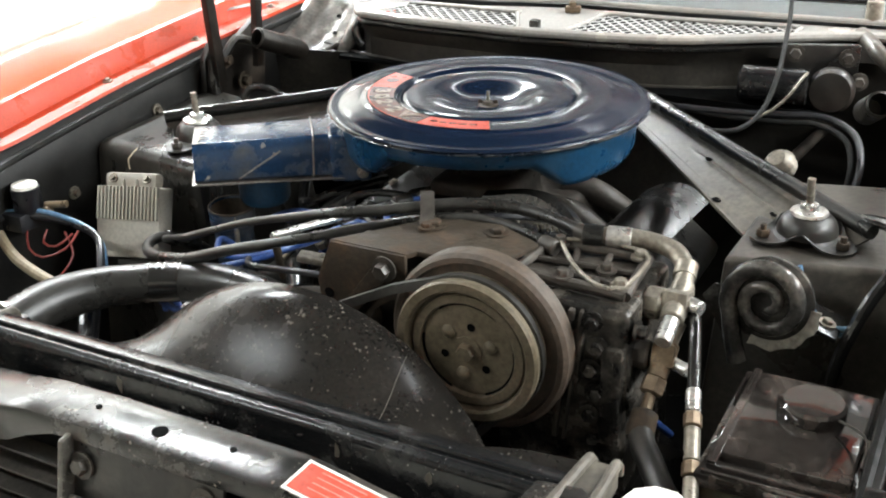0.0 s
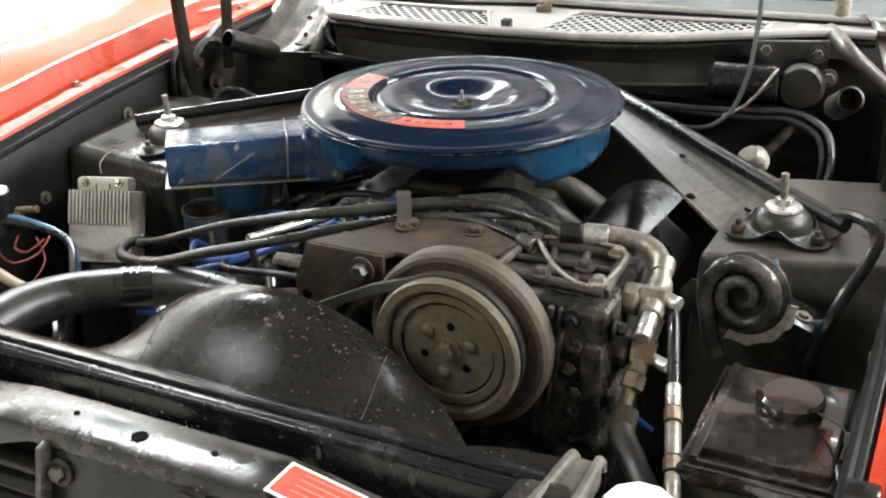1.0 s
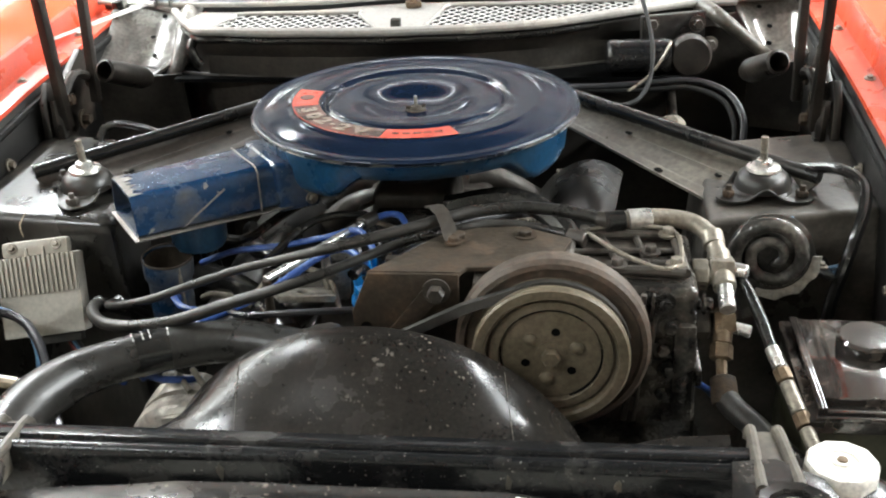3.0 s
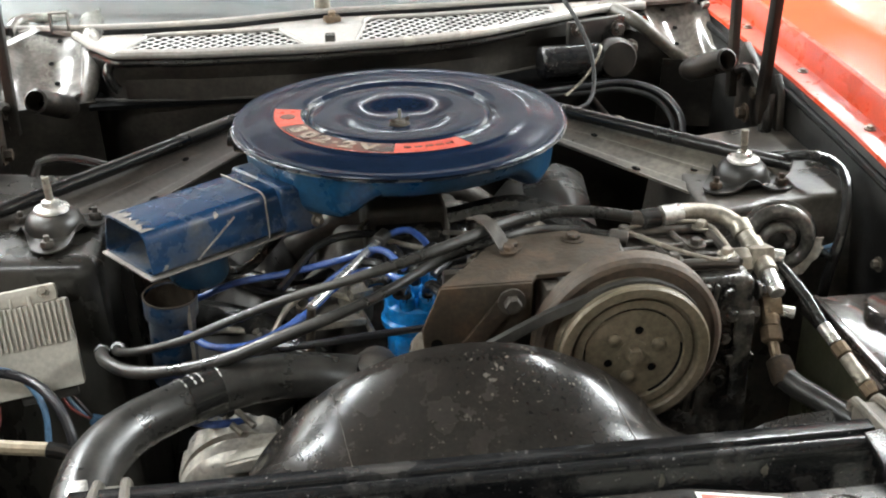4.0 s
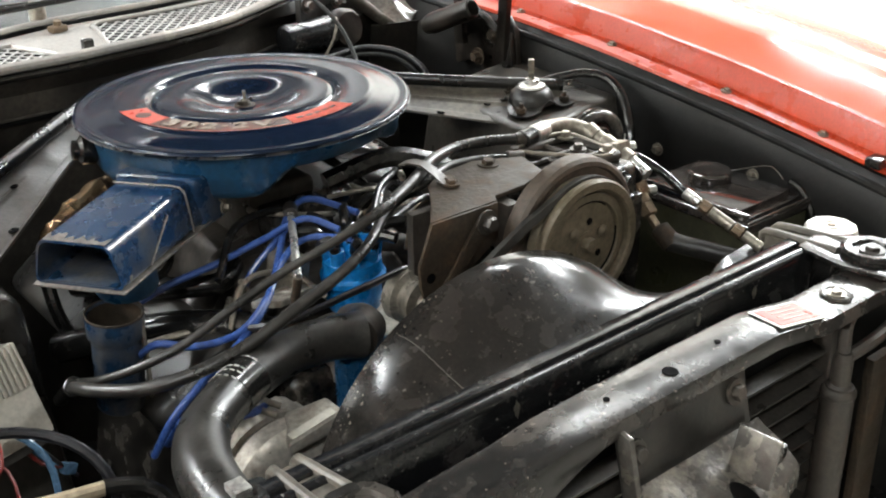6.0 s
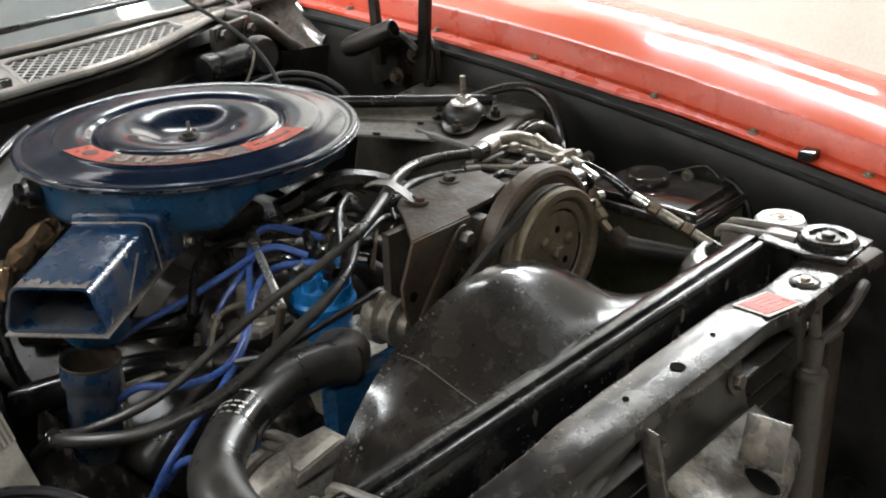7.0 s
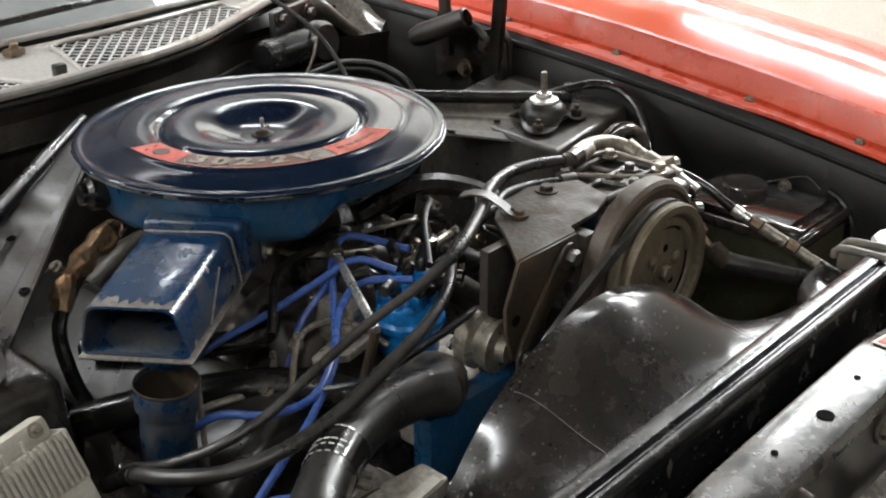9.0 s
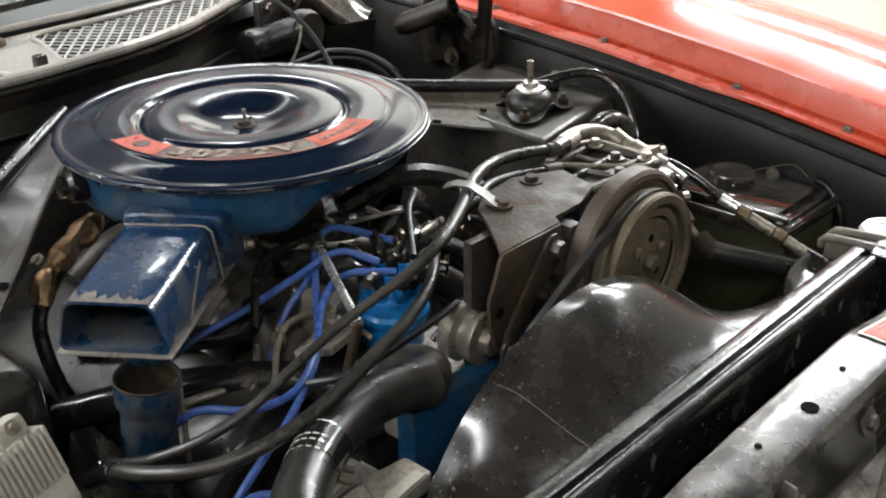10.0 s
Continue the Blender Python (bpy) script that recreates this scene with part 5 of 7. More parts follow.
# snorkel
MO = Vector((-0.3195, -0.216, 0.0))
SA = Vector((0.80, 0.60, 0.0)).normalized()
SP = Vector((SA.y, -SA.x, 0))
b = B()


def sn(u, v, w):
    """u along the duct, v across, w up."""
    p = MO + SA * u + SP * v
    return Vector((p.x, p.y, 0.878 + w))


def duct(bm, hw0, hw1, up, dn0, dn1, length, front=0.0):
    rings = []
    for k in range(9):
        t = k / 8
        hw, dn, u = hw0 + (hw1 - hw0) * t, dn0 + (dn1 - dn0) * t, front + (length - front) * t
        r = 0.012
        pts = []
        for cx, cw, a0 in ((hw - r, up - r, 0), (-hw + r, up - r, 90), (-hw - 0.006 + r * 0.5, dn + r * 0.5, 180), (hw + 0.008 - r * 0.5, dn + r * 0.5, 270)):
            rr = r if a0 < 180 else r * 0.5
            for q in range(5):
                a = radians(a0 + 90 * q / 4)
                pts.append(sn(u, cx + rr * math.cos(a), cw + rr * math.sin(a)))
        rings.append(pts)
    return rings


def skin_rings(bm, rings):
    vs = [[bm.verts.new(p) for p in r] for r in rings]
    n = len(vs[0])
    for a, c2 in zip(vs, vs[1:]):
        for k in range(n):
            bm.faces.new((a[k], a[(k + 1) % n], c2[(k + 1) % n], c2[k]))
    return vs


outer = duct(b, 0.042, 0.045, 0.024, -0.024, -0.028, 0.21)
inner = duct(b, 0.0400, 0.043, 0.022, -0.022, -0.026, 0.19)
vo = skin_rings(b, outer)
vi = skin_rings(b, inner)
n = len(vo[0])
for k in range(n):
    b.faces.new((vo[0][k], vo[0][(k + 1) % n], vi[0][(k + 1) % n], vi[0][k]))
b.faces.new(vi[-1])
snork = part("snorkel", b, BLUE_DUCT, ac, "chipped blue square intake snorkel", smooth=50)
b = B()
hull8(b, [sn(0.001, -0.038, -0.0218), sn(0.001, 0.040, -0.0218), sn(0.17, 0.042, -0.0250), sn(0.17, -0.040, -0.0250)], [sn(0.001, -0.038, -0.0206), sn(0.001, 0.040, -0.0206), sn(0.17, 0.042, -0.0238), sn(0.17, -0.040, -0.0238)], 0.0003)
part("grimy_floor", b, RISER, snork, "grey grime inside the snorkel")
b = B()
hull8(b, [sn(-0.005, -0.050, -0.0265), sn(-0.005, 0.053, -0.0265), sn(0.19, 0.056, -0.031), sn(0.19, -0.053, -0.031)], [sn(-0.005, -0.050, -0.0245), sn(-0.005, 0.053, -0.0245), sn(0.19, 0.056, -0.029), sn(0.19, -0.053, -0.029)], 0.0006)
part("seam_flange", b, BARE_EDGE, snork, "bare worn seam flange")
b = B()
hull8(b, [sn(0.172, -0.054, -0.036), sn(0.172, 0.054, -0.036), sn(0.225, 0.062, -0.036), sn(0.225, -0.062, -0.036)], [sn(0.172, -0.050, 0.027), sn(0.172, 0.050, 0.027), sn(0.225, 0.058, 0.020), sn(0.225, -0.058, 0.020)], 0.008, 3)
part("collar", b, BLUE_DUCT, snork)
b = B()
tube(b, [sn(0.150, 0.0535, -0.027), sn(0.152, 0.0475, 0.010), sn(0.153, 0.040, 0.0245), sn(0.153, 0.0, 0.0250), sn(0.153, -0.040, 0.0245)], 0.0012, 6)
tube(b, [sn(0.055, 0.0515, -0.022), sn(0.075, 0.0490, -0.010), sn(0.100, 0.0465, 0.004), sn(0.110, 0.0455, 0.010)], 0.0013, 6)
part("crease", b, BARE_EDGE, snork, "bare scratched crease")
b = B()
chip = [(0.0006, -0.034), (0.0006, 0.036)] + [(0.004 + 0.017 * random.random() ** 1.6, 0.036 - 0.07 * k / 22) for k in range(23)]
plate(b, chip, Matrix.Translation(sn(0, 0, 0.0243)) @ Matrix(((SA.x, SP.x, 0, 0), (SA.y, SP.y, 0, 0), (0, 0, 1, 0), (0, 0, 0, 1))), 0.0003)
part("bare_patch", b, BARE_EDGE, snork, "bare metal where the paint has chipped away")
b = B()
lathe(b, [(0.0, -0.075), (0.030, -0.073), (0.034, -0.066), (0.034, -0.03)], Matrix.Translation(sn(0.085, 0.0, 0.0)), 28)
part("hot_air_inlet", b, BLUE_BOWL, snork)
b = B()
bolt(b, sn(0.213, 0.061, -0.004), SP, 0.007, 0.010)
bolt(b, sn(0.213, 0.061, -0.022), SP, 0.005, 0.008)
part("bolt", b, FIT_GREY, ac)
b = B()
lathe(b, [(0.0, 0.0), (0.016, 0.002), (0.018, 0.006), (0.018, 0.02), (0.012, 0.024), (0.012, 0.03), (0.0, 0.031)], axes(AC @ Vector((-0.188, 0.03, -0.035)), (-1, 0.2, 0.15)), 20)
part("sensor", b, RUBBER, ac, "small black sensor")

# wrapped vacuum fitting beside the snorkel
b = B()
tube(b, [(-0.165, 0.070, 0.835), (-0.195, 0.045, 0.838), (-0.225, 0.030, 0.832), (-0.262, 0.010, 0.822), (-0.275, 0.0, 0.80)], lambda t: 0.0125 + 0.004 * math.sin(3 + 7 * t) * math.cos(13 * t), 10, 0.006)
crease = random.Random(7)
for v in b.verts:
    v.co += Vector((crease.uniform(-1, 1), crease.uniform(-1, 1), crease.uniform(-1, 1))) * 0.0018
single("foil_wrap", b, COPPER, (-0.22, 0.03, 0.82), "crumpled copper-coloured foil wrap on a hose", "wrap", smooth=24)
b = B()
tube(b, [(-0.15, 0.08, 0.83), (-0.19, 0.05, 0.835), (-0.24, 0.02, 0.82), (-0.285, -0.01, 0.79), (-0.29, -0.03, 0.74), (-0.28, -0.04, 0.70)], 0.008, 10)
single("vacuum_hose", b, RUBBER, (-0.28, -0.04, 0.70), "thin black rubber vacuum hose", "hose")

# blue hot air riser
ht = thing("heat_riser_tube", (-0.291, -0.197, 0.69), "blue open-topped heat riser tube with rusty rim", "tube")
b = B()
m = axes((-0.288, -0.193, 0.690), (0.005, -0.007, 0.115)) @ Matrix.Diagonal((0.92, 0.92, 1, 1))
lathe(b, [(0.027, 0.0), (0.0285, 0.002), (0.0285, 0.082), (0.0295, 0.086), (0.0325, 0.090), (0.0335, 0.112), (0.0325, 0.115), (0.0305, 0.112), (0.0295, 0.09), (0.026, 0.08), (0.026, 0.02), (0.0, 0.02)], m, 40, closed=False)
part("tube", b, RISER, ht)
b = B()
lathe(b, [(0.0322, 0.1125), (0.0334, 0.1128), (0.0338, 0.1150), (0.0330, 0.1162), (0.0318, 0.1155), (0.0322, 0.1125)], m, 40, closed=False)
lathe(b, [(0.0300, 0.112), (0.0288, 0.095), (0.0255, 0.085), (0.0255, 0.030)], m, 40, closed=False)
part("rim", b, RUST, ht, "worn rim, rusty inside")
b = B()
box(b, m @ Vector((0.006, -0.034, 0.06)), (0.004, 0.006, 0.105), (0, 0, 0), 0.001)
part("clamp_strip", b, FIT_GREY, ht)

# distributor
di = thing("distributor", (-0.010, -0.243, 0.735), "bright blue distributor cap with black wire boots", "distributor")
b = B()
lathe(b, [(0.030, 0.735), (0.033, 0.740), (0.033, 0.768), (0.0315, 0.772)], Matrix.Translation((-0.010, -0.243, 0)), 36)
part("base", b, CAP_BLUE, di)
b = B()
lathe(b, [(0.037, 0.770), (0.039, 0.773), (0.039, 0.779), (0.0355, 0.783), (0.0345, 0.798), (0.030, 0.803), (0.0, 0.804)], Matrix.Translation((-0.010, -0.243, 0)), 36)
part("cap", b, CAP_BLUE, di)
boots = [(0.026 * math.cos(radians(a)), 0.026 * math.sin(radians(a))) for a in range(20, 380, 45)] + [(0, 0)]
for dx, dy in boots:
    b = B()
    rod(b, (-0.010 + dx, -0.243 + dy, 0.800), (-0.010 + dx * 1.1, -0.243 + dy * 1.1, 0.818), 0.0088, 12)
    tow = part("terminal_tower", b, CAP_BLUE, di)
    b = B()
    e = Vector((-0.010 + dx * 1.15, -0.243 + dy * 1.15, 0.813))
    tube(b, [e, e + Vector((dx * 0.1, dy * 0.1, 0.012)), e + Vector((dx * 0.5, dy * 0.5, 0.022)), e + Vector((dx * 1.2 + 0.002, dy * 1.2, 0.022))], 0.0068, 10, 0.006)
    part("boot", b, RUBBER, tow, "black rubber wire boot")

WIRES = [
    ([(-0.02, -0.235, 0.833), (-0.045, -0.20, 0.842), (-0.09, -0.185, 0.825), (-0.15, -0.175, 0.808), (-0.21, -0.165, 0.795), (-0.26, -0.15, 0.77)], WIRE_BLUE),
    ([(0.02, -0.215, 0.836), (-0.005, -0.150, 0.840), (-0.045, -0.165, 0.835), (-0.09, -0.215, 0.815), (-0.135, -0.265, 0.80), (-0.19, -0.300, 0.79), (-0.235, -0.29, 0.785), (-0.262, -0.25, 0.78), (-0.27, -0.20, 0.74)], WIRE_BLUE),
    ([(-0.025, -0.265, 0.834), (-0.06, -0.225, 0.83), (-0.10, -0.235, 0.815), (-0.15, -0.28, 0.795), (-0.21, -0.315, 0.78), (-0.25, -0.33, 0.77), (-0.29, -0.335, 0.745), (-0.31, -0.32, 0.70)], WIRE_BLUE),
    ([(-0.045, -0.178, 0.834), (-0.085, -0.19, 0.815), (-0.115, -0.19, 0.79), (-0.145, -0.205, 0.76), (-0.17, -0.21, 0.73)], WIRE_BLUE),
    ([(0.045, -0.22, 0.832), (0.10, -0.16, 0.83), (0.17, -0.11, 0.80), (0.23, -0.08, 0.75)], WIRE_BLACK),
    ([(0.045, -0.25, 0.832), (0.12, -0.22, 0.83), (0.19, -0.20, 0.79), (0.24, -0.18, 0.74)], WIRE_BLACK),
    ([(0.01, -0.255, 0.834), (0.07, -0.19, 0.845), (0.12, -0.15, 0.84), (0.16, -0.10, 0.82)], WIRE_BLACK),
    ([(-0.20, -0.36, 0.735), (-0.235, -0.385, 0.75), (-0.265, -0.375, 0.755), (-0.285, -0.345, 0.745), (-0.29, -0.31, 0.70)], WIRE_BLUE),
    ([(0.262, -0.255, 0.698), (0.285, -0.285, 0.712), (0.312, -0.312, 0.724), (0.345, -0.325, 0.722), (0.360, -0.310, 0.70)], WIRE_BLUE),
]
for pts, mt in WIRES:
    b = B()
    tube(b, pts, 0.0040, 10, 0.008)
    blue = mt is WIRE_BLUE
    single("spark_plug_wire", b, mt, pts[-1], "blue silicone spark plug wire" if blue else "black spark plug wire", "wire", group="spark plug wires")

# bright rod across the engine
b = B()
rod(b, (-0.042, -0.166, 0.838), (-0.127, -0.317, 0.838), 0.0045, 12)
d = thing("throttle_rod", (-0.127, -0.317, 0.80), "polished metal throttle rod with black end fitting", "rod")
part("rod", b, STEEL, d)
b = B()
rod(b, (-0.034, -0.152, 0.838), (-0.046, -0.173, 0.838), 0.0085, 12)
rod(b, (-0.040, -0.160, 0.838), (-0.040, -0.160, 0.80), 0.006, 10)
part("end_fitting", b, BLACK_DUSTY, d)
b = B()
rod(b, (-0.126, -0.316, 0.838), (-0.130, -0.300, 0.775), 0.005, 10)
part("stem", b, RUST, d)

# ---- fan shroud ----
sh = thing("fan_shroud", (0.02, -0.51, 0.40), "black speckled plastic fan shroud with moulded seams", "fan shroud")
SC = Vector((0.011, 0, 0.635))


def rect_pt(a):
    hw, top = 0.325, 0.164
    c, s = math.cos(a), math.sin(a)
    k = min(hw / max(1e-6, abs(c)), (top / s) if s > 1e-6 else 9)
    return Vector((c * k, 0, s * k))


def shroud(u, v):
    a = radians(-22 + 224 * u)
    k = min(1.0, v / 0.90)
    w = 0.35 * (1 - (1 - k) ** 1.6) + 0.65 * smoothstep(k)
    p = rect_pt(a)
    q = Vector((0.2325 * math.cos(a), 0, 0.2325 * math.sin(a)))
    r = p.lerp(q, w)
    return SC + Vector((r.x, -0.573 + 0.112 * v, r.z))


b = B()
grid(b, shroud, 96, 24, 0.003)
part("shell", b, SHROUD, sh, smooth=60)
for xr, xf in ((0.143, 0.158), (-0.113, -0.098)):
    b = B()
    pts = []
    for k in range(9):
        v = 0.10 + 0.80 * k / 8
        x = xf + (xr - xf) * k / 8
        u = min((q / 4000 for q in range(400, 3601)), key=lambda q: abs(shroud(q, v).x - x))
        pts.append(shroud(u, v) + Vector((0, -0.0003, 0.0006)))
    tube(b, pts, 0.00032, 6)
    part("seam", b, BRACE, sh, "pale scuffed moulding seam")
b = B()
hull8(b, [(-0.30, -0.583, 0.790), (0.34, -0.583, 0.790), (0.34, -0.566, 0.790), (-0.30, -0.566, 0.790)], [(-0.30, -0.583, 0.8005), (0.34, -0.583, 0.8005), (0.34, -0.566, 0.8005), (-0.30, -0.566, 0.8005)], 0.002)
part("front_flange", b, SHROUD, sh)
b = B()
LIPS = [(0.25, -0.556), (0.275, -0.544), (0.30, -0.537), (0.345, -0.532)]
grid(b, lambda u, v: Vector((0.25 + 0.095 * u, -0.580 + (lerp(LIPS, 0.25 + 0.095 * u) + 0.580) * v, 0.8030 - 0.006 * math.sin(math.pi * v) + 0.004 * v)), 24, 10, 0.003)
part("corner_lip", b, SHROUD, sh, "smooth flared lip at the corner")
fan = thing("radiator_fan", (0.028, -0.47, 0.638), "black metal radiator fan inside the shroud", "fan")
b = B()
lathe(b, [(0.0, 0.0), (0.055, 0.0), (0.058, 0.02), (0.0, 0.022)], axes((0.028, -0.475, 0.638), (0, 1, 0)), 24)
part("hub", b, BLACK, fan)
for k in range(6):
    a = radians(60 * k + 15)
    c = Vector((0.028 + 0.112 * math.cos(a), -0.462, 0.638 + 0.112 * math.sin(a)))
    b = B()
    box(b, c, (0.13, 0.004, 0.055), (0, -math.degrees(a), 0), 0.001)
    part("blade", b, BLACK, fan)

# ---- air conditioning compressor ----
cp = thing("compressor", (0.25, -0.33, 0.60), "greasy black air conditioning compressor with brown clutch pulley", "compressor")
b = B()
hull8(b, [(0.195, -0.385, 0.66), (0.335, -0.385, 0.66), (0.335, -0.235, 0.66), (0.195, -0.235, 0.66)], [(0.195, -0.375, 0.866), (0.330, -0.375, 0.866), (0.330, -0.245, 0.866), (0.195, -0.245, 0.866)], 0.010, 3)
part("body", b, GREASE, cp)
b = B()
box(b, (0.268, -0.383, 0.790), (0.006, 0.008, 0.150), (0, 6, 0), 0.002)
box(b, (0.278, -0.383, 0.790), (0.003, 0.007, 0.150), (0, 6, 0), 0.001)
part("joint_face", b, CAST, cp)
for k in range(6):
    b = B()
    bolt(b, (0.296 + 0.006 * (k % 2), -0.382, 0.855 - 0.026 * k), (0.2, -1, 0), 0.0068, 0.009)
    part("case_bolt", b, GREASE, cp)
for k in range(4):
    b = B()
    bolt(b, (0.336, -0.365 + 0.03 * k, 0.845 - 0.05 * (k % 2)), (1, 0, 0), 0.0068, 0.009)
    part("case_bolt", b, GREASE, cp)
for k in range(4):
    b = B()
    box(b, (0.2480 + 0.0125 * k, -0.384, 0.818), (0.0045, 0.010, 0.084 - 0.006 * k), (0, 4, 0), 0.0015)
    part("case_rib", b, CAST if k < 2 else GREASE, cp)
b = B()
box(b, (0.240, -0.380, 0.842), (0.050, 0.012, 0.040), (0, 0, 0), 0.004)
part("case_pad", b, GREASE, cp)
b = B()
box(b, (0.334, -0.330, 0.762), (0.010, 0.090, 0.020), (0, 0, 0), 0.004)
part("case_flange", b, GREASE, cp)
b = B()
box(b, (0.318, -0.378, 0.775), (0.022, 0.016, 0.11), (0, 0, 0), 0.004)
part("case_boss", b, GREASE, cp)
b = B()
box(b, (0.225, -0.372, 0.74), (0.05, 0.02, 0.07), (0, 0, 0), 0.006)
part("case_boss", b, GREASE, cp)
b = B()
hull8(b, [(0.190, -0.350, 0.858), (0.325, -0.362, 0.858), (0.318, -0.255, 0.858), (0.200, -0.260, 0.858)], [(0.194, -0.346, 0.867), (0.320, -0.356, 0.867), (0.314, -0.259, 0.867), (0.204, -0.264, 0.867)], 0.003)
part("head", b, CAST, cp)
RIM = [(0.206, -0.268), (0.312, -0.263), (0.318, -0.352), (0.250, -0.347), (0.198, -0.342)]
for k in range(5):
    b = B()
    (x0, y0), (x1, y1) = RIM[k], RIM[(k + 1) % 5]
    tube(b, [(x0, y0, 0.872), ((x0 + x1) / 2, (y0 + y1) / 2, 0.8735), (x1, y1, 0.872)], 0.0055, 10)
    part("rim", b, CAST, cp)
for x0, y0, x1, y1 in ((0.236, -0.268, 0.256, -0.345), (0.272, -0.266, 0.284, -0.348), (0.204, -0.305, 0.314, -0.300), (0.250, -0.325, 0.316, -0.330)):
    b = B()
    tube(b, [(x0, y0, 0.871), (x1, y1, 0.871)], 0.0038, 8)
    part("rib", b, CAST, cp)
b = B()
loop = [(0.215, -0.270, 0.880), (0.265, -0.262, 0.882), (0.310, -0.268, 0.880), (0.317, -0.30, 0.878), (0.312, -0.345, 0.878), (0.29, -0.352, 0.878), (0.255, -0.325, 0.880), (0.215, -0.270, 0.880)]
tube(b, loop, 0.0026, 8)
part("head_plate_edge", b, FIT_GREY, cp, "bare metal edge of the head plate")
for p in ((0.218, -0.272), (0.306, -0.272), (0.309, -0.342), (0.25, -0.345), (0.285, -0.315)):
    b = B()
    bolt(b, (p[0], p[1], 0.877), (0, 0, 1), 0.0065, 0.008)
    part("head_bolt", b, CAST if p[0] < 0.3 else FIT_GREY, cp)
HUB = Vector((0.1855, -0.424, 0.820))
b = B()
lathe(b, [(0.030, 0.0), (0.094, 0.0), (0.0968, 0.003), (0.0968, 0.020), (0.0930, 0.024), (0.088, 0.025), (0.086, 0.021), (0.06, 0.019), (0.03, 0.019)], axes((0.1868, -0.388, 0.8185), (0, -1, 0)), 72)
part("rear_disc", b, PULLEY_DARK, cp, "rust-brown large pulley disc")
b = B()
lathe(b, [(0.020, 0.0), (0.067, 0.008), (0.0748, 0.012), (0.0767, 0.016), (0.0715, 0.022), (0.0715, 0.025), (0.0767, 0.031), (0.0772, 0.0375), (0.0750, 0.0405), (0.0668, 0.0408), (0.0646, 0.0390), (0.0634, 0.0300), (0.0612, 0.0300), (0.0604, 0.0345), (0.0520, 0.0350), (0.0508, 0.0335), (0.0506, 0.0285), (0.0494, 0.0285), (0.0490, 0.0310), (0.0440, 0.0312), (0.030, 0.0322), (0.018, 0.0325), (0.0, 0.0325)], axes((0.1855, -0.3955, 0.820), (0, -1, 0)), 72)
clutch = part("clutch_pulley", b, PULLEY, cp, "dusty grey-brown clutch pulley", smooth=40)
# Black strips fill the groove for the shade of three slots.
for k in range(3):
    b = B()
    a = radians(90 + 120 * k)
    n = 10
    pts = [HUB + Vector((0.0500 * math.cos(a + radians(-38 + 76 * q / n)), -0.0028, 0.0500 * math.sin(a + radians(-38 + 76 * q / n)))) for q in range(n + 1)]
    tube(b, pts, 0.0015, 6)
    part("slot", b, SHADE_BLACK, clutch, "black strip for a slot's shade")
b = B()
bolt(b, HUB + Vector((0, -0.004, 0)), (0, -1, 0), 0.0095, 0.010)
part("centre_bolt", b, PULLEY, clutch)
for k in range(6):
    a = radians(60 * k + 20)
    p = HUB + Vector((0.0265 * math.cos(a), -0.004, 0.0265 * math.sin(a)))
    b = B()
    # Every second mark is a black disc for a hole's shade.
    if k % 2:
        lathe(b, [(0.0042, 0.0), (0.0045, 0.0006), (0.0, 0.0006)], axes(p, (0, -1, 0)), 12)
        part("hole", b, SHADE_BLACK, clutch)
    else:
        lathe(b, [(0.007, 0), (0.007, 0.002), (0.0045, 0.004), (0.0, 0.0045)], axes(p, (0, -1, 0)), 14)
        part("rivet", b, PULLEY, clutch)
b = B()
BC = Vector((0.1855, -0.4200, 0.820))
pts = [BC + Vector((0.0740 * math.cos(radians(a)), 0, 0.0740 * math.sin(radians(a)))) for a in range(-60, 121, 12)] + [Vector((0.10, -0.420, 0.866)), Vector((0.04, -0.420, 0.835)), Vector((0.0, -0.420, 0.812)), Vector((-0.06, -0.420, 0.72)), Vector((-0.055, -0.420, 0.64)), Vector((0.02, -0.420, 0.58)), Vector((0.14, -0.420, 0.66))]
rings = []
for i, p in enumerate(pts):
    q = pts[(i + 1) % len(pts)] - pts[i - 1]
    nrm = Vector((-q.z, 0, q.x)).normalized()
    rings.append([b.verts.new(p + nrm * u + Vector((0, v, 0))) for u, v in ((0.0045, -0.0055), (0.0045, 0.0055), (-0.0045, 0.0035), (-0.0045, -0.0035))])
for i in range(len(rings)):
    a, c2 = rings[i], rings[(i + 1) % len(rings)]
    for k in range(4):
        b.faces.new((a[k], a[(k + 1) % 4], c2[(k + 1) % 4], c2[k]))
single("drive_belt", b, RUBBER_DUSTY, (0.1, -0.425, 0.70), "grey worn rubber drive belt on the clutch pulley", "belt")

# bracket and idler
br = thing("compressor_bracket", (0.06, -0.36, 0.74), "rusty brown steel compressor bracket with adjuster bolt", "bracket")
b = B()
plate(b, [(-0.001, -0.3815), (0.0925, -0.3815), (0.099, -0.370), (0.146, -0.368), (0.190, -0.352), (0.205, -0.300), (0.150, -0.272), (0.092, -0.278), (0.060, -0.300), (0.040, -0.330)], Matrix.Translation((0, 0, 0.879)), 0.006, 0.002)
part("top_plate", b, RUST, br)
b = B()
m = axes((0, -0.3790, 0), (0, -1, 0), (0, 0, 1))
face = [(0.0005, 0.8835), (-0.0185, 0.838), (-0.0165, 0.812), (-0.006, 0.778), (0.010, 0.768), (0.030, 0.782), (0.058, 0.818), (0.0925, 0.840), (0.0925, 0.8835)]
flip = 1 if (m @ Vector((1, 0, 0))).x > 0 else -1
plate(b, [(flip * x, z) for x, z in face], m, 0.005, 0.002)
part("front_plate", b, RUST, br)
b = B()
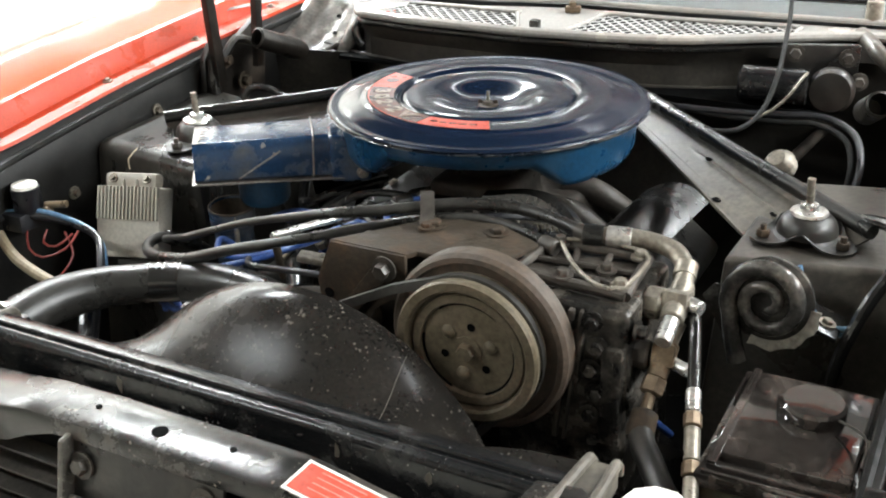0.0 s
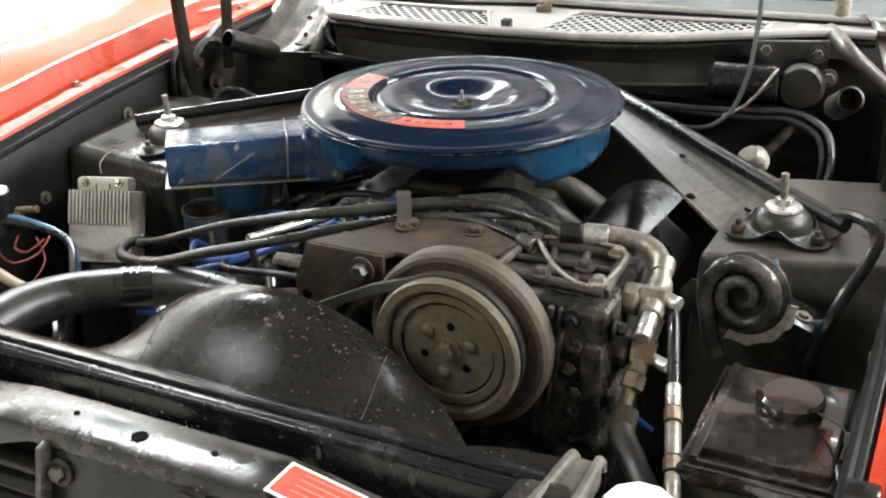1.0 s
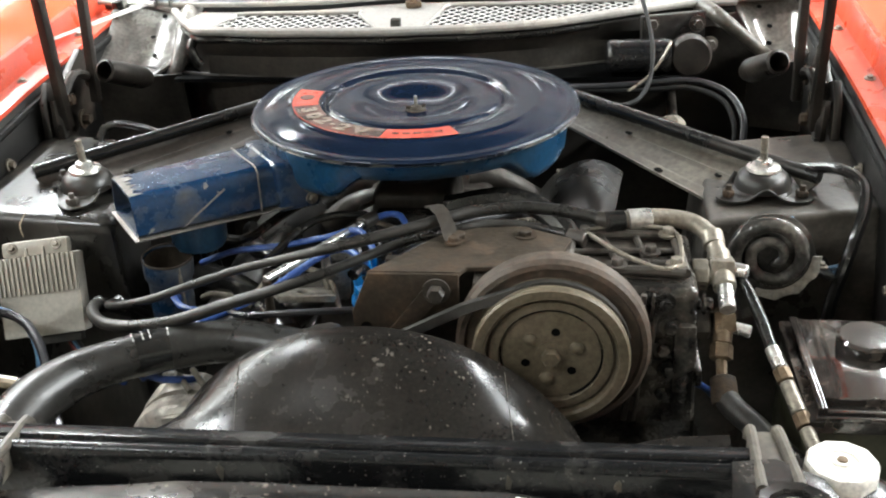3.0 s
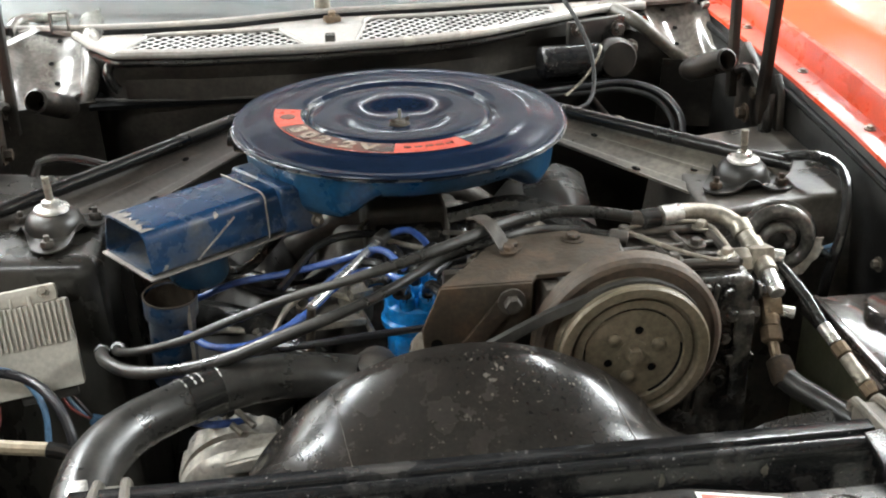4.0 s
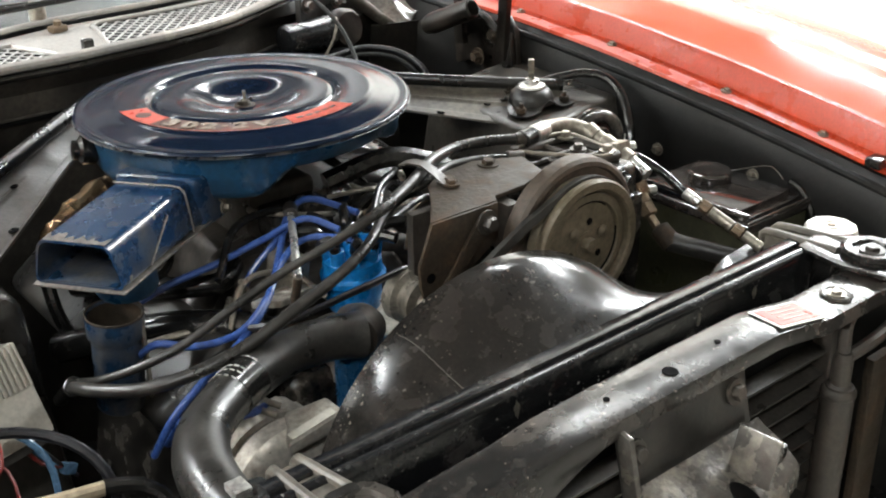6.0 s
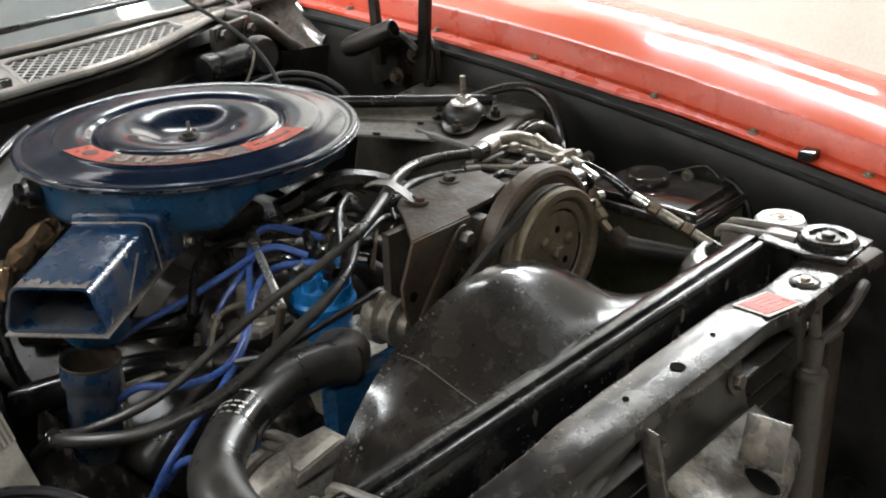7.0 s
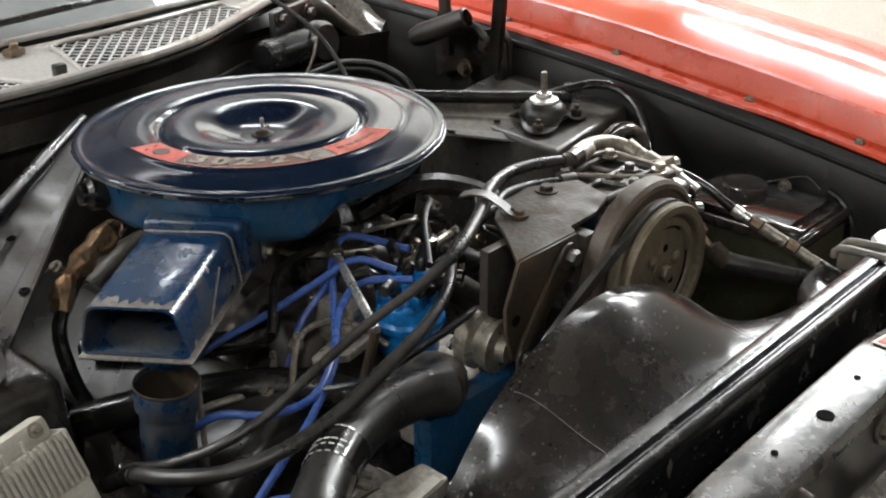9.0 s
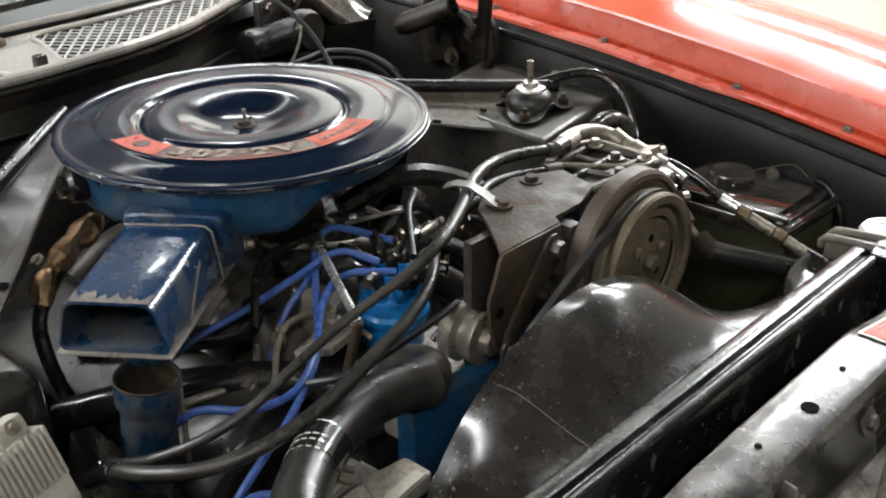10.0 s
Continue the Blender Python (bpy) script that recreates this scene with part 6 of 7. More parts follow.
strap = [(0.082, 0.866), (0.078, 0.876), (0.067, 0.878), (0.059, 0.871), (0.004, 0.800), (-0.004, 0.782), (-0.003, 0.764), (0.006, 0.757), (0.014, 0.764), (0.013, 0.780), (0.019, 0.791), (0.073, 0.858)]
plate(b, [(flip * x, z) for x, z in strap], axes((0, -0.3845, 0), (0, -1, 0), (0, 0, 1)), 0.005, 0.0015)
part("adjuster_strap", b, RUST, br)
b = B()
bolt(b, (0.0705, -0.390, 0.8675), (0, -1, 0), 0.0088, 0.012)
part("adjuster_bolt", b, CAST, br)
# Two black discs on the front plate draw the shade of holes.
for x, z in ((-0.004, 0.822), (0.042, 0.824)):
    b = B()
    lathe(b, [(0.0055, 0.0), (0.006, 0.0008), (0.0, 0.0008)], axes((x, -0.3841, z), (0, -1, 0)), 14)
    part("hole", b, SHADE_BLACK, br)
b = B()
bolt(b, (0.004, -0.390, 0.780), (0, -1, 0), 0.0065, 0.010)
part("strap_bolt", b, CAST, br)
b = B()
box(b, (0.06, -0.33, 0.80), (0.10, 0.012, 0.15), (0, 0, 0), 0.003)
box(b, (0.115, -0.36, 0.845), (0.018, 0.05, 0.06), (0, 0, 0), 0.004)
part("web", b, CAST, br)
for p in ((0.085, -0.305, 0.885), (0.155, -0.295, 0.885)):
    b = B()
    bolt(b, p, (0, 0, 1), 0.008, 0.007)
    part("bolt", b, RUST, br)
idl = thing("idler_pulley", (0.012, -0.325, 0.76), "small steel idler pulley behind the bracket", "pulley")
b = B()
lathe(b, [(0.0, 0.0), (0.024, 0.0), (0.026, 0.003), (0.026, 0.014), (0.021, 0.018), (0.021, 0.024), (0.024, 0.03), (0.024, 0.034), (0.014, 0.036), (0.012, 0.044), (0.0, 0.044)], axes((0.004, -0.316, 0.776), (0.10, -1, 0)) @ Matrix.Diagonal((1.2, 1.2, 1.2, 1)), 32)
part("wheel", b, FIT_GREY, idl)
b = B()
hexnut(b, (0.010, -0.368, 0.776), (0.10, -1, 0), 0.009, 0.010)
part("nut", b, BRASS, idl)

# hose clip on the bracket
cl = thing("hose_clip", (0.075, -0.300, 0.885), "bare metal strap clip holding two hoses", "clip")
b = B()
pts = [(0.052, -0.262, 0.902), (0.058, -0.272, 0.906), (0.066, -0.286, 0.905), (0.073, -0.299, 0.896), (0.078, -0.311, 0.887), (0.084, -0.322, 0.886)]
vs = [[b.verts.new(Vector(p) + Vector((0.0072 * s, 0.0030 * s, t))) for s, t in ((-1, 0), (1, 0), (1, 0.002), (-1, 0.002))] for p in pts]
for a, c2 in zip(vs, vs[1:]):
    for k in range(4):
        b.faces.new((a[k], a[(k + 1) % 4], c2[(k + 1) % 4], c2[k]))
b.faces.new(vs[0])
b.faces.new(vs[-1])
part("strap", b, CAST, cl)
b = B()
bolt(b, (0.081, -0.317, 0.887), (0, 0, 1), 0.006, 0.006)
part("bolt", b, RUST, cl)

# ---- hoses ----
hu = [(0.246, -0.262, 0.886), (0.20, -0.250, 0.892), (0.15, -0.246, 0.895), (0.10, -0.262, 0.897), (0.065, -0.282, 0.896), (0.03, -0.302, 0.893), (-0.03, -0.330, 0.889), (-0.09, -0.335, 0.875), (-0.15, -0.326, 0.855), (-0.21, -0.322, 0.832), (-0.26, -0.320, 0.812), (-0.305, -0.305, 0.795), (-0.335, -0.270, 0.775), (-0.345, -0.22, 0.75), (-0.34, -0.16, 0.70)]
b = B()
tube(b, hu, lambda t: 0.0068 - 0.0020 * smoothstep((t - 0.3) / 0.2), 12)
ah = thing("air_hose", hu[-1], "long black rubber air conditioning hose", "hose", group="air conditioning hoses")
part("hose", b, RUBBER_DUSTY, ah)
for p, q, mt in ((hu[0], hu[1], CAST), (hu[-2], hu[-1], RUBBER)):
    b = B()
    d = (Vector(q) - Vector(p)).normalized()
    lathe(b, [(0.0078, -0.004), (0.0090, -0.003), (0.0090, 0.012), (0.0082, 0.016)], axes(p, d), 18)
    part("ferrule", b, mt, ah)
hl = [(0.215, -0.285, 0.876), (0.17, -0.268, 0.880), (0.12, -0.266, 0.884), (0.075, -0.284, 0.884), (0.03, -0.285, 0.872), (0.0, -0.298, 0.866), (-0.05, -0.337, 0.860), (-0.10, -0.358, 0.850), (-0.16, -0.364, 0.832), (-0.215, -0.362, 0.811), (-0.27, -0.352, 0.796), (-0.315, -0.330, 0.786), (-0.345, -0.292, 0.778), (-0.356, -0.25, 0.765), (-0.352, -0.19, 0.72)]
b = B()
tube(b, hl, lambda t: 0.0056 + 0.0014 * smoothstep((t - 0.4) / 0.2), 12)
ah = thing("air_hose", hl[-1], "long black rubber air conditioning hose", "hose", group="air conditioning hoses")
part("hose", b, RUBBER_DUSTY, ah)
for p, q, mt in ((hl[0], hl[1], CAST), (hl[-2], hl[-1], RUBBER)):
    b = B()
    d = (Vector(q) - Vector(p)).normalized()
    lathe(b, [(0.0078, -0.004), (0.0090, -0.003), (0.0090, 0.012), (0.0082, 0.016)], axes(p, d), 18)
    part("ferrule", b, mt, ah)

uh = thing("radiator_hose", (-0.2, -0.38, 0.76), "thick black upper radiator hose with printed label", "hose")
uhp = [(-0.085, -0.366, 0.776), (-0.125, -0.358, 0.781), (-0.17, -0.358, 0.783), (-0.215, -0.371, 0.783), (-0.262, -0.396, 0.783), (-0.303, -0.430, 0.783), (-0.327, -0.475, 0.783), (-0.335, -0.520, 0.780), (-0.334, -0.558, 0.775)]
b = B()
tube(b, uhp, lambda t: 0.0235 + 0.0020 * smoothstep((0.1 - t) / 0.1) + 0.003 * smoothstep((t - 0.5) / 0.3), 24, 0.008)
part("hose", b, RUBBER_DUSTY, uh)
b = B()
sp = spline(uhp, 0.008)
i0 = min(range(len(sp)), key=lambda i: (sp[i] - Vector((-0.235, -0.383, 0.783))).length)
tube(b, sp[i0 - 2:i0 + 3], 0.0242, 24, smooth=False)
part("label_band", b, RUBBER, uh, "glossy black printed band")
b = B()
for k, q in enumerate((i0 - 2, i0, i0 + 1, i0 + 2)):
    d = (sp[q + 1] - sp[q - 1]).normalized()
    side = d.cross(Vector((0, 0, 1))).normalized()
    for a in (20, 38, 55, 72, 90, 108):
        o = side * math.cos(radians(a)) + Vector((0, 0, 1)) * math.sin(radians(a))
        mm = axes(sp[q] + o * 0.0243, o, d)
        plate(b, [(-0.0032 + 0.0006 * k, -0.0008), (0.0030, -0.0009), (0.0031, 0.0007), (-0.0032 + 0.0005 * k, 0.0008)], mm @ Matrix.Translation((0, 0.0014 * (k % 2), 0)), 0.0003)
part("label_bar", b, FILM, uh, "pale bars of unreadable print")
b = B()
lathe(b, [(0.0255, -0.007), (0.0262, -0.007), (0.0262, 0.007), (0.0255, 0.007)], axes((-0.333, -0.548, 0.776), (-0.1, -1, -0.1)), 30)
box(b, (-0.332, -0.548, 0.805), (0.016, 0.02, 0.010), (0, 0, 0), 0.002)
part("clamp", b, STEEL, uh, "bright steel hose clamp")

# ---- compressor fittings ----
fa = thing("service_valve", (0.345, -0.33, 0.80), "brass and steel service valve with a bent pipe", "valve", group="service valves")
b = B()
tube(b, [(0.246, -0.262, 0.886), (0.275, -0.252, 0.886), (0.305, -0.245, 0.884), (0.335, -0.250, 0.880), (0.352, -0.270, 0.872), (0.357, -0.295, 0.862)], 0.0100, 14, 0.008)
part("elbow_pipe", b, FIT_GREY, fa)
for p, d, mt, hl2 in (((0.250, -0.260, 0.886), (1, 0.2, 0), RUBBER, 0.011), ((0.276, -0.254, 0.886), (1, 0.2, 0), STEEL, 0.013), ((0.353, -0.272, 0.871), (0.1, -0.8, -0.4), FIT_GREY, 0.009)):
    b = B()
    lathe(b, [(0.010, -hl2), (0.0118, -hl2 + 0.001), (0.0118, hl2 - 0.001), (0.010, hl2)], axes(p, d), 20)
    part("ferrule", b, mt, fa)
b = B()
rod(b, (0.357, -0.290, 0.864), (0.360, -0.337, 0.848), 0.0120, 16)
box(b, (0.358, -0.312, 0.856), (0.026, 0.030, 0.026), (-15, 0, 0), 0.004)
part("body", b, FIT_GREY, fa)
b = B()
rod(b, (0.360, -0.336, 0.849), (0.3605, -0.364, 0.838), 0.0085, 14)
part("stem_cap", b, STEEL, fa, "bright steel stem cap")
b = B()
rod(b, (0.366, -0.312, 0.858), (0.384, -0.320, 0.858), 0.0075, 12)
part("port_cap", b, STEEL, fa)
b = B()
lathe(b, [(0.015, 0), (0.017, 0.003), (0.017, 0.015), (0.013, 0.018)], axes((0.328, -0.316, 0.853), (1, 0, 0)), 8)
part("union_nut", b, FIT_GREY, fa)
fb2 = thing("service_valve", (0.35, -0.38, 0.76), "tarnished brass lower service valve with union nuts", "valve", group="service valves")
b = B()
rod(b, (0.361, -0.338, 0.824), (0.357, -0.366, 0.799), 0.0100, 16)
box(b, (0.3585, -0.348, 0.815), (0.023, 0.026, 0.023), (-30, 0, 8), 0.004)
part("body", b, BRASS, fb2)
b = B()
rod(b, (0.361, -0.337, 0.824), (0.366, -0.326, 0.843), 0.0070, 12)
part("stem_cap", b, FIT_GREY, fb2, "bright steel stem cap")
b = B()
lathe(b, [(0.013, 0), (0.015, 0.003), (0.015, 0.014), (0.012, 0.017)], axes((0.329, -0.349, 0.812), (1, 0, 0)), 8)
part("union_nut", b, CAST, fb2)
b = B()
rod(b, (0.368, -0.350, 0.810), (0.386, -0.357, 0.809), 0.0065, 12)
part("port_cap", b, STEEL, fb2)
b = B()
lathe(b, [(0.009, 0), (0.0118, 0.002), (0.0118, 0.016), (0.009, 0.018)], axes((0.357, -0.364, 0.799), (-0.08, -0.72, -0.66)), 6)
part("hex_nut", b, BRASS, fb2)
b = B()
tube(b, [(0.356, -0.376, 0.788), (0.356, -0.388, 0.777), (0.357, -0.398, 0.770)], 0.0058, 10)
part("neck", b, BRASS, fb2)
b = B()
lathe(b, [(0.008, 0), (0.0130, 0.003), (0.0138, 0.024), (0.0125, 0.030)], axes((0.3565, -0.390, 0.776), (0.05, -0.78, -0.55)), 20)
part("coupling", b, RUST, fb2, "rust-brown crimped coupling")
b = B()
tube(b, [(0.3575, -0.408, 0.764), (0.366, -0.424, 0.760), (0.378, -0.440, 0.757), (0.394, -0.462, 0.752), (0.416, -0.492, 0.744), (0.436, -0.525, 0.728), (0.445, -0.56, 0.70)], 0.0125, 14)
part("hose", b, RUBBER_DUSTY, fb2)
th = thing("liquid_line", (0.43, -0.47, 0.74), "thin black hose with brass crimp couplings", "hose")
b = B()
tube(b, [(0.372, -0.300, 0.850), (0.382, -0.330, 0.846), (0.392, -0.362, 0.832), (0.401, -0.392, 0.812)], 0.0062, 12)
part("hose", b, RUBBER, th)
LL = [Vector((0.401, -0.392, 0.812)), Vector((0.418, -0.445, 0.785)), Vector((0.432, -0.495, 0.760)), Vector((0.44, -0.56, 0.735))]
for t0, t1, r, mt, lb in ((0.0, 0.20, 0.0072, STEEL, "bright steel ferrule"), (0.21, 0.33, 0.0086, BRASS, "brass hexagon coupling"), (0.34, 0.62, 0.0074, FIT_GREY, "dull crimped ferrule"), (0.63, 0.75, 0.0088, BRASS, "brass hexagon coupling"), (0.76, 1.0, 0.0070, FIT_GREY, "bright steel ferrule")):
    b = B()
    rod(b, LL[0].lerp(LL[2], t0), LL[0].lerp(LL[2], t1), r, 8 if mt is BRASS else 16)
    part("coupling", b, mt, th, lb)
b = B()
tube(b, [LL[2], LL[3], (0.44, -0.61, 0.70)], 0.0075, 10)
part("tail", b, RUBBER, th)

# ---- battery ----
bat = thing("battery", (0.495, -0.38, 0.58), "dirty black battery with olive case and vent cap", "battery")
b = B()
box(b, (0.495, -0.380, 0.675), (0.130, 0.180, 0.19), bevel=0.004)
part("case", b, BATTERY_SIDE, bat)
b = B()
box(b, (0.495, -0.380, 0.776), (0.138, 0.188, 0.014), bevel=0.004)
box(b, (0.497, -0.372, 0.786), (0.112, 0.150, 0.012), bevel=0.004)
part("top_cover", b, BATTERY, bat)
b = B()
for k in range(2):
    box(b, (0.438 + 0.003 * k, -0.38, 0.790), (0.005, 0.17, 0.006), (0, 0, 0), 0.0015)
box(b, (0.497, -0.461, 0.7845), (0.125, 0.005, 0.006), (0, 0, 0), 0.0015)
box(b, (0.497, -0.470, 0.7835), (0.130, 0.004, 0.005), (0, 0, 0), 0.0015)
part("ridge", b, BATTERY, bat)
b = B()
lathe(b, [(0.0, 0.0), (0.028, 0.0), (0.030, 0.003), (0.030, 0.013), (0.027, 0.016), (0.006, 0.0165), (0.0, 0.0165)], Matrix.Translation((0.502, -0.352, 0.790)), 32)
hull8(b, [(0.470, -0.358, 0.792), (0.480, -0.368, 0.792), (0.480, -0.345, 0.792), (0.472, -0.348, 0.792)], [(0.470, -0.358, 0.806), (0.480, -0.368, 0.806), (0.480, -0.345, 0.806), (0.472, -0.348, 0.806)], 0.002)
part("vent_cap", b, BATTERY, bat)
b = B()
tube(b, [(0.525, -0.365, 0.800), (0.545, -0.385, 0.806), (0.557, -0.410, 0.812), (0.557, -0.43, 0.80)], 0.0012, 8)
part("hold_wire", b, CAST, bat)
b = B()
tube(b, [(0.558, -0.44, 0.80), (0.562, -0.455, 0.792), (0.560, -0.475, 0.77), (0.555, -0.49, 0.73)], 0.005, 8)
single("battery_cable", b, RUBBER, (0.555, -0.49, 0.73), "black battery cable at the case end", "cable")

# ---- horn ----
hn = thing("horn", (0.422, -0.22, 0.77), "black spiral horn shell with white stained edge", "horn")
M = axes((0.4265, -0.213, 0.826), (-0.10, -1, 0.10))
b = B()
lathe(b, [(0.0, -0.014), (0.040, -0.014), (0.045, -0.011), (0.0465, -0.005), (0.0465, -0.001), (0.042, 0.001), (0.0, 0.002)], M, 40)
part("back_shell", b, HORN, hn)
b = B()
pts = [M @ Vector((-0.024, -0.074, 0.004)), M @ Vector((-0.032, -0.048, 0.005)), M @ Vector((-0.0365, -0.024, 0.006))]
for k in range(64):
    t = k / 63
    a = radians(192 - 640 * t)
    rr = 0.0365 * (1 - t) ** 0.85 + 0.005
    pts.append(M @ Vector((rr * math.cos(a), rr * math.sin(a), 0.007 + 0.004 * t)))
tube(b, pts, lambda t: 0.0104 - 0.0052 * t, 14, 0.005)
part("spiral_tube", b, HORN, hn)
b = B()
plate(b, [(-0.072, -0.012), (-0.026, -0.078), (-0.020, -0.072), (-0.036, -0.020), (-0.046, 0.004), (-0.060, 0.004)], M @ Matrix.Translation((0, 0, -0.005)), 0.003, 0.0008)
part("flange", b, HORN, hn)
b = B()
rim = range(-108, 1, 9)
plate(b, [(0.0435 * math.cos(radians(a)), 0.0435 * math.sin(radians(a))) for a in rim] + [((0.055 + 0.002 * math.sin(a * 0.21)) * math.cos(radians(a)), (0.055 + 0.002 * math.sin(a * 0.21)) * math.sin(radians(a))) for a in reversed(rim)], M @ Matrix.Translation((0, 0, -0.002)), 0.0025, 0.001)
part("stained_edge", b, STAIN, hn, "white stained shell edge")
b = B()
box(b, (0.474, -0.190, 0.804), (0.05, 0.052, 0.006), (0, 20, 0), 0.002)
part("bracket", b, BLACK, hn)
b = B()
bolt(b, (0.484, -0.196, 0.804), (0.3, 0, 1), 0.006, 0.005)
part("bolt", b, FIT_GREY, hn)

for pts, r, mt, nm, lb, cat in (
        ([(0.449, -0.188, 0.860), (0.456, -0.190, 0.840), (0.463, -0.191, 0.822), (0.476, -0.192, 0.805), (0.494, -0.192, 0.798), (0.513, -0.196, 0.806)], 0.0026, WIRE_TEAL, "horn_wire", "pale blue horn wire", "wire"),
        ([(0.445, -0.189, 0.858), (0.451, -0.192, 0.838), (0.459, -0.193, 0.818), (0.473, -0.194, 0.799), (0.494, -0.195, 0.792), (0.514, -0.197, 0.801)], 0.0026, WIRE_TEAL, "horn_wire", "pale blue horn wire", "wire"),
        ([(0.470, -0.030, 0.850), (0.490, -0.046, 0.862), (0.522, -0.092, 0.878), (0.540, -0.122, 0.873), (0.536, -0.156, 0.858), (0.522, -0.184, 0.834), (0.511, -0.200, 0.806), (0.500, -0.205, 0.765), (0.495, -0.206, 0.72)], 0.0070, RUBBER, "wiring_loom", "glossy black taped wiring loom over the tower", "cable"),
        ([(0.17, 0.265, 0.862), (0.26, 0.285, 0.858), (0.33, 0.290, 0.862), (0.385, 0.285, 0.866), (0.43, 0.25, 0.858), (0.448, 0.205, 0.835), (0.446, 0.18, 0.80)], 0.0050, WIRE_BLACK, "heater_hose", "black heater hose along the firewall", "hose"),
        ([(0.16, 0.262, 0.866), (0.24, 0.280, 0.852), (0.32, 0.284, 0.852), (0.375, 0.278, 0.857), (0.42, 0.246, 0.850), (0.436, 0.205, 0.826), (0.434, 0.182, 0.79)], 0.0042, CABLE, "wiring_loom", "black taped wiring loom on the firewall", "cable"),
        ([(-0.48, 0.07, 0.80), (-0.475, 0.09, 0.85), (-0.46, 0.10, 0.862), (-0.42, 0.095, 0.862), (-0.36, 0.075, 0.85), (-0.30, 0.08, 0.82)], 0.006, RUBBER, "vacuum_hose", "thin black rubber hose near the brace", "hose")):
    b = B()
    tube(b, pts, r, 10)
    single(nm, b, mt, pts[-1], lb, cat)

# ---- wiper motor on the firewall ----
wm = thing("wiper_motor", (0.31, 0.33, 0.86), "black cylindrical wiper motor with a rusty gearbox", "motor")
b = B()
lathe(b, [(0.0, 0.0), (0.022, 0.0), (0.026, 0.004), (0.026, 0.095), (0.0, 0.098)], axes((0.253, 0.318, 0.893), (1, 0.10, 0)), 32)
part("can", b, BLACK_GLOSS, wm)
b = B()
lathe(b, [(0.030, 0.0), (0.033, 0.004), (0.033, 0.02), (0.028, 0.028), (0.012, 0.03), (0.0, 0.03)], axes((0.378, 0.345, 0.890), (0.1, -1, 0.1)), 32)
part("gearbox", b, HINGE, wm)
b = B()
box(b, (0.355, 0.372, 0.912), (0.105, 0.012, 0.07), (0, 0, 18), 0.004)
part("mount_plate", b, BLACK_DUSTY, wm)
for p in ((0.322, 0.352, 0.935), (0.392, 0.370, 0.930), (0.412, 0.36, 0.90)):
    b = B()
    bolt(b, p, (0.2, -1, 0.1), 0.008, 0.010)
    part("bolt", b, CAST, wm)
b = B()
tube(b, [(0.348, 0.315, 0.918), (0.345, 0.300, 0.915), (0.330, 0.290, 0.890), (0.31, 0.285, 0.868), (0.285, 0.27, 0.855)], 0.0022, 8)
part("lead", b, FIT_GREY, wm, "pale wire lead")
b = B()
tube(b, [(0.287, 0.46, 1.02), (0.300, 0.40, 0.985), (0.312, 0.32, 0.955), (0.318, 0.26, 0.925), (0.312, 0.21, 0.890), (0.290, 0.17, 0.872), (0.25, 0.15, 0.872)], 0.0034, 8)
single("control_cable", b, CABLE, (0.25, 0.15, 0.872), "thin black cable hanging over the cowl", "cable")
b = B()
lathe(b, [(0.0, 0.0), (0.020, 0.0), (0.022, 0.004), (0.018, 0.010), (0.022, 0.016), (0.018, 0.022), (0.012, 0.03), (0.0, 0.031)], axes((0.348, 0.205, 0.812), (-0.2, -0.6, 0.75)), 24)
vr = thing("vacuum_reservoir", (0.36, 0.40, 0.80), "dull metal ribbed canister on a black firewall pipe", "canister")
part("canister", b, FIT_GREY, vr)
b = B()
rod(b, (0.350, 0.21, 0.815), (0.362, 0.44, 0.800), 0.008, 12)
part("pipe", b, HINGE, vr)

# dark heat shield beside the driver's valve cover
b = B()
grid(b, lambda u, v: Vector((0.165 + 0.090 * u + 0.02 * v, -0.040 + 0.16 * v, 0.760 + 0.034 * math.sin(math.pi * (0.15 + 0.7 * u)) + 0.010 * v)), 14, 14, 0.003)
single("heat_shield", b, BLACK, (0.25, 0.0, 0.76), "black curved heat shield", "shield")

# ---- ignition module on the passenger's tower ----
mo = thing("ignition_module", (-0.435, -0.21, 0.72), "grey finned ignition module bolted to the shock tower", "ignition module")
ex, ez = Vector((0.092, 0.019, 0.005)).normalized(), Vector((-0.006, 0.039, 0.088)).normalized()
ez = (ez - ex * ez.dot(ex)).normalized()
ey = ex.cross(ez)
MM = Matrix.Translation((-0.4335, -0.242, 0.7695)) @ Matrix((ex, -ey, ez)).transposed().to_4x4()
if (MM.to_3x3() @ Vector((0, 1, 0))).y > 0:
    MM = Matrix.Translation((-0.4335, -0.242, 0.7695)) @ Matrix((ex, ey, ez)).transposed().to_4x4()


def mbox(bm, c, s, bev=0.002):
    r = bmesh.ops.create_cube(bm, size=1)
    bmesh.ops.transform(bm, verts=r["verts"], matrix=MM @ Matrix.Translation(c) @ Matrix.Diagonal((*s, 1)))
    bevel_sharp(bm, r["verts"], bev)


b = B()
mbox(b, (0, -0.018, 0.0), (0.098, 0.036, 0.098), 0.004)
part("case", b, MODULE, mo)
for k in range(17):
    b = B()
    mbox(b, (-0.0455 + 0.00569 * k, 0.0015, 0.026), (0.0028, 0.006, 0.046), 0.0006)
    part("fin", b, MODULE, mo)
b = B()
mbox(b, (0.0, -0.014, 0.058), (0.080, 0.022, 0.020), 0.006)
part("flange", b, MODULE, mo)
for x in (-0.026, 0.026):
    b = B()
    bolt(b, MM @ Vector((x, -0.003, 0.060)), MM.to_3x3() @ Vector((0, 1, 0.3)), 0.0042, 0.006)
    part("bolt", b, FIT_GREY, mo)
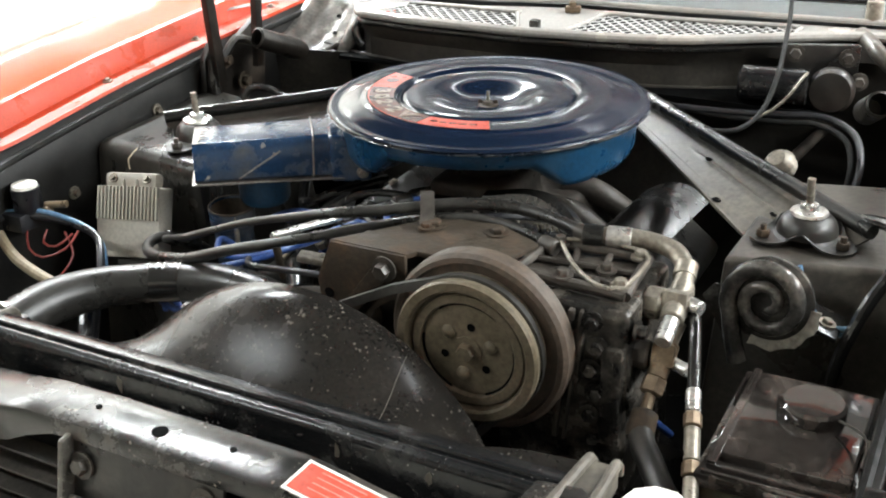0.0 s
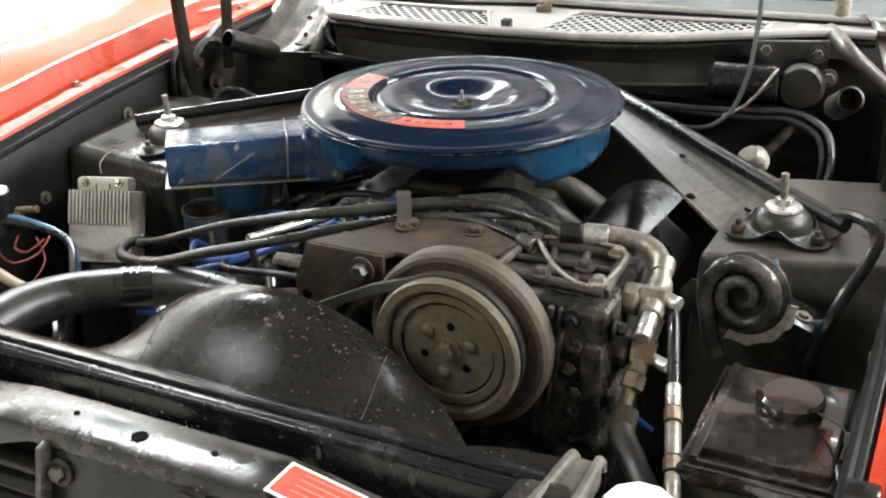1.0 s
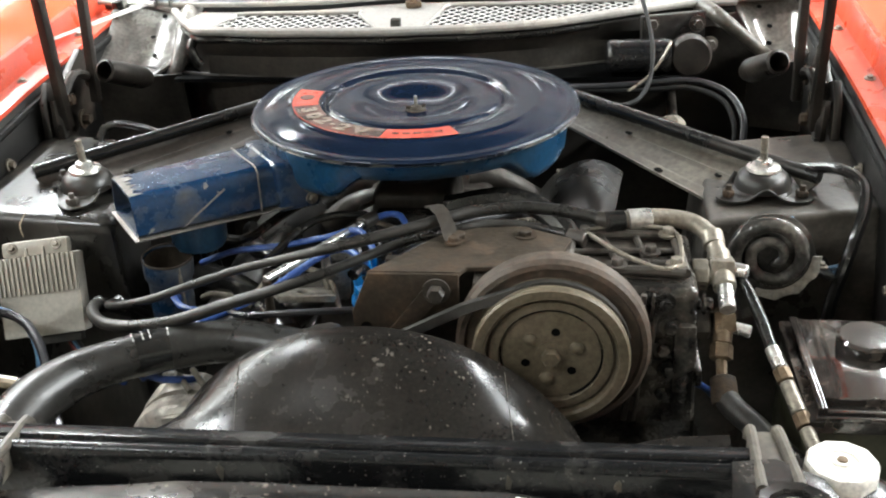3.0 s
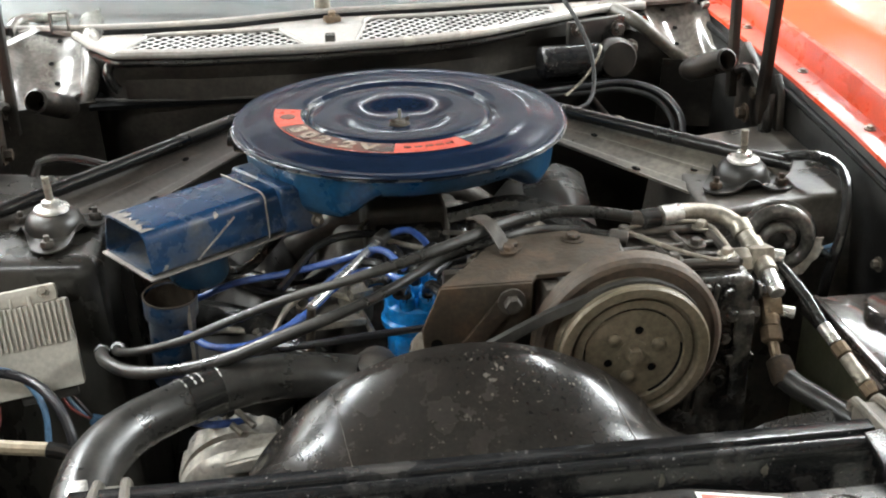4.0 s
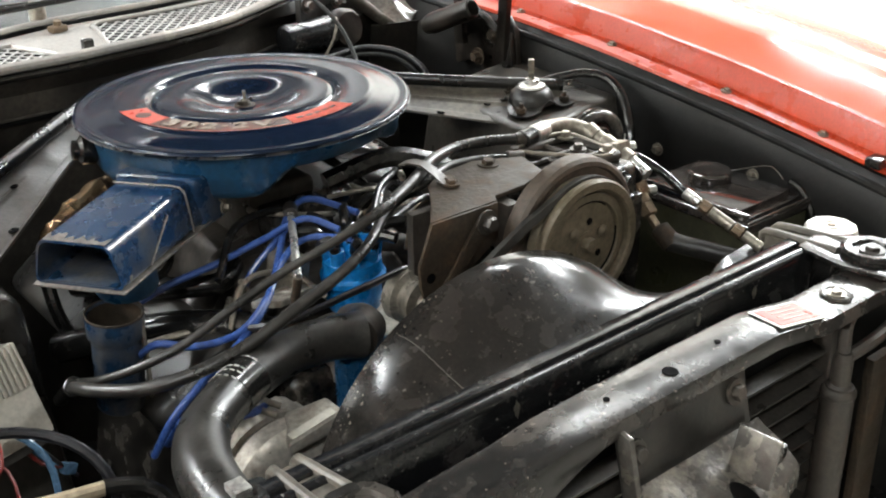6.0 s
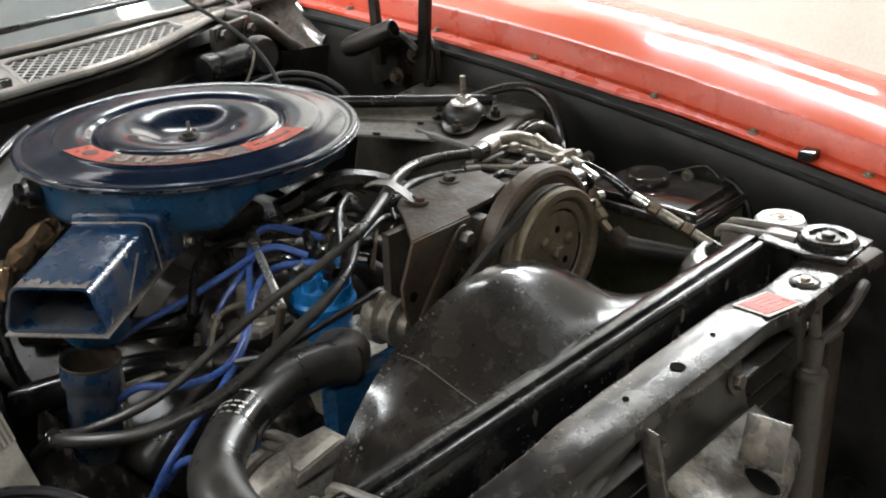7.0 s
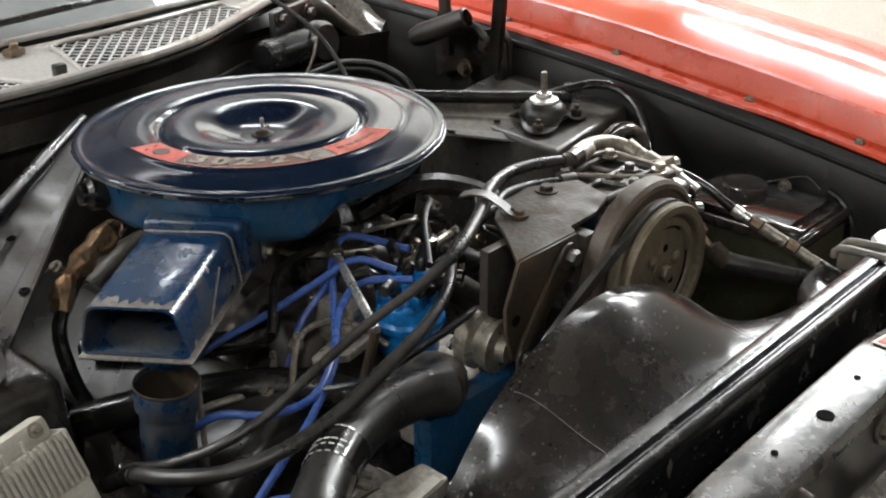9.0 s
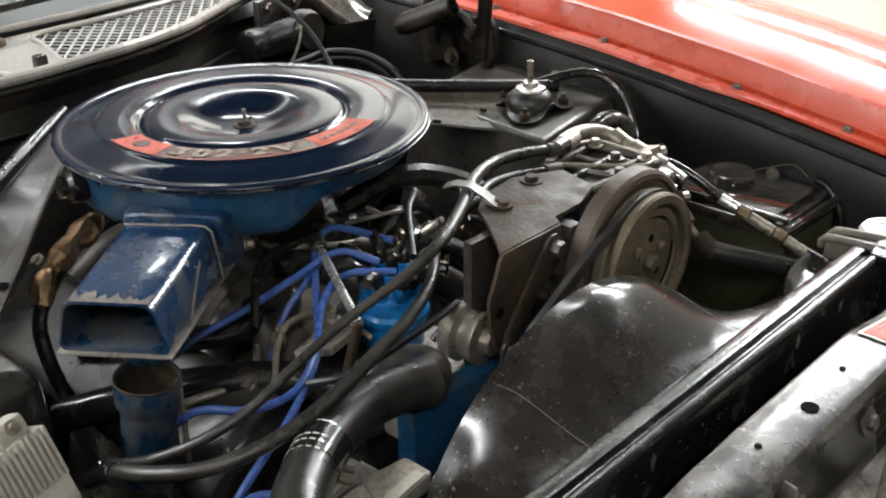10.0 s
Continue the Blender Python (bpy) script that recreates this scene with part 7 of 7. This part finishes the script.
for x in (-0.010, 0.010):
    b = B()
    mbox(b, (x, -0.006, 0.052), (0.004, 0.012, 0.014), 0.0015)
    part("rib", b, MODULE, mo)
b = B()
mbox(b, (0.01, -0.02, -0.054), (0.06, 0.022, 0.012), 0.003)
part("connector", b, BLACK_DUSTY, mo)
b = B()
q0 = MM @ Vector((0.02, -0.02, -0.058))
for k, mt in enumerate((WIRE_RED, WIRE_TEAL, WIRE_BLACK)):
    b = B()
    tube(b, [q0 + Vector((0.006 * k, 0, 0)), q0 + Vector((0.012 + 0.006 * k, -0.004, -0.018)), q0 + Vector((0.028 + 0.004 * k, -0.006, -0.028 - 0.005 * k)), q0 + Vector((0.045, 0.0, -0.05))], 0.0022, 8)
    part("lead", b, mt, mo)
b = B()
box(b, q0 + Vector((0.036, -0.005, -0.034)), (0.016, 0.010, 0.012), (0, 30, 20), 0.002)
part("plug", b, WIRE_TEAL, mo, "pale blue plug")

# ---- relay, reservoir pipe and wires at the passenger's apron ----
rl = thing("starter_relay", (-0.545, -0.31, 0.77), "black starter relay with a white cap", "relay")
b = B()
lathe(b, [(0.0, 0.0), (0.017, 0.0), (0.019, 0.003), (0.019, 0.034), (0.0, 0.035)], Matrix.Translation((-0.540, -0.312, 0.795)), 24)
box(b, (-0.548, -0.315, 0.785), (0.04, 0.05, 0.025), bevel=0.004)
part("body", b, WIRE_BLACK, rl)
b = B()
lathe(b, [(0.0165, 0.0), (0.0175, 0.001), (0.0165, 0.005), (0.0, 0.0055)], Matrix.Translation((-0.540, -0.312, 0.829)), 24)
part("cap", b, WHITE_PLASTIC, rl, "pale round cap")
b = B()
rod(b, (-0.520, -0.30, 0.802), (-0.488, -0.292, 0.806), 0.005, 10)
box(b, (-0.515, -0.302, 0.792), (0.010, 0.012, 0.020), bevel=0.002)
part("terminal", b, BRASS, rl)
for pts, r, mt, nm, lb in (
        ([(-0.575, -0.345, 0.79), (-0.53, -0.318, 0.792), (-0.48, -0.302, 0.785), (-0.43, -0.305, 0.775), (-0.395, -0.335, 0.765), (-0.375, -0.365, 0.74), (-0.372, -0.385, 0.69), (-0.38, -0.40, 0.63)], 0.0054, WIRE_BLACK, "wiring_loom", "dark blue-black taped wiring loom"),
        ([(-0.575, -0.335, 0.795), (-0.52, -0.312, 0.798), (-0.46, -0.300, 0.785), (-0.43, -0.30, 0.77), (-0.41, -0.315, 0.74), (-0.41, -0.33, 0.69)], 0.0035, WIRE_TEAL, "wire", "pale blue wire in the taped loom"),
        ([(-0.53, -0.33, 0.775), (-0.515, -0.345, 0.758), (-0.485, -0.350, 0.752), (-0.455, -0.335, 0.765), (-0.45, -0.315, 0.783)], 0.0016, WIRE_RED, "wire", "thin red wire looped beside the relay"),
        ([(-0.50, -0.322, 0.778), (-0.495, -0.336, 0.766), (-0.470, -0.338, 0.766), (-0.455, -0.320, 0.780)], 0.0016, WIRE_RED, "wire", "thin red wire looped beside the relay"),
        ([(-0.47, -0.32, 0.78), (-0.45, -0.33, 0.755), (-0.455, -0.36, 0.73), (-0.49, -0.375, 0.71)], 0.0016, WIRE_RED, "wire", "thin red wire looped beside the relay"),
        ([(-0.585, -0.335, 0.775), (-0.55, -0.355, 0.765), (-0.50, -0.378, 0.758), (-0.445, -0.392, 0.752), (-0.39, -0.40, 0.748)], 0.0072, CREAM, "overflow_tube", "yellowed plastic overflow tube"),
        ([(-0.39, -0.40, 0.748), (-0.36, -0.41, 0.742), (-0.34, -0.43, 0.72), (-0.34, -0.46, 0.68)], 0.008, RUBBER, "rubber_hose", "short black rubber hose"),
        ([(-0.56, -0.45, 0.745), (-0.50, -0.455, 0.748), (-0.46, -0.468, 0.744), (-0.44, -0.495, 0.73)], 0.014, RUBBER_DUSTY, "rubber_hose", "short grey dusty rubber hose"),
        ([(-0.470, -0.166, 0.846), (-0.472, -0.184, 0.836), (-0.468, -0.188, 0.822)], 0.0009, CREAM, "wire", "thin pale wire over the tower edge")):
    b = B()
    tube(b, pts, r, 10)
    single(nm, b, mt, pts[-1], lb, nm.split("_")[-1])

# ---- alternator ----
al = thing("alternator", (-0.215, -0.395, 0.62), "dull grey aluminium alternator with slotted housing", "alternator")
b = B()
lathe(b, [(0.02, 0.0), (0.050, 0.003), (0.061, 0.008), (0.066, 0.014), (0.066, 0.034), (0.060, 0.036)], axes((-0.218, -0.452, 0.700), (0, 1, 0)), 48)
part("front_housing", b, ALU, al)
b = B()
lathe(b, [(0.059, 0.0), (0.059, 0.014)], axes((-0.218, -0.418, 0.700), (0, 1, 0)), 40)
part("stator", b, CAST, al)
b = B()
m = axes((-0.218, -0.408, 0.700), (0, 1, 0))
rows = []
for r0, z in ((0.056, 0.0), (0.0655, 0.001), (0.067, 0.010), (0.066, 0.034), (0.055, 0.046), (0.02, 0.050)):
    rows.append([b.verts.new(m @ Vector(((r0 - (0.004 if k % 6 in (0, 1) and 0.001 < z < 0.04 else 0)) * math.cos(k * math.pi / 42), (r0 - (0.004 if k % 6 in (0, 1) and 0.001 < z < 0.04 else 0)) * math.sin(k * math.pi / 42), z))) for k in range(84)])
for p, q in zip(rows, rows[1:]):
    for k in range(84):
        b.faces.new((p[k], p[(k + 1) % 84], q[(k + 1) % 84], q[k]))
b.faces.new(rows[0])
b.faces.new(rows[-1])
part("rear_housing", b, ALU, al, "dull aluminium rear housing with a notched edge")
b = B()
hull8(b, [(-0.232, -0.462, 0.752), (-0.166, -0.462, 0.757), (-0.166, -0.420, 0.757), (-0.215, -0.420, 0.752)], [(-0.232, -0.462, 0.7655), (-0.166, -0.462, 0.7775), (-0.166, -0.430, 0.7775), (-0.206, -0.414, 0.768)], 0.004, 3)
part("adjuster_ear", b, ALU, al)
for dx in (0.0, 0.012):
    b = B()
    rod(b, (-0.214 + dx, -0.412 + dx, 0.766), (-0.232 + dx, -0.394 + dx, 0.775), 0.0036, 10)
    part("terminal", b, FIT_GREY, al)
b = B()
box(b, (-0.200, -0.455, 0.7728), (0.052, 0.0115, 0.001), (0, -10.3, 0), 0)
part("label", b, MODULE, al, "pale cream label plate")
b = B()
bolt(b, (-0.245, -0.385, 0.766), (0.2, 0, 1), 0.006, 0.008)
part("bolt", b, STEEL, al)
b = B()
bolt(b, (-0.130, -0.44, 0.735), (0, -1, 0), 0.009, 0.010)
part("bolt", b, STEEL, al)
b = B()
lathe(b, [(0.0, 0), (0.030, 0.0), (0.034, 0.004), (0.028, 0.010), (0.034, 0.018), (0.012, 0.02), (0.0, 0.02)], axes((-0.218, -0.46, 0.700), (0, -1, 0)), 32)
part("pulley", b, PULLEY_DARK, al)

al.location += Vector((0.010, 0.026, -0.030))

# bracket end at the passenger's side of the support
pb = thing("support_end_bracket", (-0.315, -0.59, 0.78), "worn grey ribbed end bracket on the support bar", "bracket")
b = B()
hull8(b, [(-0.316, -0.640, 0.806), (-0.278, -0.640, 0.806), (-0.284, -0.566, 0.800), (-0.312, -0.566, 0.800)], [(-0.316, -0.640, 0.832), (-0.278, -0.640, 0.832), (-0.284, -0.566, 0.822), (-0.312, -0.566, 0.822)], 0.003)
channel = part("channel", b, BRACE, pb, "worn grey channel with two raised ribs")
for x0, x1 in ((-0.3125, -0.3095), (-0.2815, -0.2865)):
    b = B()
    tube(b, [(x0, -0.640, 0.833), (0.5 * (x0 + x1), -0.602, 0.828), (x1, -0.567, 0.8235), (x1, -0.563, 0.812)], 0.0050, 10)
    part("rib", b, BRACE, channel)
b = B()
lathe(b, [(0.030, 0.0), (0.034, 0.003), (0.034, 0.010), (0.030, 0.014), (0.022, 0.013), (0.020, 0.009), (0.0, 0.009)], Matrix.Translation((-0.294, -0.668, 0.828)), 10)
part("collar", b, PANEL_BLACK, pb, "chipped black collar with a dark hollow")
b = B()
box(b, (-0.297, -0.590, 0.79), (0.03, 0.02, 0.05), (0, 0, 0), 0.004)
part("leg", b, BLACK, pb)
